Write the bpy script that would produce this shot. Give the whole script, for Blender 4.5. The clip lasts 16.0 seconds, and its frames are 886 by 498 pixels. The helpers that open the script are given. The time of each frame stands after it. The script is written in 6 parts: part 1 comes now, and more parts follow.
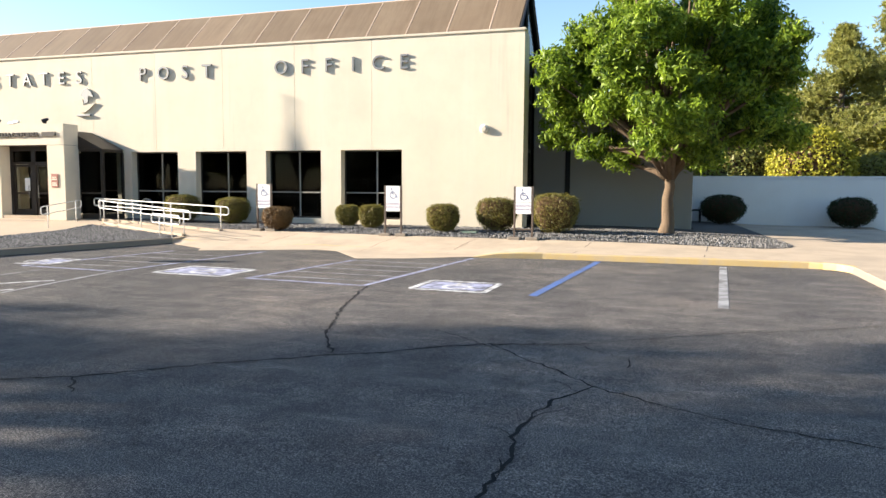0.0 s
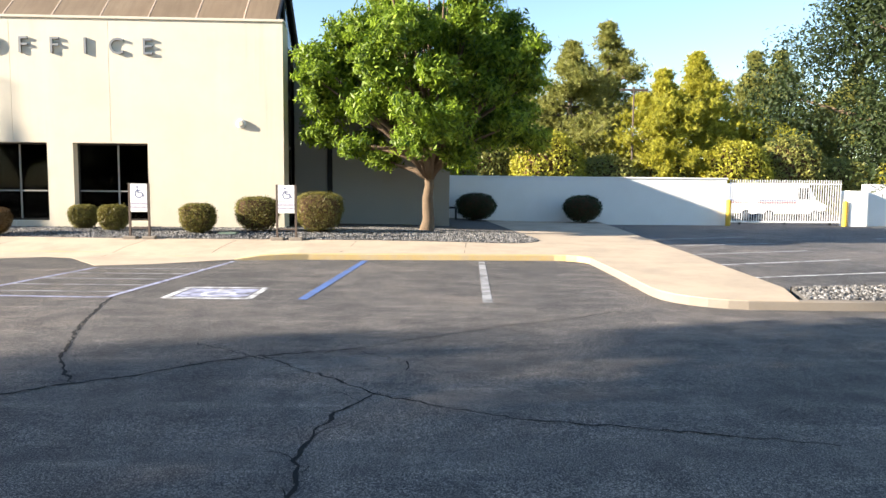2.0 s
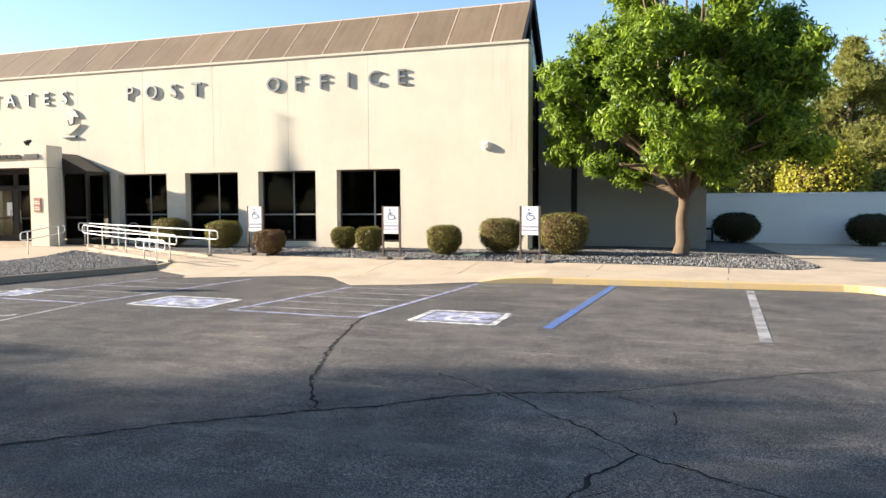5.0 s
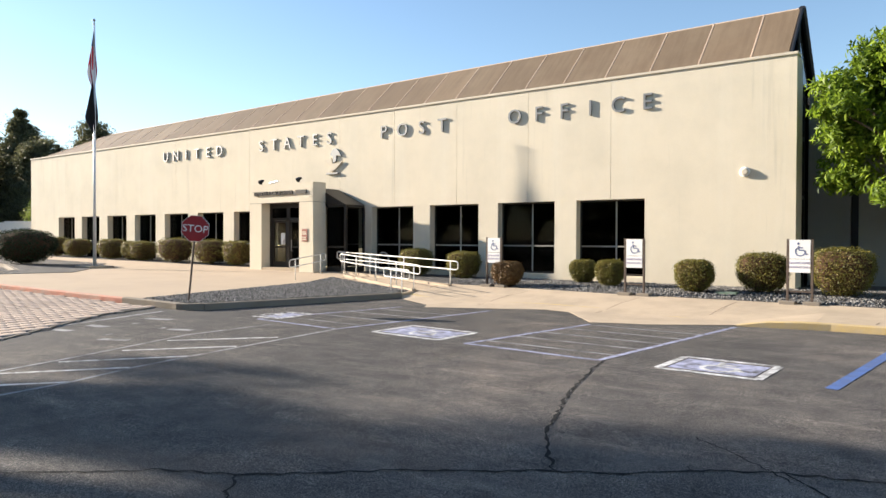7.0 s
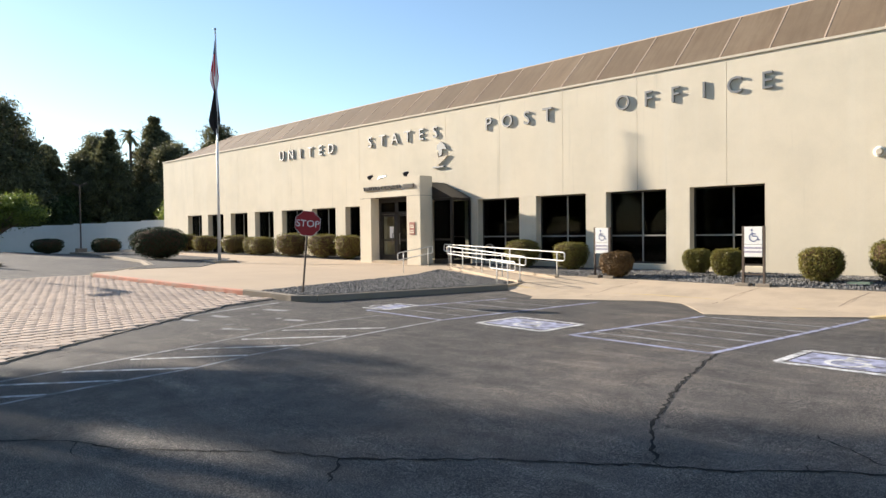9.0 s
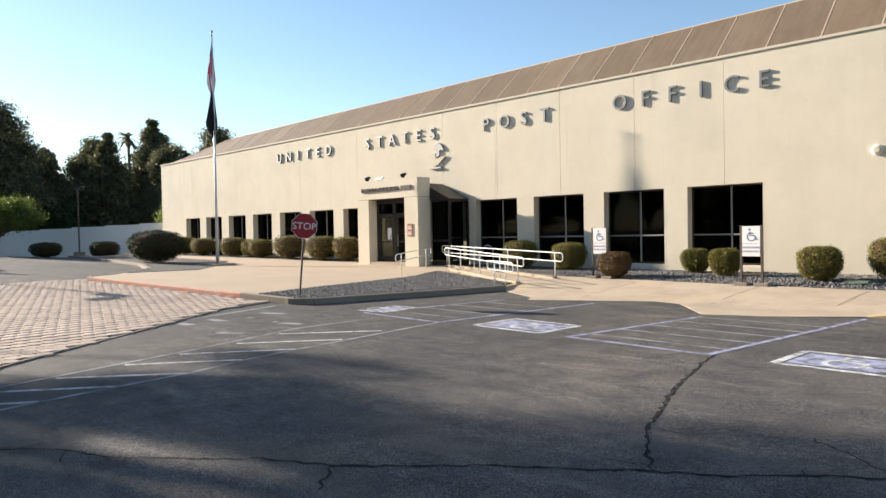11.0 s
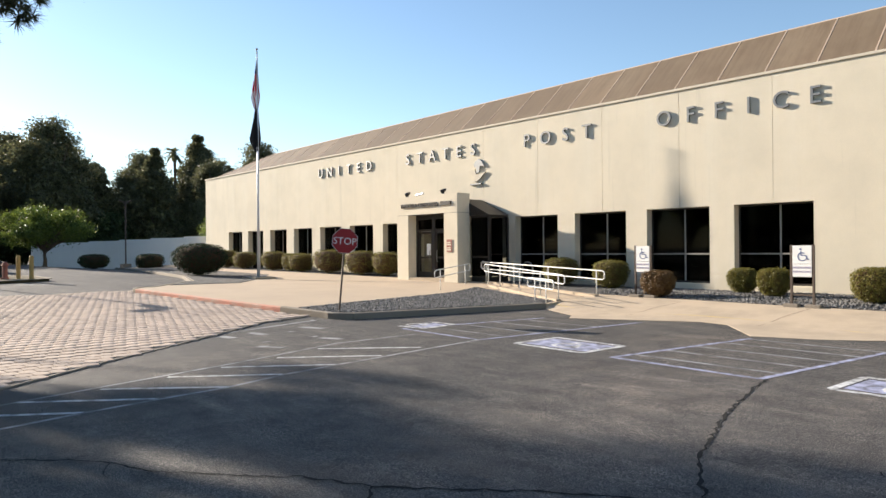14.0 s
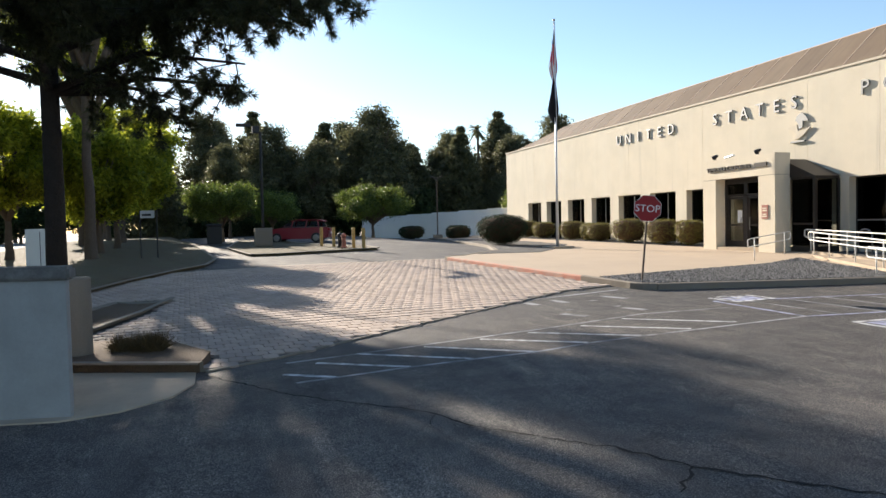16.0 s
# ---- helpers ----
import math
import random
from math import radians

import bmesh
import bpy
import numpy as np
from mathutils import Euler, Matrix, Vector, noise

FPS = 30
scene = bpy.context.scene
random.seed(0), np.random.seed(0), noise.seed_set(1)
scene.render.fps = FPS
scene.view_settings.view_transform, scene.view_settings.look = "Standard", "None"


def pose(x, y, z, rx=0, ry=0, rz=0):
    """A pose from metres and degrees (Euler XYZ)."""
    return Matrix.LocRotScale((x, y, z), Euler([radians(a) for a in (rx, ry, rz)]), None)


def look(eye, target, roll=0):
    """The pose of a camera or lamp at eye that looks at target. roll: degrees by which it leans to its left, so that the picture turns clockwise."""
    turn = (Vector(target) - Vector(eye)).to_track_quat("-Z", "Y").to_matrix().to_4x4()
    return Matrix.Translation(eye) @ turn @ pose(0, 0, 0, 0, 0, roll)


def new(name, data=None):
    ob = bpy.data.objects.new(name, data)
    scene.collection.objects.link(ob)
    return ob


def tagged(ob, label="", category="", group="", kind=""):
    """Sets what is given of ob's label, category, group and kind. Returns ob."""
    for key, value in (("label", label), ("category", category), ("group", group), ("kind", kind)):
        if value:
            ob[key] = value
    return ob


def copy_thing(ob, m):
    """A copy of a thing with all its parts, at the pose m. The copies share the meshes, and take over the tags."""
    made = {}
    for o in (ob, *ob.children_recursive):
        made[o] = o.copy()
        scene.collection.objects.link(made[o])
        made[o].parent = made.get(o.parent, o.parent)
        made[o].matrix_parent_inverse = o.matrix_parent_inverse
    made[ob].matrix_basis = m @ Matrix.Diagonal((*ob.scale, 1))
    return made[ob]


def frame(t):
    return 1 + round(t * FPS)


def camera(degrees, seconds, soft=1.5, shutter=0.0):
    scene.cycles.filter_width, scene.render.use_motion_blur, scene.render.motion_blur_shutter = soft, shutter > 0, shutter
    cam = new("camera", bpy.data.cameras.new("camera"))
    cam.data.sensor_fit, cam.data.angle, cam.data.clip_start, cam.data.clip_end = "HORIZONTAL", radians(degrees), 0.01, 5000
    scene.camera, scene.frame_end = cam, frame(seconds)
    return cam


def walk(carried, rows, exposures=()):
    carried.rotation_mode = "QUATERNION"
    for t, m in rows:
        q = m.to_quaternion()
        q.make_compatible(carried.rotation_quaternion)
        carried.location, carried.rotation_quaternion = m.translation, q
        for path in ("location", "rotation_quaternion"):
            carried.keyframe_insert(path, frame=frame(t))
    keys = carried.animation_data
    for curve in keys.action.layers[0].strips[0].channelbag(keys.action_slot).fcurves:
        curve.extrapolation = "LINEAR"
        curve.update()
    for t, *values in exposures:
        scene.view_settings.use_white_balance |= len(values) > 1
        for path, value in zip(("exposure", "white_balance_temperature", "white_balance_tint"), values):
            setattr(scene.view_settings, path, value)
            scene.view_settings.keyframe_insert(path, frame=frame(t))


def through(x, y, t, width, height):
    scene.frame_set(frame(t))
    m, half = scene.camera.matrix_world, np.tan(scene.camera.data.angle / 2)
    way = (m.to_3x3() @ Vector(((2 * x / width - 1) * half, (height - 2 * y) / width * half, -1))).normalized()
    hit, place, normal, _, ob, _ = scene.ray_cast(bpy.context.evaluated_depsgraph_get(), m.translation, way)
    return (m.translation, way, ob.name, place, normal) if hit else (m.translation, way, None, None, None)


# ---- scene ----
cam = camera(64.6, 16.0)
PATH = [
    (0, (0.921, 0.131, 2.088), (0.345, 2.039, 1.918), 0.4),
    (0.5, (0.915, 0.173, 2.107), (0.503, 2.122, 1.936), 0.7),
    (1, (0.818, 0.35, 2.097), (0.652, 2.335, 1.92), 0.8),
    (1.5, (0.721, 0.435, 2.112), (0.751, 2.426, 1.93), 0.6),
    (2, (0.714, 0.527, 2.099), (0.807, 2.517, 1.929), 0.5),
    (2.5, (0.764, 0.685, 2.114), (0.771, 2.678, 1.958), 0.4),
    (3, (0.769, 0.813, 2.115), (0.642, 2.803, 1.961), 0.1),
    (5.5, (0.375, 1.641, 2.086), (-0.326, 3.511, 1.993), -0.1),
    (6, (0.261, 1.825, 2.085), (-0.583, 3.637, 2.013), -0.0),
    (6.5, (0.122, 2.0, 2.131), (-0.888, 3.726, 2.091), 0.2),
    (7, (0.12, 2.113, 2.144), (-1.057, 3.729, 2.118), 0.2),
    (7.5, (0.15, 2.138, 2.129), (-1.157, 3.652, 2.107), 0.2),
    (8, (0.169, 2.157, 2.125), (-1.21, 3.605, 2.093), 0.0),
    (8.5, (0.187, 2.161, 2.12), (-1.223, 3.578, 2.079), -0.3),
    (9, (0.2, 2.2, 2.115), (-1.213, 3.615, 2.069), -0.7),
    (9.5, (0.22, 2.227, 2.122), (-1.192, 3.642, 2.077), -1.1),
    (12, (0.179, 2.343, 2.151), (-1.233, 3.758, 2.108), -1.1),
    (12.5, (0.094, 2.351, 2.154), (-1.292, 3.793, 2.121), -0.5),
    (13, (0.064, 2.339, 2.164), (-1.316, 3.787, 2.143), -0.2),
    (13.5, (0.07, 2.343, 2.166), (-1.34, 3.761, 2.16), -0.3),
    (14, (0.067, 2.341, 2.157), (-1.419, 3.679, 2.159), -0.5),
    (14.5, (0.052, 2.323, 2.162), (-1.539, 3.534, 2.158), -0.7),
    (15, (-0.004, 2.322, 2.149), (-1.702, 3.379, 2.129), -0.9),
    (15.5, (-0.044, 2.298, 2.134), (-1.846, 3.165, 2.092), -1.0),
    (16, (-0.153, 2.302, 2.117), (-2.052, 2.924, 2.047), -1.3),
]
walk(cam, [(t, look(eye, target, roll)) for t, eye, target, roll in PATH], exposures=[(0, 1.27), (2, 1.44), (3.2, 1.42), (5.5, 1.15), (7, 0.93), (9, 0.81), (12.5, 0.77), (16, 0.8)])

# ---- light ----
SUN = Vector((4.22, 1.0, -1.45)).normalized()          # the way the light travels
elev = math.asin(-SUN.z)
sun_data = bpy.data.lights.new("sun", "SUN")
sun_data.energy, sun_data.angle, sun_data.color = 7.6, radians(0.53), (1.0, 0.885, 0.74)
sun = new("sun", sun_data)
sun.matrix_world = Matrix.Translation((-60, -20, 40)) @ SUN.to_track_quat("-Z", "Y").to_matrix().to_4x4()
world = bpy.data.worlds.new("sky")
scene.world = world
world.use_nodes = True
wn = world.node_tree.nodes
sky = wn.new("ShaderNodeTexSky")
sky.sky_type, sky.sun_disc = "NISHITA", False
sky.sun_elevation, sky.sun_rotation = elev, math.atan2(-SUN.x, -SUN.y)
sky.air_density, sky.dust_density, sky.ozone_density = 1.0, 0.15, 2.0
wn["Background"].inputs["Strength"].default_value = 0.12
world.node_tree.links.new(sky.outputs[0], wn["Background"].inputs["Color"])


# ---- materials ----
def mat(name, base, rough=0.8, metal=0.0, vary=0.12, scale=3.0, fine=60.0, bump=0.15, bump_scale=120.0, tint=None, tint_amt=0.5,
        tint_scale=0.6, spec=0.3, dist=0.01, per_object=0.0, per_island=0.0, hue=None):
    """A rough, weathered surface: two scales of variation, an optional second colour in stains, and fine relief."""
    m = bpy.data.materials.new(name)
    m.use_nodes = True
    n, l = m.node_tree.nodes, m.node_tree.links
    b = n["Principled BSDF"]
    b.inputs["Roughness"].default_value, b.inputs["Metallic"].default_value = rough, metal
    b.inputs["Specular IOR Level"].default_value = spec
    co = n.new("ShaderNodeTexCoord")
    geo = n.new("ShaderNodeNewGeometry")
    big, small = n.new("ShaderNodeTexNoise"), n.new("ShaderNodeTexNoise")
    big.inputs["Scale"].default_value, big.inputs["Detail"].default_value = scale, 6
    small.inputs["Scale"].default_value, small.inputs["Detail"].default_value = fine, 3
    for t in (big, small):
        l.new(geo.outputs["Position"], t.inputs["Vector"])
    rgb = n.new("ShaderNodeRGB")
    rgb.outputs[0].default_value = (*base, 1)
    colour = rgb.outputs[0]
    if tint:
        st = n.new("ShaderNodeTexNoise")
        st.inputs["Scale"].default_value, st.inputs["Detail"].default_value = tint_scale, 8
        st.inputs["Roughness"].default_value = 0.65
        l.new(geo.outputs["Position"], st.inputs["Vector"])
        ramp = n.new("ShaderNodeValToRGB")
        ramp.color_ramp.elements[0].position, ramp.color_ramp.elements[1].position = 0.42, 0.68
        l.new(st.outputs["Fac"], ramp.inputs["Fac"])
        mul = n.new("ShaderNodeMath")
        mul.operation = "MULTIPLY"
        mul.inputs[1].default_value = tint_amt
        l.new(ramp.outputs["Color"], mul.inputs[0])
        mx = n.new("ShaderNodeMix")
        mx.data_type = "RGBA"
        l.new(mul.outputs[0], mx.inputs["Factor"])
        l.new(colour, mx.inputs["A"])
        mx.inputs["B"].default_value = (*tint, 1)
        colour = mx.outputs["Result"]
    add = n.new("ShaderNodeMath")
    add.operation = "ADD"
    l.new(big.outputs["Fac"], add.inputs[0])
    l.new(small.outputs["Fac"], add.inputs[1])
    last = add.outputs[0]
    for amount, node, out in ((per_object, "ShaderNodeObjectInfo", "Random"), (per_island, "ShaderNodeNewGeometry", "Random Per Island")):
        if amount:
            src = n.new(node)
            k = n.new("ShaderNodeMath")
            k.operation = "MULTIPLY_ADD"
            l.new(src.outputs[out], k.inputs[0])
            k.inputs[1].default_value = amount / max(vary, 1e-3)
            l.new(last, k.inputs[2])
            sub = n.new("ShaderNodeMath")
            sub.operation = "SUBTRACT"
            l.new(k.outputs[0], sub.inputs[0])
            sub.inputs[1].default_value = 0.5 * amount / max(vary, 1e-3)
            last = sub.outputs[0]
    mr = n.new("ShaderNodeMapRange")
    mr.inputs["From Min"].default_value, mr.inputs["From Max"].default_value = 0.0, 2.0
    mr.inputs["To Min"].default_value, mr.inputs["To Max"].default_value = 1 - 2 * vary, 1 + 2 * vary
    mr.clamp = False
    l.new(last, mr.inputs["Value"])
    vm = n.new("ShaderNodeVectorMath")
    vm.operation = "SCALE"
    l.new(colour, vm.inputs[0])
    l.new(mr.outputs[0], vm.inputs["Scale"])
    l.new(vm.outputs[0], b.inputs["Base Color"])
    if bump:
        bn, bp = n.new("ShaderNodeTexNoise"), n.new("ShaderNodeBump")
        bn.inputs["Scale"].default_value, bn.inputs["Detail"].default_value = bump_scale, 4
        l.new(geo.outputs["Position"], bn.inputs["Vector"])
        bp.inputs["Strength"].default_value, bp.inputs["Distance"].default_value = bump, dist
        l.new(bn.outputs["Fac"], bp.inputs["Height"])
        l.new(bp.outputs[0], b.inputs["Normal"])
    return m


def leaf_mat(name, base, light, through=0.35, rough=0.5):
    """Leaves: colour varies leaf by leaf, and light shines through."""
    m = bpy.data.materials.new(name)
    m.use_nodes = True
    n, l = m.node_tree.nodes, m.node_tree.links
    b = n["Principled BSDF"]
    b.inputs["Roughness"].default_value = rough
    b.inputs["Specular IOR Level"].default_value = 0.35
    geo, ramp = n.new("ShaderNodeNewGeometry"), n.new("ShaderNodeValToRGB")
    tex = n.new("ShaderNodeTexNoise")
    tex.inputs["Scale"].default_value = 0.8
    l.new(geo.outputs["Position"], tex.inputs["Vector"])
    mixv = n.new("ShaderNodeMath")
    mixv.operation = "MULTIPLY_ADD"
    l.new(geo.outputs["Random Per Island"], mixv.inputs[0])
    mixv.inputs[1].default_value = 0.55
    sc = n.new("ShaderNodeMath")
    sc.operation = "MULTIPLY"
    l.new(tex.outputs["Fac"], sc.inputs[0])
    sc.inputs[1].default_value = 0.5
    l.new(sc.outputs[0], mixv.inputs[2])
    ramp.color_ramp.elements[0].color, ramp.color_ramp.elements[1].color = (*base, 1), (*light, 1)
    ramp.color_ramp.elements[0].position, ramp.color_ramp.elements[1].position = 0.2, 0.85
    l.new(mixv.outputs[0], ramp.inputs["Fac"])
    l.new(ramp.outputs[0], b.inputs["Base Color"])
    tr, mx, out = n.new("ShaderNodeBsdfTranslucent"), n.new("ShaderNodeMixShader"), n["Material Output"]
    l.new(ramp.outputs[0], tr.inputs["Color"])
    mx.inputs["Fac"].default_value = through
    l.new(b.outputs[0], mx.inputs[1])
    l.new(tr.outputs[0], mx.inputs[2])
    l.new(mx.outputs[0], out.inputs["Surface"])
    return m


def glass_mat(name, colour, rough=0.02):
    m = bpy.data.materials.new(name)
    m.use_nodes = True
    b = m.node_tree.nodes["Principled BSDF"]
    b.inputs["Base Color"].default_value = (*colour, 1)
    b.inputs["Roughness"].default_value, b.inputs["Transmission Weight"].default_value, b.inputs["IOR"].default_value = rough, 1.0, 1.16
    return m


def asphalt_mat():
    """Worn asphalt: stone chips, oil and tyre stains, and paler, browner patches where the binder has gone."""
    m = bpy.data.materials.new("asphalt")
    m.use_nodes = True
    n, l = m.node_tree.nodes, m.node_tree.links
    b, geo = n["Principled BSDF"], n.new("ShaderNodeNewGeometry")
    b.inputs["Roughness"].default_value, b.inputs["Specular IOR Level"].default_value = 0.8, 0.4

    def tex(scale, detail=5, rough=0.6):
        t = n.new("ShaderNodeTexNoise")
        t.inputs["Scale"].default_value, t.inputs["Detail"].default_value, t.inputs["Roughness"].default_value = scale, detail, rough
        l.new(geo.outputs["Position"], t.inputs["Vector"])
        return t.outputs["Fac"]

    def ramp(src, *stops):
        r = n.new("ShaderNodeValToRGB")
        while len(r.color_ramp.elements) < len(stops):
            r.color_ramp.elements.new(0.5)
        for e, (p, c) in zip(r.color_ramp.elements, stops):
            e.position, e.color = p, (*c, 1)
        l.new(src, r.inputs["Fac"])
        return r.outputs["Color"]

    def mix(kind, fac, a, c):
        x = n.new("ShaderNodeMix")
        x.data_type, x.blend_type = "RGBA", kind
        if isinstance(fac, float):
            x.inputs["Factor"].default_value = fac
        else:
            l.new(fac, x.inputs["Factor"])
        l.new(a, x.inputs["A"])
        l.new(c, x.inputs["B"])
        return x.outputs["Result"]
    ground = ramp(tex(0.22, 8, 0.62), (0.30, (0.060, 0.057, 0.056)), (0.52, (0.098, 0.089, 0.082)), (0.72, (0.160, 0.136, 0.115)))
    chips = ramp(tex(70, 3, 0.85), (0.36, (0.15, 0.15, 0.15)), (0.50, (0.80, 0.80, 0.80)), (0.62, (3.2, 3.1, 2.95)))
    stains = ramp(tex(1.6, 7, 0.7), (0.36, (0.62, 0.62, 0.64)), (0.55, (1, 1, 1)), (0.75, (1.28, 1.22, 1.15)))
    grit = ramp(tex(17, 6, 0.8), (0.3, (0.68, 0.68, 0.68)), (0.7, (1.32, 1.32, 1.32)))
    colour = mix("MULTIPLY", 1.0, mix("MULTIPLY", 1.0, mix("MULTIPLY", 1.0, ground, stains), grit), chips)
    mp = n.new("ShaderNodeMapping")
    mp.inputs["Rotation"].default_value, mp.inputs["Scale"].default_value = (0, 0, 0.7), (0.55, 3.0, 1.0)
    l.new(geo.outputs["Position"], mp.inputs["Vector"])
    scuff = n.new("ShaderNodeTexNoise")
    scuff.inputs["Scale"].default_value, scuff.inputs["Detail"].default_value, scuff.inputs["Roughness"].default_value = 0.9, 8, 0.72
    l.new(mp.outputs[0], scuff.inputs["Vector"])
    colour = mix("MULTIPLY", 1.0, colour, ramp(scuff.outputs["Fac"], (0.40, (0.82, 0.82, 0.84)), (0.56, (1, 1, 1)), (0.72, (1.7, 1.66, 1.6))))
    # scales the colour from 0.88 in the west to 1.26 in the east, edge broken by noise
    sep, bay, mr = n.new("ShaderNodeSeparateXYZ"), n.new("ShaderNodeMath"), n.new("ShaderNodeMapRange")
    l.new(geo.outputs["Position"], sep.inputs[0])
    bay.operation = "MULTIPLY_ADD"
    l.new(tex(0.3, 5, 0.6), bay.inputs[0])
    bay.inputs[1].default_value = 9.0
    l.new(sep.outputs["X"], bay.inputs[2])
    mr.inputs["From Min"].default_value, mr.inputs["From Max"].default_value = -4.5, 3.5
    mr.inputs["To Min"].default_value, mr.inputs["To Max"].default_value = 0.88, 1.26
    l.new(bay.outputs[0], mr.inputs["Value"])
    worn = n.new("ShaderNodeVectorMath")
    worn.operation = "SCALE"
    l.new(colour, worn.inputs[0])
    l.new(mr.outputs[0], worn.inputs["Scale"])
    l.new(worn.outputs[0], b.inputs["Base Color"])
    bp = n.new("ShaderNodeBump")
    bp.inputs["Strength"].default_value, bp.inputs["Distance"].default_value = 0.9, 0.012
    l.new(tex(70, 3, 0.85), bp.inputs["Height"])
    l.new(bp.outputs[0], b.inputs["Normal"])
    return m


def streaked(m, amount, colour, low=0.52, high=0.74, scale=2.6, stretch=(1.0, 1.0, 0.045)):
    """Adds dark run-off streaks, long in z, to a wall's colour."""
    n, l = m.node_tree.nodes, m.node_tree.links
    b = n["Principled BSDF"]
    src = b.inputs["Base Color"].links[0].from_socket
    geo, mp, tx, rp = n.new("ShaderNodeNewGeometry"), n.new("ShaderNodeMapping"), n.new("ShaderNodeTexNoise"), n.new("ShaderNodeValToRGB")
    mp.inputs["Scale"].default_value = stretch
    l.new(geo.outputs["Position"], mp.inputs["Vector"])
    l.new(mp.outputs[0], tx.inputs["Vector"])
    tx.inputs["Scale"].default_value, tx.inputs["Detail"].default_value, tx.inputs["Roughness"].default_value = scale, 7, 0.7
    rp.color_ramp.elements[0].position, rp.color_ramp.elements[1].position = low, high
    l.new(tx.outputs["Fac"], rp.inputs["Fac"])
    k = n.new("ShaderNodeMath")
    k.operation = "MULTIPLY"
    l.new(rp.outputs["Color"], k.inputs[0])
    k.inputs[1].default_value = amount
    mx = n.new("ShaderNodeMix")
    mx.data_type = "RGBA"
    l.new(k.outputs[0], mx.inputs["Factor"])
    l.new(src, mx.inputs["A"])
    mx.inputs["B"].default_value = (*colour, 1)
    l.new(mx.outputs["Result"], b.inputs["Base Color"])
    return m


STUCCO = mat("stucco", (0.69, 0.615, 0.485), 0.9, vary=0.05, scale=0.7, fine=25, bump=0.25, bump_scale=90, tint=(0.50, 0.46, 0.37), tint_amt=0.35, tint_scale=0.5)
streaked(STUCCO, 0.55, (0.37, 0.35, 0.29), 0.60, 0.84)
streaked(STUCCO, 0.3, (0.74, 0.70, 0.60), 0.50, 0.75, 1.1)
# facade stucco again, greyed and darkened because the wing stands in shade
STUCCO_SHADED = mat("shaded_stucco", (0.30, 0.30, 0.275), 0.9, vary=0.05, scale=0.7, fine=25, bump=0.25, bump_scale=90)
WHITE_WALL = mat("white_painted_block", (0.84, 0.83, 0.79), 0.85, vary=0.04, scale=0.8, fine=20, bump=0.2, bump_scale=40, tint=(0.74, 0.72, 0.66), tint_amt=0.3)
PIER_WALL = mat("pier_plaster", (0.33, 0.33, 0.325), 0.85, vary=0.06, scale=2, fine=30, bump=0.2, bump_scale=60, tint=(0.22, 0.215, 0.205), tint_amt=0.5, tint_scale=1.5)
PIER_CAP = mat("pier_cap", (0.13, 0.125, 0.12), 0.9, vary=0.2, scale=3, fine=40, bump=0.4, bump_scale=40, tint=(0.3, 0.29, 0.28), tint_amt=0.5, tint_scale=3)
ASPHALT = asphalt_mat()
CONCRETE = mat("concrete", (0.46, 0.37, 0.275), 0.9, vary=0.08, scale=1.2, fine=50, bump=0.2, bump_scale=120, tint=(0.30, 0.25, 0.19), tint_amt=0.6, tint_scale=0.9)
PLAZA = mat("plaza_concrete", (0.44, 0.345, 0.25), 0.9, vary=0.06, scale=0.8, fine=50, bump=0.15, bump_scale=120, tint=(0.35, 0.28, 0.21), tint_amt=0.4, tint_scale=0.5)
KERB = mat("kerb_concrete", (0.235, 0.20, 0.16), 0.9, vary=0.12, scale=2, fine=40, bump=0.3, bump_scale=80, tint=(0.2, 0.18, 0.16), tint_amt=0.5, tint_scale=2)
KERB_YELLOW = mat("worn_yellow_paint", (0.50, 0.37, 0.17), 0.85, vary=0.1, scale=2, fine=40, bump=0.2, tint=(0.42, 0.35, 0.26), tint_amt=1.0, tint_scale=1.6)
KERB_RED = mat("worn_red_paint", (0.56, 0.24, 0.17), 0.8, vary=0.12, scale=2, fine=40, bump=0.2, tint=(0.45, 0.36, 0.29), tint_amt=0.9, tint_scale=1.8)
STONE = mat("crushed_stone", (0.155, 0.15, 0.145), 0.9, vary=0.25, scale=6, fine=40, bump=0.3, bump_scale=60, per_island=0.8)
STONE_BED = mat("stone_bed", (0.11, 0.105, 0.10), 0.95, vary=0.35, scale=4, fine=35, bump=1.0, bump_scale=28, dist=0.05)
SOIL = mat("bare_soil", (0.12, 0.082, 0.055), 0.95, vary=0.25, scale=2, fine=30, bump=0.8, bump_scale=25, dist=0.04)
VERGE = mat("dry_verge", (0.115, 0.09, 0.055), 0.95, vary=0.3, scale=1.5, fine=25, bump=0.8, bump_scale=20, dist=0.05, tint=(0.10, 0.10, 0.05), tint_amt=0.6, tint_scale=0.8)
PAVER = mat("concrete_paver", (0.44, 0.35, 0.29), 0.9, vary=0.12, scale=1.0, fine=40, bump=0.3, bump_scale=80, per_object=0.12, per_island=0.12, tint=(0.30, 0.24, 0.21), tint_amt=0.5, tint_scale=0.4)
JOINT = mat("sand_joint", (0.12, 0.10, 0.085), 0.95, vary=0.2, scale=3, fine=40, bump=0.3)
ROOF = mat("brown_roof_metal", (0.175, 0.125, 0.08), 0.65, vary=0.10, scale=1.2, fine=18, bump=0.1, bump_scale=40, per_object=0.14, tint=(0.22, 0.17, 0.115), tint_amt=0.5, tint_scale=0.5)
streaked(ROOF, 0.6, (0.10, 0.068, 0.04), 0.45, 0.75, 5.0, (1.0, 0.08, 0.08))
SEAM = mat("roof_batten", (0.52, 0.39, 0.29), 0.7, vary=0.08, bump=0)
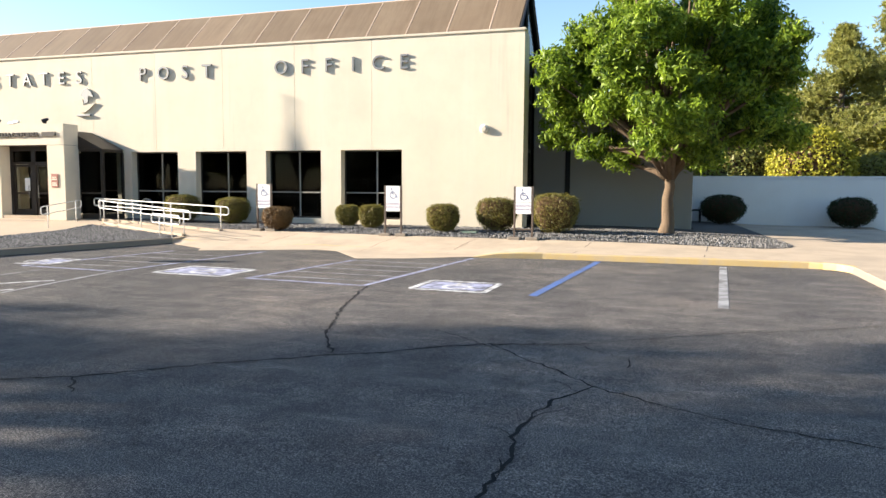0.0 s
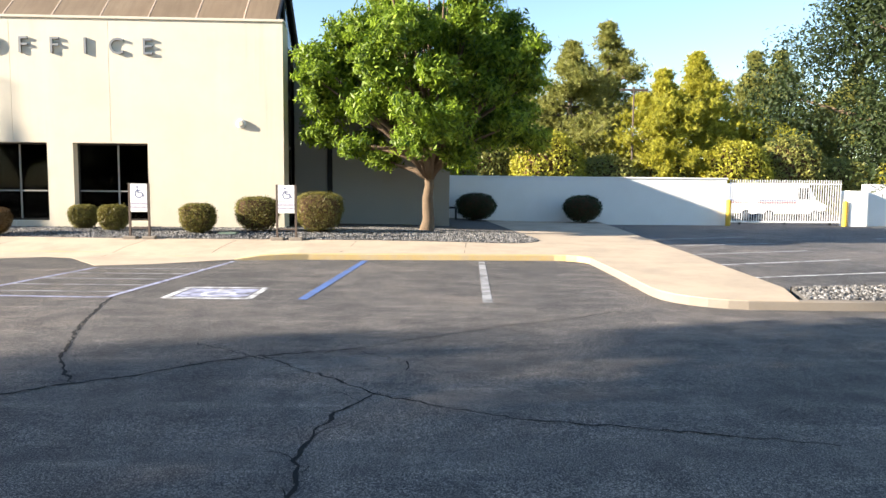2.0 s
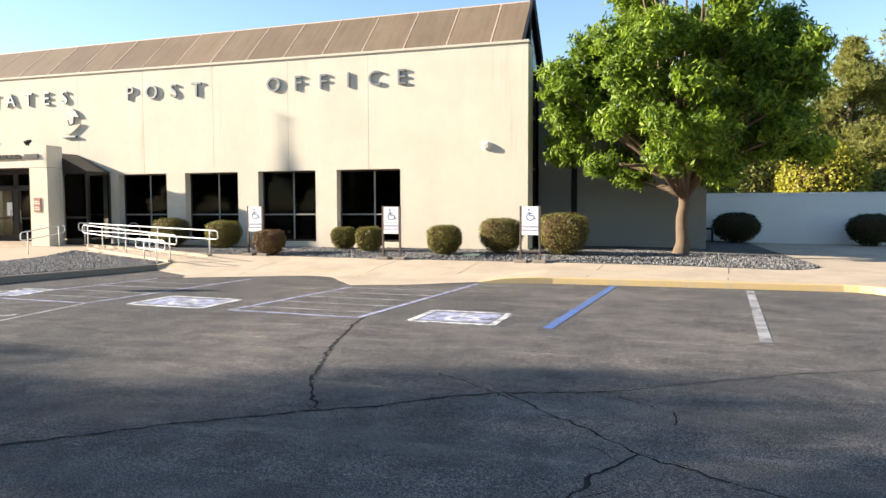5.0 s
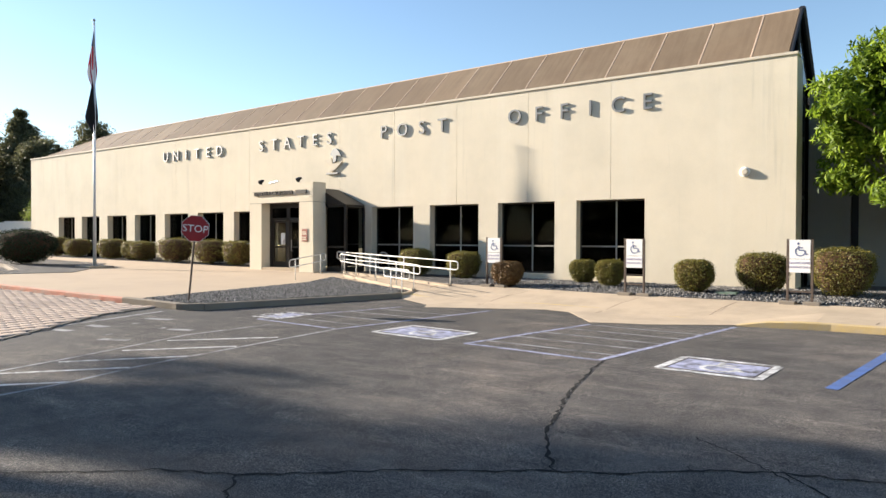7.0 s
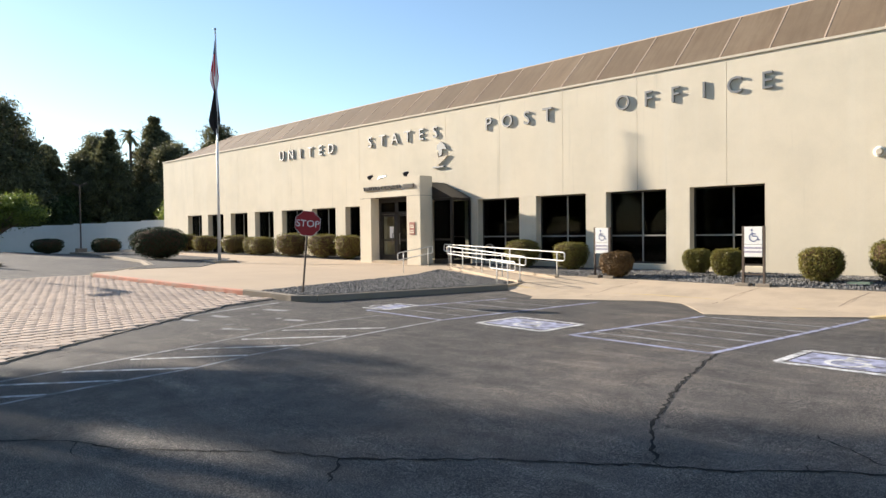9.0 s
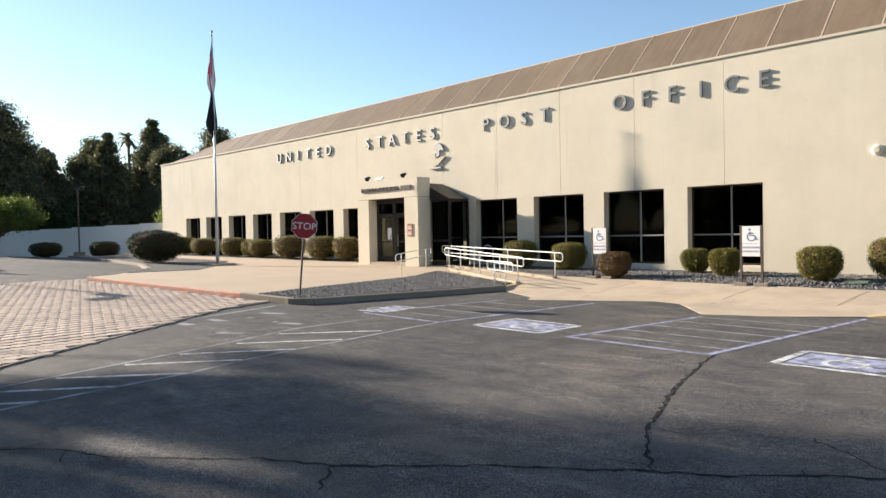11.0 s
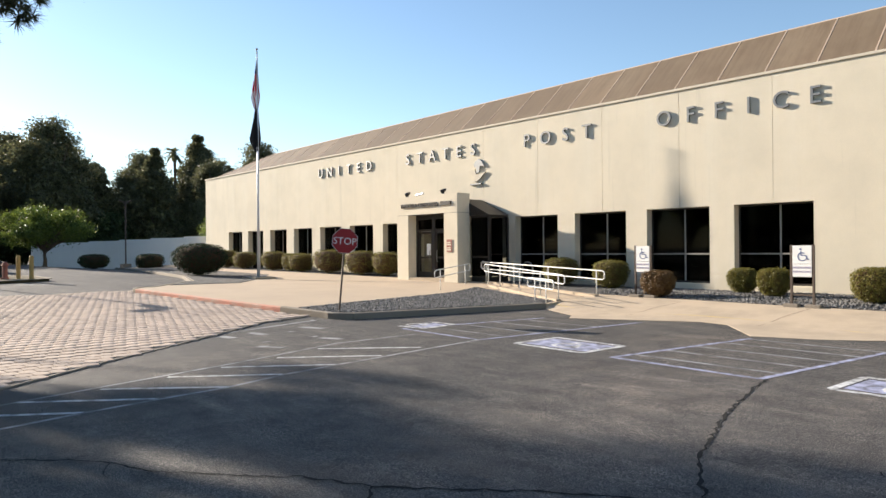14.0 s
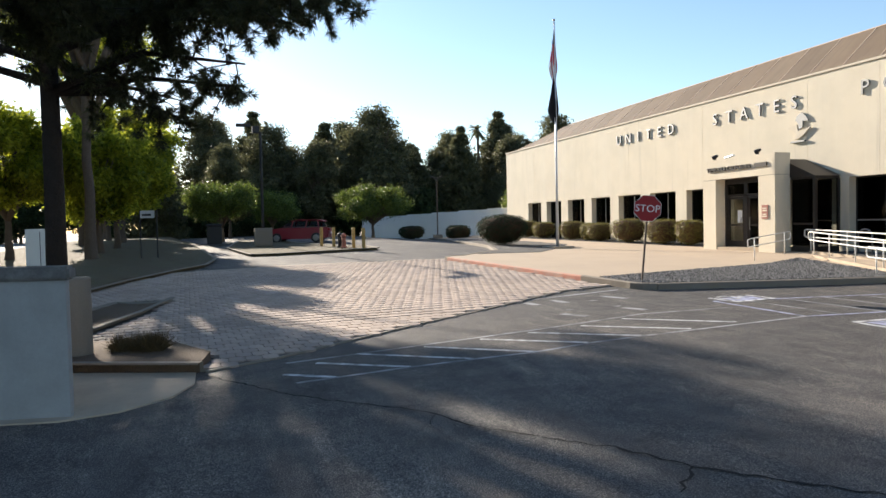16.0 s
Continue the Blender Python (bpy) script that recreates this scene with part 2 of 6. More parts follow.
COPING = mat("pale_coping", (0.62, 0.55, 0.44), 0.8, vary=0.06, bump=0.1)
MULLION = mat("grey_mullion", (0.30, 0.29, 0.27), 0.5, metal=0.2, vary=0.08, bump=0)
BRONZE = mat("dark_bronze", (0.035, 0.03, 0.027), 0.45, metal=0.3, vary=0.1, bump=0)
DARK_STEEL = mat("dark_painted_steel", (0.02, 0.02, 0.022), 0.5, vary=0.1, bump=0)
ALU = mat("grey_metal_letters", (0.25, 0.25, 0.25), 0.45, metal=0.6, vary=0.06, bump=0)
RAIL = mat("white_painted_pipe", (0.78, 0.76, 0.72), 0.45, vary=0.04, bump=0)
WHITE = mat("white_enamel", (0.80, 0.80, 0.79), 0.45, vary=0.03, bump=0)
FADED_WHITE = mat("faded_white_sign", (0.42, 0.42, 0.41), 0.6, vary=0.08, bump=0)
POLE = mat("aluminium_pole", (0.62, 0.63, 0.65), 0.4, metal=0.5, vary=0.05, bump=0)
SIGN_RED = mat("red_sign", (0.30, 0.018, 0.022), 0.5, vary=0.06, bump=0)
SIGN_BLUE = mat("sign_blue", (0.10, 0.13, 0.26), 0.6, vary=0.1, bump=0)
FADED = mat("faded_lettering", (0.42, 0.38, 0.50), 0.7, vary=0.1, bump=0)
BROWN_POST = mat("brown_sign_post", (0.10, 0.075, 0.06), 0.7, vary=0.12, bump=0.1)
DULL_RED = mat("small_red_notice", (0.32, 0.13, 0.10), 0.7, vary=0.1, bump=0)
LINE_WHITE = mat("worn_white_marking", (0.66, 0.66, 0.66), 0.8, vary=0.2, scale=4, fine=40, bump=0.4, bump_scale=150, tint=(0.08, 0.078, 0.075), tint_amt=1.0, tint_scale=5.0)
LINE_FAINT = mat("faded_marking", (0.34, 0.34, 0.35), 0.85, vary=0.25, scale=4, fine=40, bump=0.4, bump_scale=150, tint=(0.09, 0.088, 0.085), tint_amt=1.0, tint_scale=2.5)
LINE_BLUE = mat("worn_blue_marking", (0.08, 0.15, 0.38), 0.8, vary=0.2, scale=4, fine=40, bump=0.4, bump_scale=150, tint=(0.09, 0.10, 0.13), tint_amt=0.7, tint_scale=3.0)
LINE_PALE_BLUE = mat("faded_blue_marking", (0.38, 0.40, 0.56), 0.8, vary=0.2, scale=4, fine=40, bump=0.4, bump_scale=150, tint=(0.08, 0.078, 0.078), tint_amt=1.0, tint_scale=5.0)
CRACK = mat("crack", (0.012, 0.012, 0.012), 0.95, vary=0.2, bump=0)
BARK = mat("bark", (0.14, 0.10, 0.066), 0.95, vary=0.25, scale=6, fine=30, bump=0.9, bump_scale=24, dist=0.03)
PINE_BARK = mat("pine_bark", (0.11, 0.085, 0.065), 0.95, vary=0.25, scale=6, fine=30, bump=0.9, bump_scale=18, dist=0.04)
GLASS = glass_mat("tinted_glass", (0.035, 0.038, 0.04))
DOOR_GLASS = glass_mat("door_glass", (0.42, 0.45, 0.44))
CAR_GLASS = glass_mat("car_glass", (0.12, 0.13, 0.13))
# near black all over: the unlit room's dimness is painted into its surfaces
INTERIOR = mat("dim_interior", (0.05, 0.048, 0.045), 0.9, vary=0.05, bump=0)
LEAF = leaf_mat("ash_leaf", (0.03, 0.075, 0.01), (0.33, 0.45, 0.04), 0.45)
LEAF_ROUND = leaf_mat("drive_tree_leaf", (0.05, 0.085, 0.02), (0.22, 0.27, 0.05), 0.4)
# leaf green cut down to stand for the shade on the side-lot tree
LEAF_SHADED = leaf_mat("shaded_leaf", (0.013, 0.027, 0.009), (0.045, 0.068, 0.016), 0.25, 0.65)
LEAF_HEDGE = leaf_mat("hedge_leaf", (0.07, 0.075, 0.018), (0.26, 0.22, 0.045), 0.25)
LEAF_RUST = leaf_mat("rusty_hedge_leaf", (0.07, 0.045, 0.02), (0.24, 0.14, 0.05), 0.2)
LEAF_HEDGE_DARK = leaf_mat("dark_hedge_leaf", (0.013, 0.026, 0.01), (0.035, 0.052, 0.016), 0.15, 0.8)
# yellow-green needles, with sunlit brightness added into the colour
NEEDLE_SUN = leaf_mat("sunlit_pine_needle", (0.24, 0.25, 0.03), (0.55, 0.50, 0.06), 0.45)
NEEDLE = leaf_mat("pine_needle", (0.13, 0.155, 0.04), (0.36, 0.34, 0.085), 0.4)
NEEDLE_DARK = leaf_mat("dark_needle", (0.05, 0.062, 0.035), (0.19, 0.18, 0.085), 0.4)
# pine bark taken near black: the backlit trunk's shade is in the colour
PINE_BARK_SHADED = mat("shaded_pine_bark", (0.025, 0.02, 0.017), 0.95, vary=0.25, scale=6, fine=30, bump=0.9, bump_scale=18, dist=0.04)
# leaves yellowed and brightened to carry the glow of the sun behind them
LEAF_BACK = leaf_mat("backlit_street_leaf", (0.11, 0.16, 0.02), (0.52, 0.54, 0.05), 0.7)
# needles against the sun, their backlit darkness put into the colour
BOUGH = leaf_mat("backlit_bough_needle", (0.022, 0.03, 0.013), (0.075, 0.08, 0.03), 0.25)
HEDGE_CORE = mat("hedge_twigs", (0.075, 0.04, 0.022), 0.95, vary=0.3, scale=8, bump=0.5, bump_scale=30)


# ---- building blocks ----
def part(name, bm, material, parent=None, label="", smooth=False):
    """Links a bmesh as one mesh object, under a thing or a part."""
    me = bpy.data.meshes.new(name)
    bmesh.ops.recalc_face_normals(bm, faces=bm.faces)
    bm.to_mesh(me)
    bm.free()
    me.materials.append(material)
    if smooth:
        me.polygons.foreach_set("use_smooth", [True] * len(me.polygons))
    ob = new(name, me)
    if parent:
        ob.parent = parent
    if label:
        ob["label"] = label
    return ob


def empty(name, label, category, group="", at=(0, 0, 0), kind=""):
    ob = new(name)
    ob.location = at
    return tagged(ob, label, category, group, kind)


def box(bm, x0, x1, y0, y1, z0, z1, bevel=0.0):
    made = bmesh.ops.create_cube(bm, size=1.0, matrix=Matrix.LocRotScale(((x0 + x1) / 2, (y0 + y1) / 2, (z0 + z1) / 2), None, (x1 - x0, y1 - y0, z1 - z0)))
    if bevel:
        edges = list({e for v in made["verts"] for e in v.link_edges})
        bmesh.ops.bevel(bm, geom=edges, offset=bevel, segments=2, affect="EDGES", profile=0.5)
    return bm


def boxes(*dims, bevel=0.0):
    bm = bmesh.new()
    for d in dims:
        box(bm, *d, bevel=bevel)
    return bm


def tube(bm, pts, radii, sides=10, cap=True):
    """A round bar along a line of points, with a radius for all or for each point."""
    pts = [Vector(p) for p in pts]
    if not hasattr(radii, "__len__"):
        radii = [radii] * len(pts)
    rings = []
    for i, p in enumerate(pts):
        d = (pts[min(i + 1, len(pts) - 1)] - pts[max(i - 1, 0)]).normalized()
        side = d.orthogonal().normalized() if i == 0 else (side - d * side.dot(d)).normalized()
        up = d.cross(side)
        rings.append([bm.verts.new(p + radii[i] * (math.cos(a) * side + math.sin(a) * up)) for a in (2 * math.pi * k / sides for k in range(sides))])
    for a, b in zip(rings, rings[1:]):
        for k in range(sides):
            bm.faces.new((a[k], a[(k + 1) % sides], b[(k + 1) % sides], b[k]))
    if cap:
        bm.faces.new(rings[0][::-1])
        bm.faces.new(rings[-1])
    return bm


def prism(bm, outline, z0, z1):
    """An upright prism over a plan outline."""
    lo, hi = [bm.verts.new((x, y, z0)) for x, y in outline], [bm.verts.new((x, y, z1)) for x, y in outline]
    bm.faces.new(lo[::-1])
    bm.faces.new(hi)
    for k in range(len(lo)):
        j = (k + 1) % len(lo)
        bm.faces.new((lo[k], lo[j], hi[j], hi[k]))
    return bm


def profile(bm, outline, x0, x1):
    """A bar along x with a section outline in (y, z)."""
    lo, hi = [bm.verts.new((x0, y, z)) for y, z in outline], [bm.verts.new((x1, y, z)) for y, z in outline]
    bm.faces.new(lo[::-1])
    bm.faces.new(hi)
    for k in range(len(lo)):
        j = (k + 1) % len(lo)
        bm.faces.new((lo[k], lo[j], hi[j], hi[k]))
    return bm


def step(v):
    v = min(max(v, 0.0), 1.0)
    return v * v * (3 - 2 * v)


def gz(x, y):
    """The height of the asphalt: a gentle rise to the building and to the west."""
    yy = min(max(y, -60), 60)
    west = max(0.0, min(-x - 15.0, 42.0))
    return 0.01 * yy + 0.026 * west * (1 - 0.6 * step((y - 12) / 12))


def hz(x, y):
    """The height of kerb tops, walks and beds, rising to the foot of the wall."""
    return gz(x, y) + 0.15 + 0.22 * step((y - 20.5) / 4.0) * (1 - step((x + 1) / 8))


def ramp_z(x, y):
    """The walk, which dips to the asphalt at its two dropped kerbs."""
    drop = step((x + 15.9) / 0.6) * (1 - step((x + 4.2) / 1.3))
    return hz(x, y) - drop * 0.15 * (1 - step((y - 19.7) / 1.6)) + 0.008


def sheet(name, outline, height, material, thick=0.25, cell=1.5, lift=0.0, rim=0.0):
    """A slab over a plan outline that follows a height function."""
    bm = bmesh.new()
    bm.faces.new([bm.verts.new((x, y, 0)) for x, y in outline])
    xs, ys = [p[0] for p in outline], [p[1] for p in outline]
    for axis, lo, hi in ((0, min(xs), max(xs)), (1, min(ys), max(ys))):
        n = min(int((hi - lo) / cell), 60)
        for k in range(1, n):
            co, no = [0, 0, 0], [0, 0, 0]
            co[axis], no[axis] = lo + (hi - lo) * k / n, 1
            bmesh.ops.bisect_plane(bm, geom=bm.verts[:] + bm.edges[:] + bm.faces[:], plane_co=co, plane_no=no, dist=1e-5)
    bmesh.ops.triangulate(bm, faces=bm.faces[:])
    top = bm.faces[:]
    made = bmesh.ops.extrude_face_region(bm, geom=top)
    low = [v for v in made["geom"] if isinstance(v, bmesh.types.BMVert)]
    for v in bm.verts:
        v.co.z = height(v.co.x, v.co.y) + lift
    for v in low:
        v.co.z -= thick
    bmesh.ops.recalc_face_normals(bm, faces=bm.faces)
    return part(name, bm, material)


def ribbon(bm, pts, width, height, lift=0.006, jitter=0.0, rnd=None):
    """A flat painted or cracked line on the ground."""
    out, n = [], 0
    for a, b in zip(pts, pts[1:]):
        a, b = Vector(a), Vector(b)
        steps = max(1, int((b - a).length / (0.09 if jitter else 0.25)))
        for k in range(steps):
            out.append(a.lerp(b, k / steps))
    out.append(Vector(pts[-1]))
    prev = None
    for i, p in enumerate(out):
        d = (out[min(i + 1, len(out) - 1)] - out[max(i - 1, 0)]).normalized()
        s = Vector((-d.y, d.x))
        w = width / 2
        q = p.copy()
        if jitter and rnd:
            q += s * rnd.uniform(-jitter, jitter)
            w *= rnd.uniform(0.35, 1.3)
        pair = [bm.verts.new((q.x + k * w * s.x, q.y + k * w * s.y, height(q.x + k * w * s.x, q.y + k * w * s.y) + lift)) for k in (-1, 1)]
        if prev:
            bm.faces.new((prev[0], pair[0], pair[1], prev[1]))
        prev = pair
    return bm


def arc(cx, cy, r, a0, a1, n=8):
    return [(cx + r * math.cos(radians(a0 + (a1 - a0) * k / n)), cy + r * math.sin(radians(a0 + (a1 - a0) * k / n))) for k in range(n + 1)]


def raw_mesh(name, verts, faces, material, parent=None, smooth=False):
    """A mesh straight from arrays of corners and equal-sided faces."""
    me = bpy.data.meshes.new(name)
    k = faces.shape[1]
    me.vertices.add(len(verts))
    me.vertices.foreach_set("co", np.asarray(verts, np.float32).ravel())
    me.loops.add(faces.size)
    me.loops.foreach_set("vertex_index", faces.astype(np.int32).ravel())
    me.polygons.add(len(faces))
    me.polygons.foreach_set("loop_start", np.arange(0, faces.size, k, dtype=np.int32))
    me.update(calc_edges=True)
    me.validate()
    me.materials.append(material)
    ob = new(name, me)
    if parent:
        ob.parent = parent
    return ob


def unit(v):
    return v / np.maximum(np.linalg.norm(v, axis=1, keepdims=True), 1e-9)


def leaves(rng, centres, outward, length, width, droop=0.2):
    """Bent leaf blades, one quad each, at the centres, facing roughly outward."""
    n = len(centres)
    normal = unit(outward * 0.7 + rng.normal(0, 0.7, (n, 3)) + (0, 0, 0.35))
    along = unit(np.cross(normal, rng.normal(0, 1, (n, 3))))
    along[:, 2] -= droop
    along = unit(along)
    across = unit(np.cross(normal, along))
    ln = length * rng.uniform(0.6, 1.3, (n, 1))
    wd = width * rng.uniform(0.7, 1.2, (n, 1))
    v = np.stack([centres - along * ln / 2, centres + across * wd / 2 + normal * wd * 0.2, centres + along * ln / 2 - normal * ln * 0.1, centres - across * wd / 2 + normal * wd * 0.2], 1).reshape(-1, 3)
    return v, np.arange(4 * n).reshape(-1, 4)


def clump_points(rng, blobs, count, shell=0.45, gap=0.0):
    """Points in the outer shell of each blob (centre, radii), thinned by a coarse noise so that gaps stay open."""
    pts, outs = [], []
    weights = np.array([r[0] * r[1] + r[1] * r[2] + r[0] * r[2] for _, r in blobs])
    for (c, r), k in zip(blobs, (count * weights / weights.sum()).astype(int)):
        d = unit(rng.normal(0, 1, (k, 3)))
        rad = 1 - shell * rng.random((k, 1)) ** 1.6
        p = d * rad * np.array(r)
        pts.append(p + np.array(c))
        outs.append(d)
    return np.concatenate(pts), np.concatenate(outs)


def twigs(rng, pts, outs, per, spread):
    """Gathers leaf points into sprays: each point becomes a few leaves round it."""
    c = np.repeat(pts, per, 0) + rng.normal(0, spread, (len(pts) * per, 3))
    return c, np.repeat(outs, per, 0)


def limbs(bm, rnd, base, top, r0, targets, sides=8):
    """A tapered trunk from base to top, with limbs that curve out to the targets."""
    base, top = Vector(base), Vector(top)
    line = [base.lerp(top, k / 6) + Vector((rnd.uniform(-1, 1), rnd.uniform(-1, 1), 0)) * r0 * 0.25 * (0 < k < 6) for k in range(7)]
    tube(bm, [base - Vector((0, 0, 0.15))] + line, [r0 * 1.45, r0 * 1.2] + [r0 * (1 - 0.07 * k) for k in range(1, 7)], sides + 2)
    for t in targets:
        t = Vector(t)
        f = rnd.uniform(0.75, 1.0)
        s = base.lerp(top, f)
        mid = s.lerp(t, 0.5) + Vector((rnd.uniform(-.2, .2), rnd.uniform(-.2, .2), rnd.uniform(0.1, 0.5)))
        tube(bm, [s, s.lerp(mid, .5) + Vector((0, 0, .1)), mid, t], [r0 * 0.55, r0 * 0.42, r0 * 0.28, r0 * 0.08], sides)
    return bm


def tree(name, at, trunk_top, r0, blobs, count, leaf, leaf_size, label, category="tree", bark=None, seed=1, per=5, spread=0.16, group="", shell=0.5, droop=0.2, slim=0.42):
    """A broadleaf tree: trunk and limbs, and a crown of sprays of single leaves."""
    rng, rnd = np.random.default_rng(seed), random.Random(seed)
    root = empty(name, label, category, group, at)
    targets = [Vector(c) + Vector((0, 0, -0.2 * r[2])) for c, r in blobs]
    part("trunk", limbs(bmesh.new(), rnd, (0, 0, 0), trunk_top, r0, targets), bark or BARK, root, smooth=True)
    pts, outs = clump_points(rng, blobs, count // per, shell)
    pts, outs = twigs(rng, pts, outs, per, spread)
    v, f = leaves(rng, pts, outs, leaf_size, leaf_size * slim, droop)
    raw_mesh("crown", v, f, leaf, root)
    return root


def random_blobs(rng, centre, radii, n, size, flat=0.75, inner=0.45, outer=0.85):
    """Clumps scattered over an ellipsoid, which give a crown its lumpy outline."""
    out = []
    for k in range(n):
        d = rng.normal(0, 1, 3)
        d /= np.linalg.norm(d)
        rad = rng.uniform(inner, outer)
        s = size * rng.uniform(0.7, 1.25)
        out.append((tuple(np.array(centre) + d * rad * np.array(radii)), (s, s, s * flat)))
    return out


def needles(rng, centres, outward, length, width, per):
    """Tufts of needles: thin triangles that fan from each centre."""
    n = len(centres)
    c, o = np.repeat(centres, per, 0), np.repeat(outward, per, 0)
    d = unit(o * 0.8 + rng.normal(0, 0.75, c.shape))
    side = unit(np.cross(d, rng.normal(0, 1, c.shape)))
    ln = length * rng.uniform(0.6, 1.2, (len(c), 1))
    v = np.stack([c - side * width / 2, c + side * width / 2, c + d * ln], 1).reshape(-1, 3)
    return v, np.arange(3 * len(c)).reshape(-1, 3)


def conifer(name, at, height, radius, leaf, label, seed, tufts=2600, per=7, length=0.5, width=0.09, open_below=0.15, group="", bark=None, narrow=0.35):
    """A pine: a straight trunk, whorls of bare limbs, and needle clumps along the outer limbs."""
    rng, rnd = np.random.default_rng(seed), random.Random(seed)
    root = empty(name, label, "tree", group, at)
    bm = bmesh.new()
    r0 = height * 0.016 + 0.06
    lean = Vector((rnd.uniform(-.03, .03), rnd.uniform(-.03, .03), 1)) * height
    tube(bm, [(0, 0, -0.2), lean * 0.3, lean * 0.65, lean * 0.97], [r0 * 1.2, r0, r0 * 0.6, r0 * 0.1], 8)
    cs, os = [], []
    levels = max(8, int(height * 1.25))
    for k in range(levels):
        f = open_below + (1 - open_below) * (k + rnd.random() * 0.6) / levels
        f = min(f, 0.985)
        reach = radius * ((1 - f) ** 0.7 * (0.75 + 0.25 * narrow) + 0.16 * narrow)
        reach *= min(1.0, 0.03 + (1 - f) * 2.6)
        if f < open_below + 0.15:
            reach *= 0.75
        for j in range(rnd.randint(5, 7)):
            a = rnd.uniform(0, 2 * math.pi)
            r = reach * rnd.uniform(0.5, 1.2)
            s, e = lean * f, lean * f + Vector((math.cos(a) * r, math.sin(a) * r, r * rnd.uniform(-0.05, 0.35)))
            tube(bm, [s, s.lerp(e, .5) - Vector((0, 0, .05 * r)), e], [r0 * 0.28, r0 * 0.18, r0 * 0.05], 5, cap=False)
            m = max(4, int(tufts / (levels * 5.5)))
            t = 1 - 0.72 * rng.random((m, 1)) ** 1.4
            spread = 0.13 * height ** 0.5 * (0.6 + 0.7 * rng.random((m, 1))) * (0.35 + 0.65 * min(1.0, 2.2 * (1 - f)))
            c = np.array(s) + (np.array(e) - np.array(s)) * t + rng.normal(0, 1, (m, 3)) * spread * (1.1, 1.1, 0.8)
            cs.append(c)
            os.append(unit(np.repeat([np.array(e - s) / max((e - s).length, .01)], m, 0) * 0.6 + rng.normal(0, .5, (m, 3)) + (0, 0, 0.5)))
    part("trunk", bm, bark or PINE_BARK, root, smooth=True)
    v, f = needles(rng, np.concatenate(cs), np.concatenate(os), length, width, per)
    raw_mesh("crown", v, f, leaf, root)
    return root


def bush(name, at, w, d, h, leaf, label, seed, count=3500, leaf_size=0.07, power=3.6, group=""):
    """A clipped shrub: a twiggy core, and leaves over a rounded block."""
    rng = np.random.default_rng(seed)
    root = empty(name, label, "shrub", group, at)

    def skin(dirs, k):
        e = (np.abs(dirs) ** power).sum(1, keepdims=True) ** (-1 / power)
        p = dirs * e * k
        low = 1 - 0.22 * np.clip(-p[:, 2:3], 0, 1)
        return p * np.concatenate([low, low, np.ones_like(low)], 1) * (w / 2, d / 2, h / 2) + (0, 0, h / 2 + 0.02)
    bm = bmesh.new()
    bmesh.ops.create_icosphere(bm, subdivisions=3, radius=1.0)
    dirs = unit(np.array([v.co[:] for v in bm.verts]))
    lump = np.array([noise.noise(Vector(p) * 3 + Vector((seed, 0, 0))) for p in dirs])[:, None]
    for v, p in zip(bm.verts, skin(dirs, 0.86 + 0.06 * lump)):
        v.co = p
    for k in range(7):
        a = rng.uniform(0, 2 * math.pi)
        tube(bm, [(0.1 * math.cos(a), 0.1 * math.sin(a), -0.06), (0.22 * w * math.cos(a), 0.22 * d * math.sin(a), 0.3 * h)], 0.018, 5)
    part("core", bm, HEDGE_CORE, root, smooth=True)
    dirs = unit(rng.normal(0, 1, (count, 3)))
    lump = np.array([noise.noise(Vector(p) * 3 + Vector((seed, 0, 0))) for p in dirs])[:, None]
    pts = skin(dirs, 0.93 + 0.06 * lump + 0.05 * rng.normal(0, 1, (count, 1)))
    keep = rng.random(count) < 0.25 + 2.2 * pts[:, 2] / h
    v, f = leaves(rng, pts[keep], dirs[keep], leaf_size, leaf_size * 0.6, 0.0)
    raw_mesh("foliage", v, f, leaf, root)
    return root


def text_bm(body, size, depth, bold=0.0, spacing=1.0):
    """The mesh of a line of writing, standing upright in the x-z plane, facing -y, centred in x, its foot at z = 0."""
    cu = bpy.data.curves.new("writing", "FONT")
    cu.body, cu.size, cu.extrude, cu.offset, cu.align_x, cu.space_character, cu.resolution_u = body, size, depth / 2, bold, "CENTER", spacing, 3
    ob = bpy.data.objects.new("writing", cu)
    scene.collection.objects.link(ob)
    me = bpy.data.meshes.new_from_object(ob.evaluated_get(bpy.context.evaluated_depsgraph_get()))
    bm = bmesh.new()
    bm.from_mesh(me)
    bmesh.ops.transform(bm, matrix=pose(0, 0, 0, 90), verts=bm.verts)
    bpy.data.objects.remove(ob)
    bpy.data.curves.remove(cu)
    bpy.data.meshes.remove(me)
    return bm


# ---- ground ----
def ground_sheet():
    def axis(lo, hi, stepsize, far):
        near = list(np.arange(lo, hi + 0.01, stepsize))
        return [-far, -far / 3, lo - 60] + near + [hi + 60, far / 3, far]
    xs, ys = axis(-66, 30, 2.0, 2500), axis(-26, 44, 2.0, 2500)
    verts = np.array([(x, y, gz(x, y)) for y in ys for x in xs])
    nx = len(xs)
    faces = np.array([(j * nx + i, j * nx + i + 1, (j + 1) * nx + i + 1, (j + 1) * nx + i) for j in range(len(ys) - 1) for i in range(nx - 1)])
    return tagged(raw_mesh("ground", verts, faces, ASPHALT), "worn grey asphalt of a parking lot", "asphalt", kind="structure")


ground_sheet()

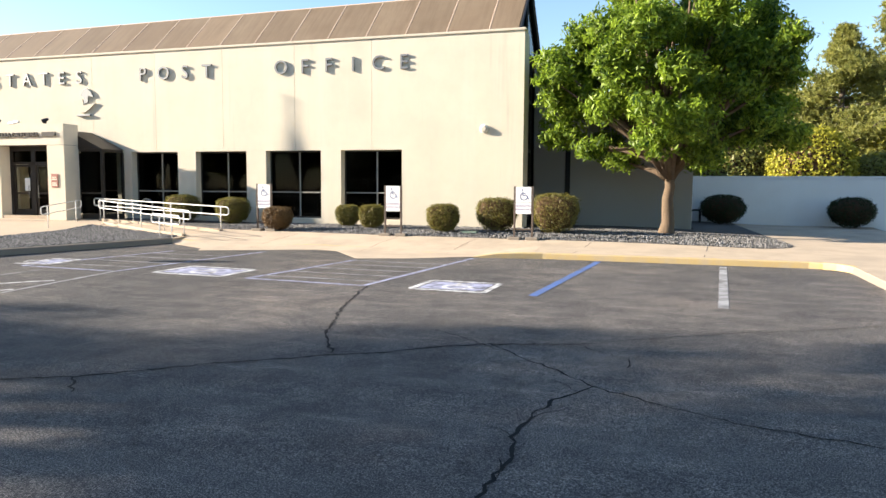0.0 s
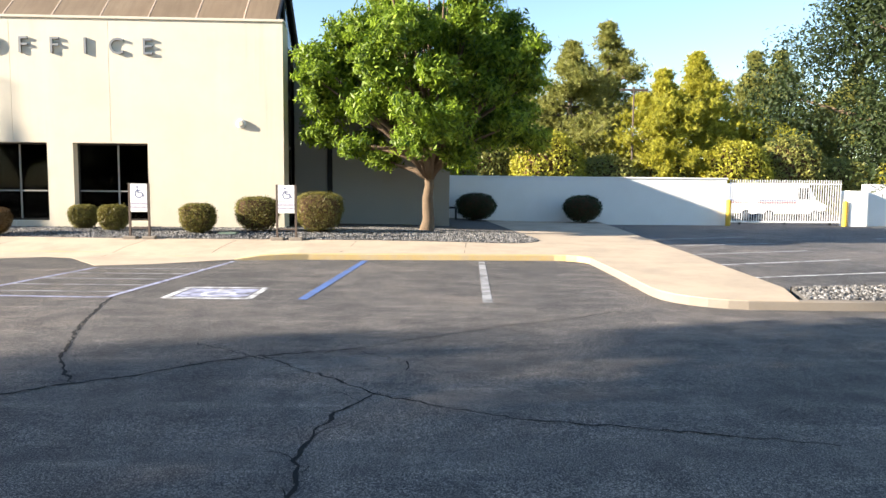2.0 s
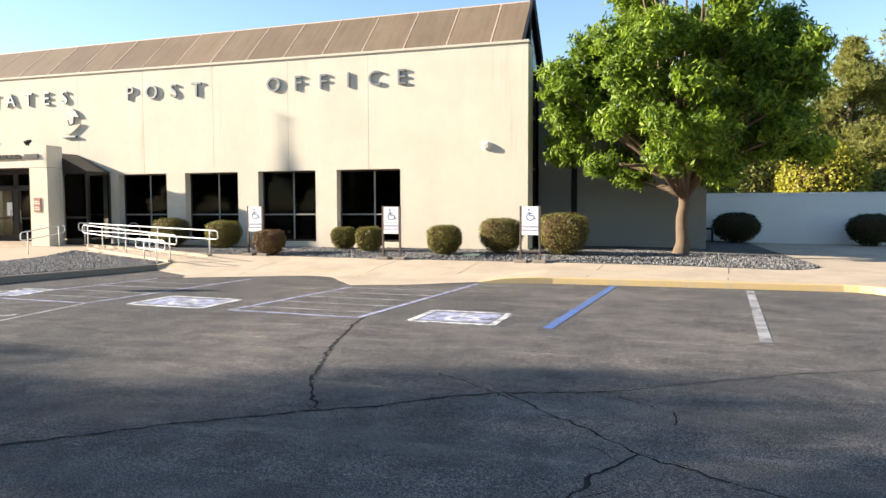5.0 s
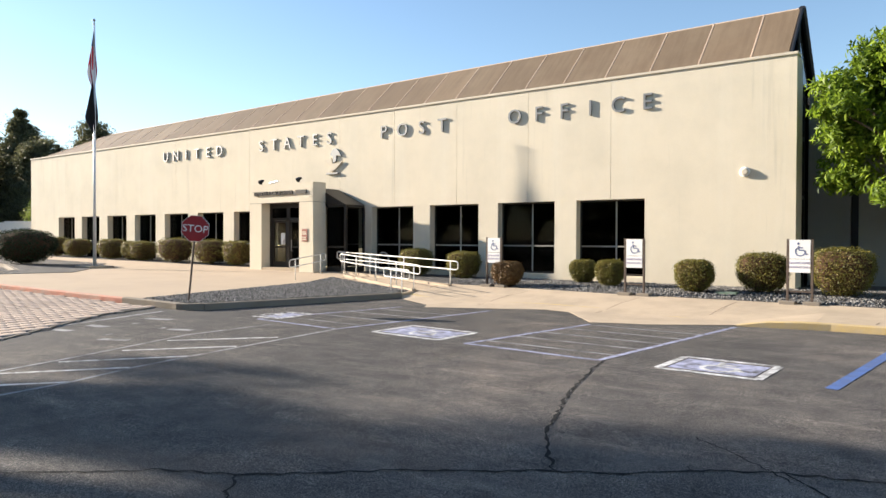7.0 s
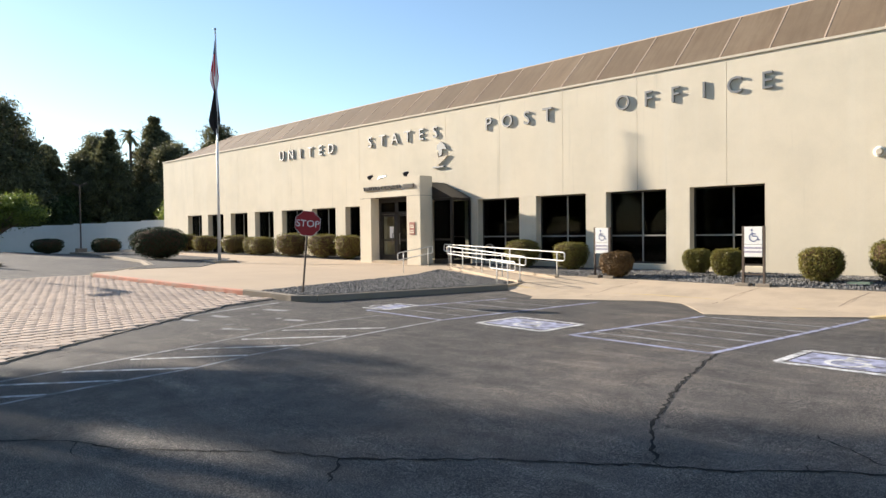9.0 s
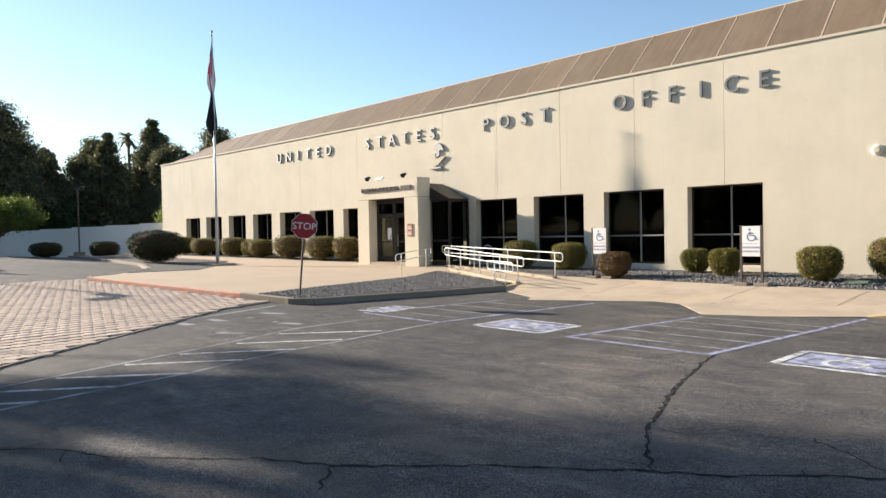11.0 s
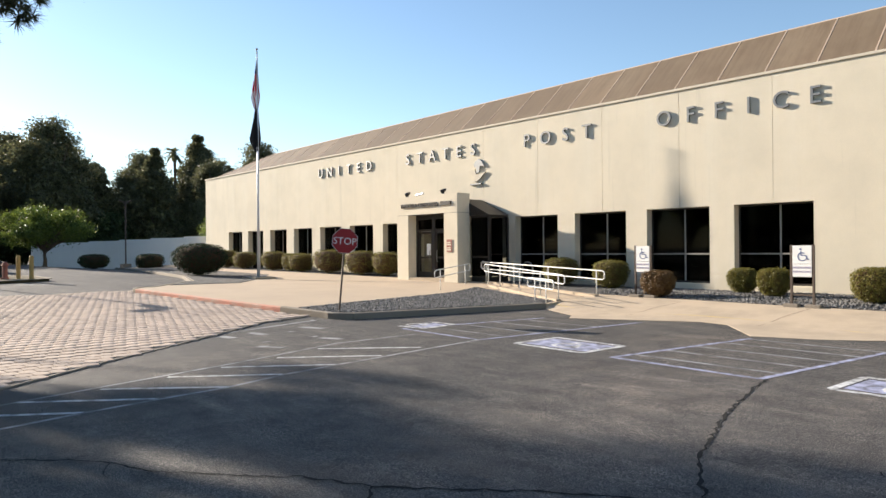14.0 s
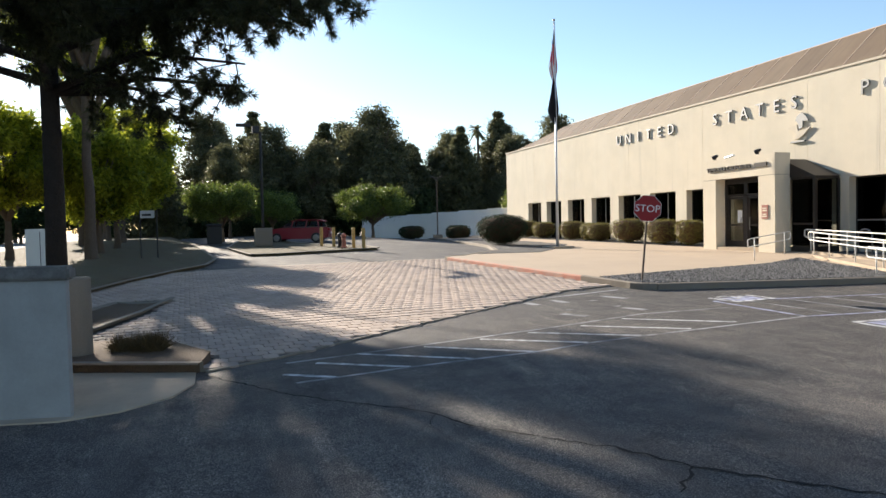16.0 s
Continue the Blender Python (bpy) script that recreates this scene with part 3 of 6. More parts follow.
# the concrete walk in front of the building, with its two dropped kerbs and the branch to the side lot
WALK = [(-15.0, 20.75), (-14.6, 20.0), (-12.7, 18.9), (-12.3, 18.25), (-9.0, 19.65), (-8.3, 19.5), (-6.9, 17.75), (-5.7, 18.1), (-3.9, 19.05), (-2.0, 19.3),
        (4.6, 19.25)] + arc(4.6, 18.45, 0.8, 90, 0, 4)[1:] + [(5.35, 16.0)] + [(5.25, 13.6)] + arc(6.6, 13.3, 1.35, 180, 262, 6) + [(7.25, 11.9), (7.8, 13.4), (8.6, 20.0), (10.3, 35.8),
        (4.4, 35.8), (4.9, 26.0)] + arc(3.6, 23.8, 1.4, 0, -90, 6) + [(-8.0, 22.6), (-14.8, 23.0)]
tagged(sheet("walk", WALK, ramp_z, CONCRETE), "tan concrete walk with dropped kerbs", "pavement", kind="structure")


def edge_strip(name, pts, width, height, material, label, lift=0.004, category="kerb", thick=0.03, face=0.0):
    """A strip of paint or stone that follows an edge; face: how far it also turns down over the kerb's face."""
    bm = bmesh.new()
    fine = []
    for a, b in zip(pts, pts[1:]):
        a, b = Vector(a), Vector(b)
        n = max(1, int((b - a).length / 0.5))
        fine += [a.lerp(b, k / n) for k in range(n)]
    fine.append(Vector(pts[-1]))
    prev = None
    for i, p in enumerate(fine):
        d = (fine[min(i + 1, len(fine) - 1)] - fine[max(i - 1, 0)]).normalized()
        s = Vector((-d.y, d.x))
        z0, z1 = height(p.x, p.y), height(p.x + width * s.x, p.y + width * s.y)
        o = p - 0.012 * s
        row = [bm.verts.new(c) for c in ((o.x, o.y, z0 + lift - max(face, thick)), (o.x, o.y, z0 + lift - 0.02), (o.x + 0.025 * s.x, o.y + 0.025 * s.y, z0 + lift),
                                         (p.x + width * s.x, p.y + width * s.y, z1 + lift), (p.x + width * s.x, p.y + width * s.y, z1 + lift - thick))]
        if prev:
            for k in range(4):
                bm.faces.new((prev[k], row[k], row[k + 1], prev[k + 1]))
        prev = row
    return tagged(part(name, bm, material), label, category, kind="structure")


front = [(-12.3, 18.25), (-9.0, 19.65), (-8.3, 19.5), (-6.9, 17.75), (-5.7, 18.1), (-3.9, 19.05), (-2.0, 19.3), (4.6, 19.25)] + arc(4.6, 18.45, 0.8, 90, 0, 4)[1:]
edge_strip("kerb_yellow", [(-15.6, 20.9), (-13.0, 19.95), (-9.6, 20.35), (-7.2, 20.2), (-4.2, 19.6)], 0.16, ramp_z, KERB_YELLOW, "worn yellow painted kerb line", 0.004)
edge_strip("kerb_front", [(-3.9, 19.05), (-2.0, 19.3), (4.6, 19.25)] + arc(4.6, 18.45, 0.8, 90, 0, 4)[1:], 0.17, ramp_z, KERB_YELLOW, "concrete kerb with worn yellow paint", 0.005, face=0.16)
edge_strip("kerb_side", [(5.4, 18.45), (5.35, 16.0), (5.25, 13.6)] + arc(6.6, 13.3, 1.35, 180, 262, 6) + [(7.25, 11.9), (14, 11.55), (40, 10.9)], 0.16, lambda x, y: gz(x, y) + 0.15, KERB, "grey concrete kerb at the side lot", 0.006, face=0.16)
# joints across the walk
for x in (-11.4, -7.6, -4.9, -1.2, 2.2):
    tagged(part("walk_joint", ribbon(bmesh.new(), [(x, 19.7), (x + 0.25, 22.3)], 0.02, ramp_z, 0.005), JOINT), "dark joint across the concrete walk", "joint", kind="structure")

# beds of crushed stone
BED = [(-15.0, 22.99), (-8.0, 22.62), (3.55, 22.42)] + arc(3.6, 23.8, 1.38, -90, 0, 6) + [(4.88, 26.0), (4.38, 35.9), (2.4, 35.9), (2.4, 29.0), (-3.8, 29.0), (-3.8, 26.0), (-21.4, 26.0), (-21.4, 24.9)]
tagged(sheet("stone_bed", BED, lambda x, y: hz(x, y) + 0.02, STONE_BED), "bed of dark crushed stone before the wall", "gravel", kind="structure")
tagged(sheet("stone_bed_side", [(7.95, 13.4), (7.5, 12.05), (14, 11.72), (40, 11.1), (40, 13.6), (14, 14.2)], lambda x, y: gz(x, y) + 0.16, STONE_BED), "bed of dark crushed stone at the side lot", "gravel", kind="structure")
edge_strip("kerb_lot", [(40, 13.6), (14, 14.2), (7.95, 13.45)], 0.14, lambda x, y: gz(x, y) + 0.15, KERB, "pale concrete kerb", 0.02, face=0.17)

# the raised plaza by the entrance
ISLAND = [(-14.75, 20.2), (-16.6, 13.9)] + arc(-17.35, 14.15, 0.75, -20, -95, 5) + [(-20.0, 13.15), (-29.6, 12.15)] + arc(-29.8, 12.9, 0.75, -85, -200, 6) + [(-34.0, 16.2), (-40.0, 18.2), (-54.0, 20.2), (-60.0, 20.6), (-60.0, 25.99),
          (-27.9, 25.99), (-27.9, 25.2), (-21.5, 25.2), (-21.5, 24.1), (-15.0, 22.6)]
tagged(sheet("plaza", ISLAND, hz, PLAZA, thick=0.3), "tan concrete entrance plaza", "pavement", kind="structure")
edge_strip("kerb_plaza", [(-19.6, 13.2), (-20.0, 13.15), (-29.6, 12.15)][::-1], 0.16, hz, KERB_RED, "kerb with faded red paint", 0.006, face=0.16)
edge_strip("kerb_corner", ([(-14.75, 20.2), (-16.6, 13.9)] + arc(-17.35, 14.15, 0.75, -20, -95, 5) + [(-19.6, 13.2)])[::-1], 0.15, hz, KERB, "grey concrete kerb round the stone bed", 0.03, face=0.19)
edge_strip("kerb_tip", (arc(-29.8, 12.9, 0.75, -85, -200, 6) + [(-34.0, 16.2), (-40.0, 18.2), (-54.0, 20.2), (-60.0, 20.6)])[::-1], 0.15, hz, KERB, "pale concrete kerb", 0.02, face=0.17)
STONES = [(-18.9, 13.45), (-17.4, 13.56), (-16.85, 13.9), (-14.98, 20.2), (-15.1, 20.95), (-20.6, 22.75)]
tagged(sheet("stone_bed_island", STONES, hz, STONE_BED, lift=0.03, thick=0.1), "triangular bed of dark crushed stone", "gravel", kind="structure")
tagged(sheet("stone_bed_pole", [(-31.0, 14.1), (-33.9, 16.4), (-40.0, 18.4), (-54.0, 20.4), (-54.0, 23.0), (-38.0, 22.6), (-31.5, 17.6)], hz, STONE_BED, lift=0.02, thick=0.1), "bed of dark crushed stone round the flagpole", "gravel", kind="structure")
tagged(sheet("stone_bed_west", [(-54.6, 24.2), (-54.6, 25.98), (-28.0, 25.98), (-28.0, 24.6)], hz, STONE_BED, lift=0.02, thick=0.1), "bed of dark crushed stone along the wall", "gravel", kind="structure")


def loose_stones(name, outline, height, count, size, seed, label):
    """Loose stones over an outline: small lopsided blocks."""
    rng = np.random.default_rng(seed)
    xs, ys = np.array([p[0] for p in outline]), np.array([p[1] for p in outline])
    pts = []
    while len(pts) < count:
        x, y = rng.uniform(xs.min(), xs.max()), rng.uniform(ys.min(), ys.max())
        hit = False
        for i in range(len(xs)):
            j = i - 1
            if (ys[i] > y) != (ys[j] > y) and x < (xs[j] - xs[i]) * (y - ys[i]) / (ys[j] - ys[i]) + xs[i]:
                hit = not hit
        if hit:
            pts.append((x, y, height(x, y)))
    pts = np.array(pts)
    shape = np.array([(1, 0, -.2), (-.4, .9, -.2), (-.5, -.8, -.2), (.1, .1, .8), (.6, .6, .3), (-.7, 0, .4)])
    tri = np.array([(0, 4, 3), (4, 1, 3), (1, 5, 3), (5, 2, 3), (2, 0, 3), (0, 1, 4), (1, 2, 5)])
    n = len(pts)
    a = rng.uniform(0, 6.28, n)
    s = size * rng.uniform(0.5, 1.4, (n, 1, 1))
    sh = shape[None] * rng.uniform(0.6, 1.3, (n, 6, 3)) * s
    x, y = sh[..., 0].copy(), sh[..., 1].copy()
    sh[..., 0], sh[..., 1] = x * np.cos(a)[:, None] - y * np.sin(a)[:, None], x * np.sin(a)[:, None] + y * np.cos(a)[:, None]
    v = (sh + pts[:, None]).reshape(-1, 3)
    f = (tri[None] + 6 * np.arange(n)[:, None, None]).reshape(-1, 3)
    tagged(raw_mesh(name, v, f, STONE), label, "gravel", kind="stuff")


loose_stones("crushed_stone", STONES, lambda x, y: hz(x, y) + 0.035, 17000, 0.028, 3, "loose dark crushed stone on the island bed")
loose_stones("crushed_stone", BED[:11] + [(4.5, 27.0), (-15.0, 26.0)], lambda x, y: hz(x, y) + 0.025, 17000, 0.034, 4, "loose grey crushed stone before the wall")
loose_stones("crushed_stone", [(7.95, 13.4), (7.5, 12.05), (14, 11.72), (16, 11.7), (16, 14.0), (14, 14.2)], lambda x, y: gz(x, y) + 0.17, 3500, 0.04, 5, "loose grey crushed stone by the side lot")

# ---- markings on the asphalt ----
def marking(name, lines, width, material, label, lift=0.006):
    bm = bmesh.new()
    for pts in lines:
        ribbon(bm, pts, width, gz, lift)
    return tagged(part(name, bm, material), label, "marking", kind="structure")


marking("stall_line", [[(-0.48, 19.1), (-1.2, 12.9)]], 0.17, LINE_BLUE, "worn blue parking stall line")
marking("stall_line", [[(2.6, 18.9), (2.07, 12.6)]], 0.17, LINE_FAINT, "faded white parking stall line")
marking("aisle_border", [[(-7.5, 13.35), (-6.75, 17.4)], [(-7.55, 13.35), (-4.68, 13.13)], [(-4.68, 13.1), (-3.85, 18.8)]], 0.11, LINE_PALE_BLUE, "faded blue border of an access aisle")
marking("aisle_stripe", [[(-7.36 + 0.15 * k, 13.9 + 0.85 * k), (-4.57 + 0.12 * k, 13.75 + 0.85 * k)] for k in range(5)], 0.09, LINE_FAINT, "faded white stripes of an access aisle")
marking("aisle_border", [[(-14.0, 13.6), (-12.9, 17.9)], [(-14.0, 13.6), (-11.1, 13.4)], [(-11.05, 13.4), (-10.2, 18.6)]], 0.1, LINE_PALE_BLUE, "faded blue border of an access aisle")
marking("aisle_stripe", [[(-13.8 + 0.2 * k, 14.3 + 0.95 * k), (-10.95 + 0.16 * k, 14.2 + 0.95 * k)] for k in range(4)], 0.08, LINE_FAINT, "faded white stripes of an access aisle")
for n, (cx, cy, w, d, turn) in enumerate(((-2.87, 13.65, 1.5, 1.25, -3), (-9.1, 14.1, 1.85, 1.3, -4), (-14.45, 14.5, 1.6, 1.15, 4))):
    m = pose(cx, cy, 0, 0, 0, turn)

    def at(u, v, m=m):
        p = m @ Vector((u, v, 0))
        return (p.x, p.y)
    marking("wheelchair_box", [[at(-w / 2, -d / 2), at(w / 2, -d / 2)], [at(w / 2, -d / 2), at(w / 2, d / 2)], [at(w / 2, d / 2), at(-w / 2, d / 2)], [at(-w / 2, d / 2), at(-w / 2, -d / 2)]], 0.13, LINE_WHITE,
            "worn white outline of a wheelchair parking symbol", 0.007)
    field = bmesh.new()
    ribbon(field, [at(-w / 2 + 0.1, 0), at(w / 2 - 0.1, 0)], d - 0.3, gz, 0.005)
    tagged(part("wheelchair_field", field, LINE_PALE_BLUE), "faded blue field of a wheelchair parking symbol", "marking", kind="structure")
    ring = [at(0.05 + 0.26 * math.cos(a), -0.12 + 0.26 * math.sin(a)) for a in (math.radians(k) for k in range(100, 400, 20))]
    marking("wheelchair_symbol", [ring, [at(-0.05, 0.42), at(-0.02, 0.05), at(0.28, 0.02), at(0.42, -0.25)], [at(-0.04, 0.22), at(0.22, 0.2)]], 0.09, LINE_WHITE, "worn white wheelchair symbol on the asphalt", 0.01)
# the striped strip beside the pavers
marking("zone_border", [[(-11.1, 3.3), (-11.3, 4.3), (-11.7, 6.0), (-12.2, 8.2), (-13.0, 10.9), (-12.9, 13.2)], [(-9.64, 3.3), (-9.95, 5.0), (-10.06, 6.0), (-10.15, 7.1), (-10.46, 8.2), (-10.62, 9.3), (-11.05, 13.4)]], 0.09, LINE_FAINT, "faded white border of a no-parking zone")
marking("zone_stripe", [[(-11.94, 7.78), (-10.67, 9.36)], [(-11.7, 6.73), (-10.51, 8.21)], [(-11.46, 5.63), (-10.15, 7.1)], [(-11.36, 4.46), (-10.1, 6.0)], [(-10.9, 3.74), (-9.97, 4.97)], [(-10.27, 3.19), (-9.77, 3.84)],
                        [(-12.18, 9.02), (-10.87, 10.55)], [(-12.6, 10.2), (-11.13, 11.78)]], 0.11, LINE_WHITE, "worn white diagonal stripe of a no-parking zone")
marking("stop_line", [[(-16.3, 9.4), (-17.15, 12.95)]], 0.12, LINE_FAINT, "faded white line by the pavers")
marking("worn_lettering", [[(-16.0, 9.6), (-14.4, 10.0)], [(-16.1, 10.4), (-15.2, 10.6)], [(-13.9, 9.5), (-13.3, 9.8)], [(-16.2, 11.9), (-15.5, 12.2)], [(-14.1, 11.2), (-13.5, 11.4)], [(-14.9, 10.9), (-14.4, 11.3)], [(-15.6, 11.2), (-15.2, 11.6)]], 0.22, LINE_FAINT,
        "worn illegible white lettering on the asphalt")
# side lot stalls
marking("stall_line", [[(8.3, 15.9), (13.3, 17.2)], [(8.7, 18.4), (13.2, 19.8)], [(9.0, 21.0), (13.5, 22.4)], [(9.3, 23.8), (13.8, 25.2)], [(9.6, 26.6), (14.1, 28.0)]], 0.11, LINE_WHITE, "white stall lines of the side lot")
marking("arrow", [[(19.3, 27.6), (21.8, 26.6)]], 0.3, LINE_WHITE, "white arrow on the side lot")
marking("lane_arrow", [[(-37.5, 9.3), (-36.6, 10.8)], [(-40.5, 1.0), (-39.8, 6.5)]], 0.16, LINE_WHITE, "white marking on the drive")

# cracks
rc = random.Random(9)
for pts, w in (([(-5.65, 5.72), (-4.98, 6.03), (-4.38, 6.53), (-3.79, 7.05), (-3.25, 7.38), (-2.76, 7.75), (-2.21, 8.03), (-1.77, 8.48), (-1.06, 8.88), (0.0, 9.21)], 0.035),
               ([(0.0, 9.21), (0.98, 9.87), (2.04, 10.58), (3.22, 11.16), (4.18, 11.8)], 0.018),
               ([(-2.76, 7.75), (-3.03, 8.18), (-3.4, 8.85), (-3.62, 9.5), (-3.98, 10.57), (-4.21, 11.44), (-4.43, 12.31), (-4.6, 13.2)], 0.035),
               ([(0.38, 7.32), (0.22, 7.11), (0.02, 6.7), (-0.08, 6.2), (-0.14, 5.67), (-0.07, 5.26), (-0.12, 4.81), (-0.14, 4.3), (-0.2, 3.4)], 0.03),
               ([(-1.06, 8.88), (-0.63, 8.39), (-0.08, 7.88), (0.38, 7.32), (0.98, 6.95), (1.64, 6.58), (2.73, 6.31), (4.2, 5.9)], 0.02),
               ([(-10.8, 2.1), (-9.12, 3.09), (-8.26, 3.79), (-7.78, 4.33), (-7.4, 4.54), (-6.86, 4.73), (-6.29, 5.17), (-5.65, 5.72)], 0.03),
               ([(-4.98, 6.03), (-4.57, 5.58)], 0.025), ([(-2.04, 9.54), (-1.23, 8.92), (-0.9, 8.6)], 0.015), ([(0.1, 9.1), (0.65, 8.6), (0.7, 8.2)], 0.015),
               ([(-16.5, 9.0), (-14.2, 9.9), (-9.0, 11.4), (-4.6, 13.0)], 0.012)):
    bm = ribbon(bmesh.new(), pts, w * 1.25, gz, 0.005, jitter=0.03, rnd=rc)
    for k in range(len(pts) - 1):
        if w > 0.025 and rc.random() < 0.6:
            a = Vector(pts[k])
            e = a + Vector((rc.uniform(-0.5, 0.5), rc.uniform(-0.5, 0.5)))
            ribbon(bm, [a, a.lerp(e, 0.5) + Vector((rc.uniform(-0.06, 0.06), rc.uniform(-0.06, 0.06))), e], 0.011, gz, 0.005, jitter=0.02, rnd=rc)
    tagged(part("asphalt_crack", bm, CRACK), "dark winding crack in the asphalt", "crack", kind="structure")

# ---- the post office ----
FLOOR = 0.82
TOP = 7.9
DEPTH = 0.5
post_office = empty("post_office", "long pale stucco post office with a brown metal roof", "building", at=(-30, 26, 0))


def house(name, bm, material, label="", parent=None, smooth=False):
    bmesh.ops.translate(bm, verts=bm.verts, vec=(30, -26, 0))
    return part(name, bm, material, parent or post_office, label, smooth)


def pierced(x0, x1, z0, z1, y0, y1, holes):
    """A wall slab with rectangular openings (x0, x1, z0, z1) right through it."""
    bm = bmesh.new()
    xs = sorted({x0, x1, *(h[0] for h in holes), *(h[1] for h in holes)})
    zs = sorted({z0, z1, *(h[2] for h in holes), *(h[3] for h in holes)})
    inside = lambda x, z: any(h[0] < x < h[1] and h[2] < z < h[3] for h in holes) or not (x0 < x < x1 and z0 < z < z1)
    grid = {}

    def v(x, y, z):
        k = (round(x, 4), y, round(z, 4))
        if k not in grid:
            grid[k] = bm.verts.new((x, y, z))
        return grid[k]
    for a, b in zip(xs, xs[1:]):
        for c, d in zip(zs, zs[1:]):
            if inside((a + b) / 2, (c + d) / 2):
                continue
            for y in (y0, y1):
                bm.faces.new((v(a, y, c), v(b, y, c), v(b, y, d), v(a, y, d)))
            for (p, q), mid in ((((a, c), (a, d)), (a - 1e-3, (c + d) / 2)), (((b, c), (b, d)), (b + 1e-3, (c + d) / 2)), (((a, c), (b, c)), ((a + b) / 2, c - 1e-3)), (((a, d), (b, d)), ((a + b) / 2, d + 1e-3))):
                if inside(*mid):
                    bm.faces.new((v(p[0], y0, p[1]), v(q[0], y0, q[1]), v(q[0], y1, q[1]), v(p[0], y1, p[1])))
    return bm


WINDOWS = [(-11.18, -8.59), (-14.58, -12.07), (-17.98, -15.5), (-21.3, -18.88), (-24.5, -22.1), (-27.66, -25.16), (-31.22, -28.9), (-34.45, -32.12), (-37.7, -35.37),
           (-40.93, -38.65), (-44.15, -41.88), (-47.45, -45.15), (-50.65, -48.4)]
LEFT, RIGHT = -54.8, -3.82
joints = [RIGHT] + [-9.85 - 3.37 * k for k in (0, 1, 2, 3)] + [-23.3, -29.9, -36.55, -43.0, -49.5] + [LEFT]
for b, a in zip(joints, joints[1:]):
    holes = []
    for w0, w1 in WINDOWS:
        lo, hi = max(w0, a + 0.012), min(w1, b - 0.012)
        if hi - lo > 0.01:
            holes.append((lo if lo > a + 0.02 else a, hi if hi < b - 0.02 else b, FLOOR + 0.02, 3.62))
    house("wall_panel", pierced(a + 0.006 * (a > LEFT), b - 0.006 * (b < RIGHT), -0.3, TOP, 26.0, 26.0 + DEPTH, holes), STUCCO)
house("wall_backing", boxes((LEFT + 0.1, RIGHT - 0.1, 26.02, 26.0 + DEPTH - 0.02, 3.7, TOP - 0.05)), STUCCO)
house("coping", boxes((LEFT - 0.04, RIGHT + 0.04, 25.95, 26.0 + DEPTH, TOP + 0.002, TOP + 0.09), bevel=0.01), COPING, "pale metal coping of the parapet")
house("wall_end", boxes((LEFT, LEFT + 0.5, 26.51, 44.0, -0.3, TOP)), STUCCO)
house("wall_return", boxes((-4.5, RIGHT, 26.51, 27.0, -0.3, TOP)), STUCCO)
house("wall_rear", boxes((LEFT + 0.5, -4.2, 43.5, 44.0, -0.3, TOP)), STUCCO_SHADED)
house("flat_roof", boxes((LEFT + 0.5, -4.3, 31.0, 43.5, 7.2, 7.5)), COPING)
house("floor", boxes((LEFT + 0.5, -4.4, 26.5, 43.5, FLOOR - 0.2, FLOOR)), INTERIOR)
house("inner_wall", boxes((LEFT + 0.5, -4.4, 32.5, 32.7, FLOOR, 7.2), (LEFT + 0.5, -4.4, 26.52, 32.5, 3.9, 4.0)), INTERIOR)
# windows
for n, (a, b) in enumerate(WINDOWS):
    if n in (5,):
        continue
    foot = FLOOR + 0.02
    w = new("window")
    w["label"] = "dark tinted window in a bronze frame"
    w.parent, w.location = post_office, (30, -26, 0)
    mid = (a + b) / 2 + (0.12 if n < 4 else 0.0)
    y0, y1 = 26.35, 26.43
    frame_bm = boxes((a + 0.002, a + 0.06, y0, y1, foot, 3.618), (b - 0.06, b - 0.002, y0, y1, foot, 3.618), (a + 0.06, b - 0.06, y0, y1, 3.56, 3.618), (a + 0.06, b - 0.06, y0, y1, foot, foot + 0.1))
    part("window_frame", frame_bm, BRONZE, w)
    part("mullion", boxes((mid - 0.025, mid + 0.025, y0 + 0.005, y1, foot + 0.1, 3.56)), MULLION, w)
    part("transom", boxes((a + 0.06, mid - 0.025, y0 + 0.006, y1, 1.9, 1.95), (mid + 0.025, b - 0.06, y0 + 0.006, y1, 1.9, 1.95)), MULLION, w)
    for p, q in ((a + 0.06, mid - 0.025), (mid + 0.025, b - 0.06)):
        for r, s in ((foot + 0.1, 1.9), (1.95, 3.56)):
            g = part("pane", boxes((p + 0.001, q - 0.001, 26.385, 26.395, r + 0.001, s - 0.001)), GLASS, w)
    part("window_sill", boxes((a + 0.002, b - 0.002, 26.02, 26.35, foot - 0.0, foot + 0.03)), STUCCO, w)
# papers and boxes inside the two nearest windows
for name, x0, x1, y, z0, z1, material, label in (("notice", -10.5, -10.17, 26.46, 2.2, 2.5, WHITE, "white paper notice in the window"), ("notice", -9.72, -9.42, 26.46, 2.2, 2.42, WHITE, "white paper notice in the window"),
                                                 ("notice", -9.3, -8.72, 26.46, 2.12, 2.62, COPING, "yellowed paper notice in the window"), ("counter", -12.95, -12.15, 27.2, FLOOR, 2.55, INTERIOR, "counter unit in the room's near-black colour")):
    depth = 0.5 if name == "counter" else 0.004
    tagged(part(name, boxes((x0, x1, y, y + depth, z0, z1), bevel=0.0), material), label, name)

# the long pitched roof behind the parapet: panels between raised battens
RIDGE_Y, RIDGE_Z, FOOT_Y, FOOT_Z = 28.5, 9.95, 26.45, 7.93
def ridge(x):
    return RIDGE_Z + 0.011 * (x + 4.15)


HIP0, HIP1 = -54.4, -48.2


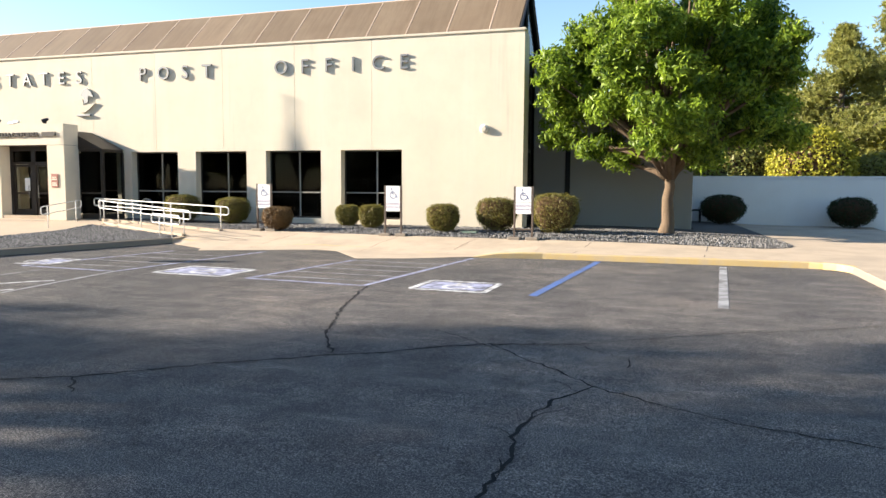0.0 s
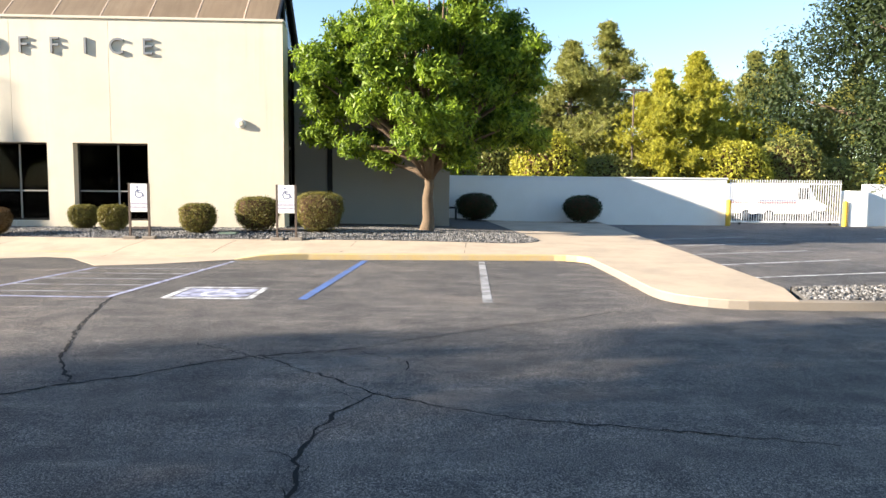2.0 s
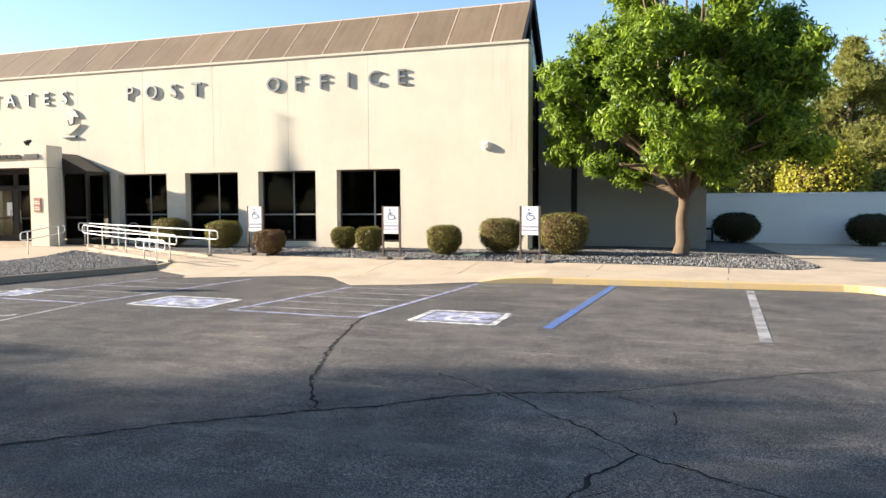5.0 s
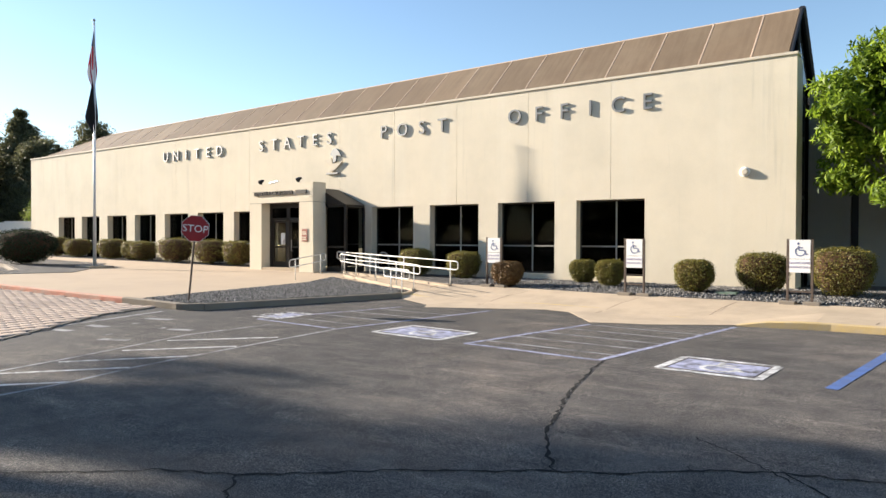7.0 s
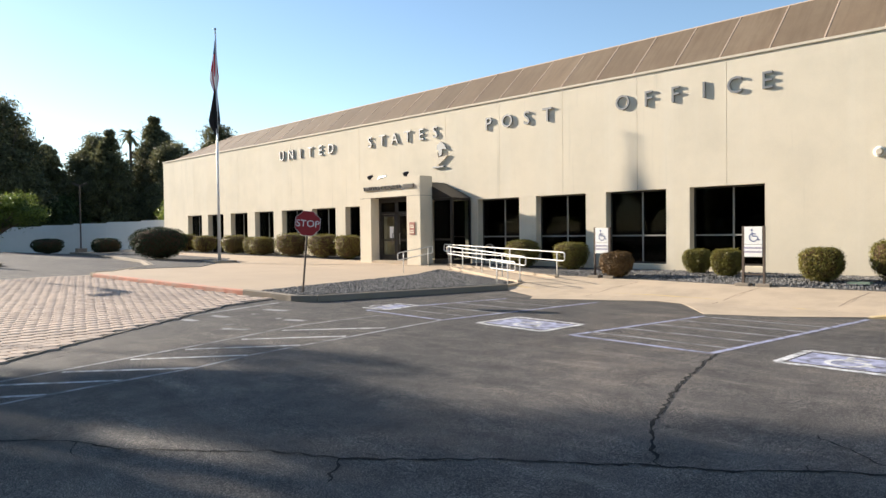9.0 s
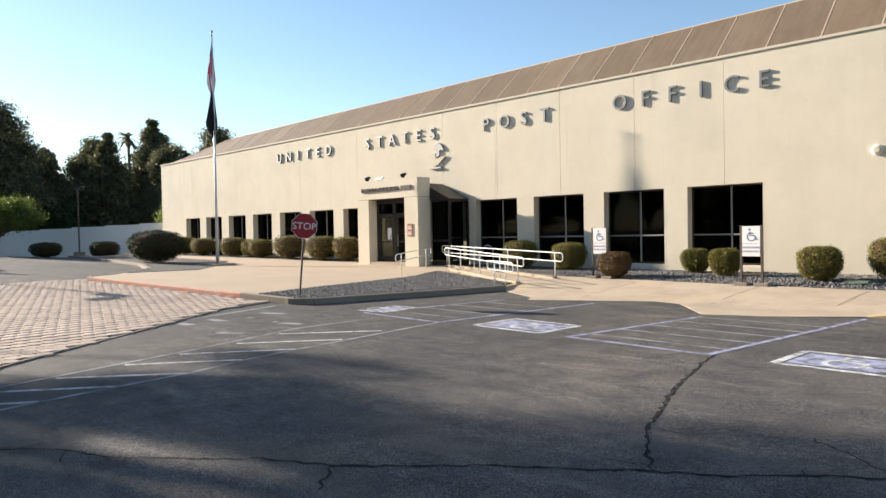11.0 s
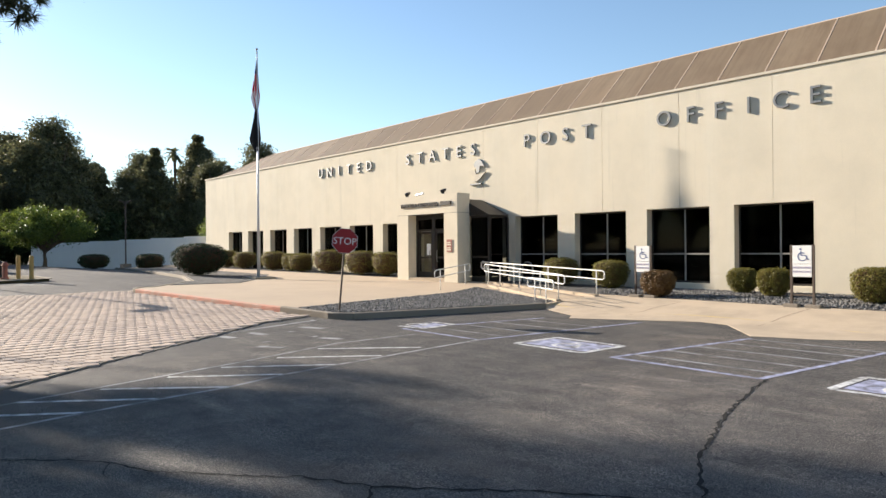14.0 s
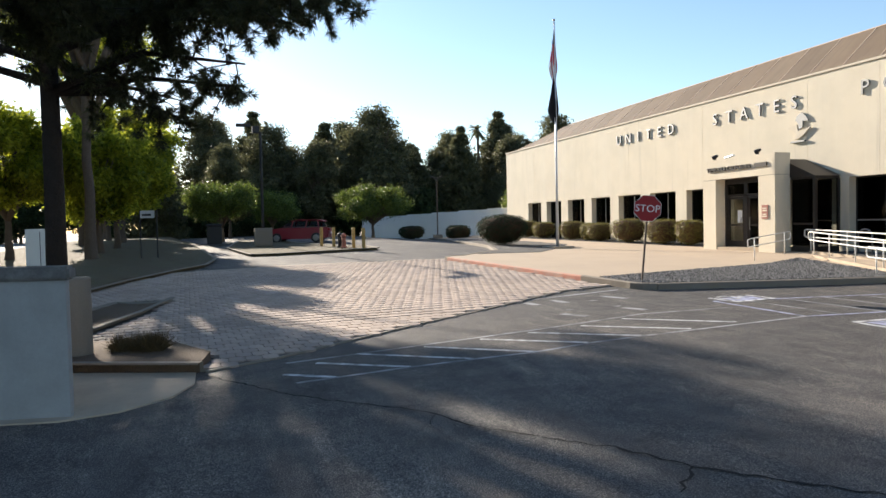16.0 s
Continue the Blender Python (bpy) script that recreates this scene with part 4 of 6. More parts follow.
def slope_point(x, k):
    """A point on the front slope, k of the way up; the hip cuts it off towards the west end."""
    k *= min(1.0, max(0.02, (x - HIP0) / (HIP1 - HIP0)))
    return Vector((x, FOOT_Y + k * (RIDGE_Y - FOOT_Y), FOOT_Z + k * (ridge(x) - FOOT_Z)))


def roof_panel(x0, x1):
    """One sloping roof panel."""
    bm = bmesh.new()
    n = Vector((0, -(RIDGE_Z - FOOT_Z), RIDGE_Y - FOOT_Y)).normalized() * 0.06
    q = [slope_point(x0, 0), slope_point(x1, 0), slope_point(x1, 1), slope_point(x0, 1)]
    lo, hi = [bm.verts.new(p) for p in q], [bm.verts.new(p + n) for p in q]
    bm.faces.new(lo[::-1])
    bm.faces.new(hi)
    for k in range(4):
        bm.faces.new((lo[k], lo[(k + 1) % 4], hi[(k + 1) % 4], hi[k]))
    return bm


x, seam = -4.15, 1.685
k = 0
while x > HIP0 + 0.1:
    nxt = max(x - (1.14 if k == 0 else seam), HIP0)
    house("roof_panel", roof_panel(nxt + 0.012, x - 0.012), ROOF)
    bm = bmesh.new()
    tube(bm, [slope_point(nxt, 0) + Vector((0, 0, 0.05)), slope_point(nxt, 1) + Vector((0, 0, 0.05))], 0.042, 6)
    house("roof_batten", bm, SEAM)
    x, k = nxt, k + 1
bm = bmesh.new()
tube(bm, [slope_point(HIP0, 1) + Vector((0, 0, 0.05)), slope_point(HIP1, 1) + Vector((0, 0, 0.05))], 0.05, 6)
house("hip_cap", bm, SEAM)
bm = bmesh.new()
tube(bm, [(HIP1, RIDGE_Y + 0.02, ridge(HIP1) + 0.04), (-4.15, RIDGE_Y + 0.02, RIDGE_Z + 0.04)], 0.06, 6)
house("ridge_cap", bm, SEAM)
bm = bmesh.new()
q = [(HIP1, RIDGE_Y + 0.06, ridge(HIP1)), (-4.2, RIDGE_Y + 0.06, RIDGE_Z), (-4.2, 31.2, 7.5), (HIP0, 31.2, 7.5)]
hi, lo = [bm.verts.new(p) for p in q], [bm.verts.new((p[0], p[1] - 0.08, p[2] - 0.05)) for p in q]
bm.faces.new(hi)
bm.faces.new(lo[::-1])
for k in range(4):
    bm.faces.new((hi[k], hi[(k + 1) % 4], lo[(k + 1) % 4], lo[k]))
house("roof_back", bm, BRONZE)
# open gable end: dark steel edge members and a glazed side
bm = bmesh.new()
for a, b, r in (((-4.1, 26.5, 7.98), (-4.1, RIDGE_Y, RIDGE_Z + 0.05), 0.06), ((-4.1, RIDGE_Y, RIDGE_Z + 0.1), (-4.1, 31.25, 7.5), 0.12), ((-4.1, 27.9, 7.9), (-4.1, 27.9, 9.3), 0.06)):
    tube(bm, [a, b], r, 6)
house("gable_frame", bm, DARK_STEEL)
g = house("gable_glass", profile(bmesh.new(), [(26.6, 7.95), (RIDGE_Y, RIDGE_Z - 0.02), (31.1, 7.6), (31.1, 7.5), (26.6, 7.5)], -4.16, -4.14), GLASS)
house("side_glass_frame", boxes((-4.25, -4.1, 27.01, 27.12, 0.3, 7.5), (-4.25, -4.1, 29.2, 29.35, 0.3, 7.5), (-4.25, -4.1, 27.12, 29.2, 3.6, 3.72), (-4.25, -4.1, 27.12, 29.2, 5.6, 5.72), (-4.25, -4.1, 27.12, 29.2, 7.4, 7.5)), BRONZE)
house("side_glass", boxes((-4.2, -4.18, 27.12, 29.2, 0.3, 7.4)), GLASS)
# the lower wing set back behind the tree
wing = empty("side_wing", "stucco side wing coloured grey for the shade on it", "building", at=(0, 30, 0))
def winged(name, bm, material, label=""):
    bmesh.ops.translate(bm, verts=bm.verts, vec=(0, -30, 0))
    return part(name, bm, material, wing, label)
winged("tower", boxes((-4.0, -2.7, 29.4, 34.0, -0.2, 7.55), bevel=0.02), STUCCO_SHADED)
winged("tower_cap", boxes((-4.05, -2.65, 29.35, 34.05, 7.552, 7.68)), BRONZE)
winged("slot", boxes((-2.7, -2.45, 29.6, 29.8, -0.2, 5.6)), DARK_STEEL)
winged("wall", boxes((-2.45, 2.3, 29.2, 43.0, -0.2, 5.2), bevel=0.02), STUCCO_SHADED)
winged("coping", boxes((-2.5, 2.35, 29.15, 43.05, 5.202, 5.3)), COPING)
winged("rear_block", boxes((-4.2, -2.46, 34.1, 43.0, -0.2, 7.0)), STUCCO_SHADED)
winged("side_door", boxes((2.302, 2.34, 31.2, 32.3, 0.45, 2.6)), BRONZE, "dark metal side door")

# ---- the entrance ----
portico = empty("entrance_portico", "cream stucco entrance portico with glazed doors", "portico", at=(-25, 24, 0))
def gate_part(name, bm, material, label="", parent=None):
    bmesh.ops.translate(bm, verts=bm.verts, vec=(25, -24, 0))
    return part(name, bm, material, parent or portico, label)
PX0, PX1, PY0, PY1, PT = -27.25, -22.9, 23.9, 24.68, 4.72
for a, b in ((PX0, -26.4), (-23.8, PX1)):
    gate_part("pier", boxes((a, b, PY0, PY1, 0.3, 3.83)), STUCCO)
gate_part("lintel", boxes((PX0, PX1, PY0, PY1, 3.845, PT)), STUCCO)
gate_part("joint", boxes((PX0 + 0.01, PX1 - 0.01, PY0 + 0.01, PY1 - 0.01, 3.83, 3.845)), JOINT)
gate_part("threshold", boxes((-26.39, -23.81, PY0 + 0.02, 26.0, 0.5, FLOOR + 0.01)), CONCRETE)
gate_part("door_frame", boxes((-26.39, -26.25, 24.4, 24.55, FLOOR, 3.84), (-23.95, -23.81, 24.4, 24.55, FLOOR, 3.84), (-26.25, -23.95, 24.4, 24.55, 3.62, 3.84), (-26.25, -23.95, 24.4, 24.55, 3.05, 3.15), (-25.2, -25.0, 24.4, 24.55, FLOOR, 3.62)), BRONZE)
for a, b in ((-26.25, -25.2), (-25.0, -23.95)):
    d = gate_part("door", boxes((a + 0.005, a + 0.1, 24.44, 24.5, FLOOR + 0.02, 3.04), (b - 0.1, b - 0.005, 24.44, 24.5, FLOOR + 0.02, 3.04), (a + 0.1, b - 0.1, 24.44, 24.5, 2.94, 3.04), (a + 0.1, b - 0.1, 24.44, 24.5, FLOOR + 0.02, FLOOR + 0.28), (a + 0.1, b - 0.1, 24.44, 24.5, 1.75, 1.83)), BRONZE, "bronze-framed glass door")
    for r, s in ((FLOOR + 0.28, 1.75), (1.83, 2.94)):
        gate_part("pane", boxes((a + 0.101, b - 0.101, 24.465, 24.475, r + 0.001, s - 0.001)), DOOR_GLASS, parent=d).visible_shadow = False
    bm = bmesh.new()
    hx = b - 0.16 if a < -26 else a + 0.16
    tube(bm, [(hx, 24.44, 1.6), (hx, 24.37, 1.62), (hx, 24.37, 2.1), (hx, 24.44, 2.12)], 0.018, 8)
    gate_part("door_handle", bm, ALU, "metal pull handle", d)
    gate_part("transom_pane", boxes((a + 0.001, b - 0.001, 24.465, 24.475, 3.151, 3.619)), GLASS)
    gate_part("door_notice", boxes((a + 0.62, a + 0.9, 24.43, 24.439, 1.9, 2.45)), DULL_RED if a > -26 else WHITE, "paper notice on the door glass")
gate_part("plaque", boxes((-23.6, -23.25, PY0 - 0.03, PY0 - 0.002, 2.05, 2.62), bevel=0.006), DULL_RED, "small brown-red notice plaques")
for k, z in enumerate((2.12, 2.36)):
    gate_part("plaque_writing", boxes((-23.56, -23.29, PY0 - 0.036, PY0 - 0.031, z, z + 0.06), (-23.56, -23.33, PY0 - 0.036, PY0 - 0.031, z + 0.09, z + 0.14)), COPING)
bm = text_bm("TEMECULA CALIFORNIA", 0.25, 0.06, 0.004, 1.0)
bmesh.ops.translate(bm, verts=bm.verts, vec=(-25.55, PY0 - 0.035, 4.2))
gate_part("lettering", bm, BRONZE, "small dark raised letters")
gate_part("number_bar", boxes((-24.0, -23.3, PY0 - 0.05, PY0 - 0.005, 4.2, 4.38)), BRONZE)
for px, pz in ((-26.5, 4.72), (-23.9, 4.72)):
    lamp = empty("floodlight", "small black floodlight on the portico", "lamp", "portico floodlights", (px, 24.0, pz))
    bm = bmesh.new()
    tube(bm, [(0, 0, 0), (0, 0, 0.1)], 0.03, 8)
    part("bracket", bm, DARK_STEEL, lamp)
    bm = bmesh.new()
    tube(bm, [(-0.1, -0.08, 0.1), (0.02, 0, 0.18), (0.1, 0.05, 0.22)], [0.1, 0.08, 0.04], 10)
    part("head", bm, DARK_STEEL, lamp)
lamp = empty("camera_light", "white twin security light on the portico", "lamp", at=(-25.6, 24.0, 4.72))
bm = bmesh.new()
tube(bm, [(-0.3, 0, 0.06), (0.3, -0.05, 0.12)], 0.05, 8)
tube(bm, [(0, 0, 0), (0, 0, 0.09)], 0.03, 8)
part("head", bm, POLE, lamp)
# glazed vestibule between portico and wall
vest = empty("vestibule", "bronze-framed glass vestibule with a sloping roof", "vestibule", at=(-25, 25, 0))
def vpart(name, bm, material, label=""):
    bmesh.ops.translate(bm, verts=bm.verts, vec=(25, -25, 0))
    return part(name, bm, material, vest, label)
for x in (-27.95, -21.75):
    vpart("post", boxes((x - 0.06, x + 0.06, 24.72, 24.84, 0.4, 3.7)), BRONZE)
    vpart("side_frame", boxes((x - 0.05, x + 0.05, 24.84, 25.94, 3.6, 3.7), (x - 0.05, x + 0.05, 24.84, 25.94, 0.5, FLOOR + 0.1), (x - 0.05, x + 0.05, 25.9, 25.99, FLOOR + 0.1, 3.6)), BRONZE)
    vpart("side_pane", boxes((x - 0.006, x + 0.006, 24.85, 25.9, FLOOR + 0.1, 3.6)), DOOR_GLASS).visible_shadow = False
for a, b in ((-27.89, -27.27), (-22.88, -21.81)):
    for z0, z1 in ((3.6, 3.7), (1.78, 1.86), (0.5, FLOOR + 0.1)):
        vpart("frame_bar", boxes((a, b, 24.74, 24.82, z0, z1)), BRONZE)
    vpart("front_pane", boxes((a + 0.001, b - 0.001, 24.775, 24.785, FLOOR + 0.1, 3.6)), GLASS)
bm = bmesh.new()
q = [(-28.05, 24.66, 3.702), (-21.65, 24.66, 3.702), (-21.65, 25.99, 3.702), (-28.05, 25.99, 3.702), (-26.3, 24.66, 4.5), (-23.4, 24.66, 4.5), (-23.4, 25.99, 4.5), (-26.3, 25.99, 4.5)]
vs = [bm.verts.new(p) for p in q]
for f in ((0, 1, 2, 3), (4, 5, 6, 7), (0, 1, 5, 4), (1, 2, 6, 5), (2, 3, 7, 6), (3, 0, 4, 7)):
    bm.faces.new([vs[i] for i in f])
vpart("roof", bm, BRONZE)

# ---- lettering and emblem on the wall ----
LETTER_Y = 25.962
sign = empty("building_lettering", "spaced grey metal letters on the wall", "sign", at=(-23, LETTER_Y, 6.7))
for word, x0, pitch in (("UNITED", -37.5, 1.02), ("STATES", -28.9, 0.99), ("POST", -20.55, 1.08), ("OFFICE", -13.8, 1.06)):
    for k, ch in enumerate(word):
        bm = text_bm(ch, 0.80, 0.072, 0.002)
        bmesh.ops.translate(bm, verts=bm.verts, vec=(x0 + k * pitch + 23, 0, 0))
        part("letter", bm, ALU, sign, "raised letter " + ch)
emblem = empty("wall_emblem", "grey metal bird-shaped emblem on the wall", "emblem", at=(-23.72, 25.955, 5.3))
emblem.scale = (0.72, 0.72, 0.78)
bm = bmesh.new()
def plate(bm, outline, y0, y1):
    lo, hi = [bm.verts.new((x, y0, z)) for x, z in outline], [bm.verts.new((x, y1, z)) for x, z in outline]
    bm.faces.new(lo)
    bm.faces.new(hi[::-1])
    for k in range(len(lo)):
        j = (k + 1) % len(lo)
        bm.faces.new((lo[k], hi[k], hi[j], lo[j]))
    return bm
part("head", plate(bm, [(-0.1, 1.35), (0.25, 1.5), (0.55, 1.3), (0.75, 1.0), (0.35, 1.05), (0.3, 0.7), (0.05, 0.62), (0.0, 0.95), (-0.2, 1.1)], -0.05, 0.04), ALU, emblem)
part("wing", plate(bmesh.new(), [(-0.75, 0.78), (-0.1, 0.9), (0.0, 0.55), (0.45, 0.6), (0.9, 0.66), (0.4, 0.3), (0.1, 0.14), (-0.3, 0.12), (-0.1, 0.4), (-0.5, 0.62)], -0.06, 0.03), COPING, emblem)
part("base", boxes((-0.55, 0.5, -0.09, 0.05, -0.08, 0.02), bevel=0.01), ALU, emblem)
# round wall lamp
lamp = empty("wall_lamp", "round white wall lamp", "lamp", at=(-5.3, 26.0, 4.35))
bm = bmesh.new()
tube(bm, [(0, 0, 0), (0, -0.06, 0), (0, -0.1, 0)], [0.16, 0.16, 0.13], 20)
part("housing", bm, WHITE, lamp)
bm = bmesh.new()
tube(bm, [(0, -0.1, 0), (0, -0.14, 0)], [0.12, 0.08], 20)
part("lens", bm, COPING, lamp)


# ---- shrubs along the front ----
for n, (x, y, w, h) in enumerate(((-17.84, 24.9, 1.32, 1.1), (-15.5, 24.95, 1.25, 1.03), (-12.36, 23.05, 1.02, 0.84), (-10.5, 25.15, 0.9, 0.8), (-9.14, 24.3, 0.92, 0.84), (-6.2, 23.7, 1.1, 0.95), (-4.41, 24.35, 1.42, 1.14), (-2.33, 24.2, 1.57, 1.32))):
    rusty = n == 2
    bush("shrub", (x, y, hz(x, y) + 0.02), w, w * 0.92, h, LEAF_RUST if rusty else LEAF_HEDGE, "half-dry rusty clipped shrub in the stone bed" if rusty else "clipped yellow-green shrub in the stone bed", 20 + n, count=9000, leaf_size=0.05, group="clipped shrubs")
for n, (x, w, h) in enumerate(((-48.7, 1.7, 1.15), (-45.9, 1.6, 1.05), (-41.7, 1.6, 1.1), (-39.4, 1.2, 1.0), (-38.3, 1.5, 1.0), (-35.0, 1.9, 1.25), (-31.8, 1.8, 1.2), (-29.6, 1.35, 1.15))):
    bush("shrub", (x, 24.95, hz(x, 24.95) + 0.02), w, w * 0.95, h + 0.1, LEAF_HEDGE, "clipped yellow-green shrub along the wall", 40 + n, count=3000, leaf_size=0.075, group="clipped shrubs")
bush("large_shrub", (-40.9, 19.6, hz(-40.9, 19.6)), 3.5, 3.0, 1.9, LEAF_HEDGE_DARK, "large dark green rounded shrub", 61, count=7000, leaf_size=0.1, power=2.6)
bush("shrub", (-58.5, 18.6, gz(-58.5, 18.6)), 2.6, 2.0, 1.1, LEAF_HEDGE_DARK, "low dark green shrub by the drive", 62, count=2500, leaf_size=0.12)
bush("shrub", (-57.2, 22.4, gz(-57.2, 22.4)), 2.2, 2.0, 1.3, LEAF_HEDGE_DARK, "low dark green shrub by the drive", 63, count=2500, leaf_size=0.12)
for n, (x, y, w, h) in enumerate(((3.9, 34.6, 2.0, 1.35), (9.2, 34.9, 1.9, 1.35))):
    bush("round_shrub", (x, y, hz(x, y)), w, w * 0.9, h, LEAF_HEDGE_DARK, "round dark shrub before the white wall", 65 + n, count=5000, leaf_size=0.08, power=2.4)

# ---- the ash tree by the corner ----
rb = np.random.default_rng(11)
blobs = random_blobs(rb, (0.05, 0, 5.0), (5.0, 4.5, 2.9), 74, 0.74, 0.7, 0.62, 0.98) + random_blobs(rb, (0.1, 0, 7.5), (3.4, 3.1, 2.6), 34, 0.74, 0.8, 0.6, 0.97) + random_blobs(rb, (0.2, 0, 5.4), (2.9, 2.6, 1.9), 12, 0.8, 0.9)
tree("ash_tree", (1.3, 25.9, hz(1.3, 25.9)), (0.12, 0, 2.45), 0.24, blobs, 120000, LEAF, 0.25, "leafy green tree with a pale brown trunk", seed=11, per=12, spread=0.1, shell=0.75, droop=0.55, slim=0.3)

# the dark tree over the side lot
rb = np.random.default_rng(12)
blobs = random_blobs(rb, (0, 0, 6.2), (3.6, 3.6, 3.6), 30, 1.25, 0.9) + random_blobs(rb, (-1.7, 1.0, 4.4), (2.2, 2.2, 2.0), 14, 1.05, 1.0) + random_blobs(rb, (-0.6, -1.0, 3.2), (2.2, 2.2, 1.0), 10, 0.9, 1.0)
tree("pepper_tree", (11.95, 12.9, gz(11.95, 12.9) + 0.15), (0.1, 0, 2.6), 0.22, blobs, 160000, LEAF_SHADED, 0.10, "drooping tree with leaves coloured dark for shade", seed=12, per=9, spread=0.14, shell=0.6)

# ---- white wall, gate and yard at the side ----
yard_wall = empty("yard_wall", "white painted block wall", "wall", at=(10, 36, 0))
part("wall_run", boxes((-7.6, 6.95, 0, 0.3, 0.0, 2.72)), WHITE_WALL, yard_wall)
part("cap", boxes((-7.65, 7.0, -0.04, 0.34, 2.722, 2.8), bevel=0.01), WHITE_WALL, yard_wall)
yard_wall2 = empty("yard_wall", "white painted block wall beyond the gate", "wall", at=(24, 36, 0))
part("wall_run", boxes((0.3, 24, 0, 0.3, 0.0, 2.55)), WHITE_WALL, yard_wall2)
part("gate_pier", boxes((-0.7, 0.298, -0.3, 0.5, 0.0, 2.2), bevel=0.02), WHITE_WALL, yard_wall2)
for x in (16.98, 23.12):
    bm = bmesh.new()
    tube(bm, [(0, 0, 0), (0, 0, 1.25), (0, 0, 1.33)], [0.12, 0.12, 0.05], 12)
    b = part("bollard", bm, mat("yellow_bollard", (0.62, 0.40, 0.05), 0.6, vary=0.08, bump=0) if x < 20 else bpy.data.materials["yellow_bollard"])
    b.location = (x, 35.75, 0.36)
    tagged(b, "yellow painted steel gate bollard", "bollard", "gate bollards")
gate = empty("sliding_gate", "white steel picket gate", "gate", at=(17.15, 36.1, 0.42))
part("top_rail", boxes((0, 5.95, -0.03, 0.03, 2.08, 2.14)), WHITE, gate)
part("bottom_rail", boxes((0, 5.95, -0.03, 0.03, 0.1, 0.18)), WHITE, gate)
pk = boxes((-0.014, 0.014, -0.014, 0.014, 0.12, 2.3))
first = part("picket", pk, WHITE, gate)
for k in range(46):
    p = first if k == 0 else first.copy()
    if k:
        scene.collection.objects.link(p)
    p.location = (0.05 + 0.13 * k, 0, 0)
for k in (0.6, 3.0, 5.4):
    bm = bmesh.new()
    tube(bm, [(k, -0.03, 0.05), (k, 0.03, 0.05)], 0.07, 12)
    part("roller", bm, DARK_STEEL, gate)


def wheel(parent, x, y, r, w=0.2):
    bm = bmesh.new()
    tube(bm, [(x, y - w / 2, r), (x, y - w / 2 + 0.03, r), (x, y + w / 2 - 0.03, r), (x, y + w / 2, r)], [r * 0.93, r, r, r * 0.93], 20)
    t = part("wheel", bm, DARK_STEEL, parent, "black tyre")
    bm = bmesh.new()
    s = -1 if y < 0 else 1
    tube(bm, [(x, y + s * (w / 2 + 0.002), r), (x, y + s * (w / 2 + 0.02), r)], [r * 0.62, r * 0.5], 14)
    part("rim", bm, ALU, t, "grey metal rim")


def slab_body(outline, half, taper, top_z):
    """A body drawn as a side outline (x, z) and pulled across, drawn in above the waist."""
    bm = bmesh.new()
    rows = []
    for s in (-1, 1):
        rows.append([bm.verts.new((x, s * (half - taper * max(0.0, (z - top_z[0]) / (top_z[1] - top_z[0]))), z)) for x, z in outline])
    bm.faces.new(rows[0])
    bm.faces.new(rows[1][::-1])
    for k in range(len(outline)):
        j = (k + 1) % len(outline)
        bm.faces.new((rows[0][k], rows[1][k], rows[1][j], rows[0][j]))
    bmesh.ops.bevel(bm, geom=bm.edges[:], offset=0.035, segments=2, affect="EDGES")
    return bm


STRIPE_BLUE = mat("blue_stripe", (0.05, 0.10, 0.30), 0.4, vary=0.05, bump=0)
STRIPE_RED = mat("red_stripe", (0.45, 0.03, 0.03), 0.4, vary=0.05, bump=0)


def mail_truck(at, turn):
    root = empty("mail_truck", "white mail truck parked behind the gate", "truck", "mail trucks")
    root.matrix_world = pose(*at, 0, 0, turn)
    part("body", slab_body([(-2.2, 0.45), (1.3, 0.45), (1.45, 0.6), (2.1, 0.65), (2.2, 0.95), (1.5, 1.2), (1.1, 2.05), (0.9, 2.15), (-2.15, 2.15), (-2.25, 0.6)], 0.95, 0.1, (1.0, 2.2)), WHITE, root)
    part("windscreen", boxes((1.2, 1.35, -0.75, 0.75, 1.3, 1.9)), CAR_GLASS, root)
    for s in (-1, 1):
        part("side_window", boxes((0.35, 1.05, s * 0.93 - 0.012, s * 0.93 + 0.012, 1.3, 1.95)), CAR_GLASS, root)
        part("stripe", boxes((-2.1, 0.2, s * 0.955 - 0.006, s * 0.955 + 0.006, 1.18, 1.24)), STRIPE_BLUE, root)
        part("stripe", boxes((-2.1, 0.2, s * 0.955 - 0.006, s * 0.955 + 0.006, 1.06, 1.12)), STRIPE_RED, root)
        for x in (-1.4, 1.45):
            wheel(root, x, s * 0.86, 0.34)
    part("bumper", boxes((2.15, 2.27, -0.85, 0.85, 0.42, 0.6), bevel=0.02), DARK_STEEL, root)
    return root


mail_truck((18.6, 41.0, 0.41), 185)
mail_truck((22.4, 40.6, 0.41), 5)

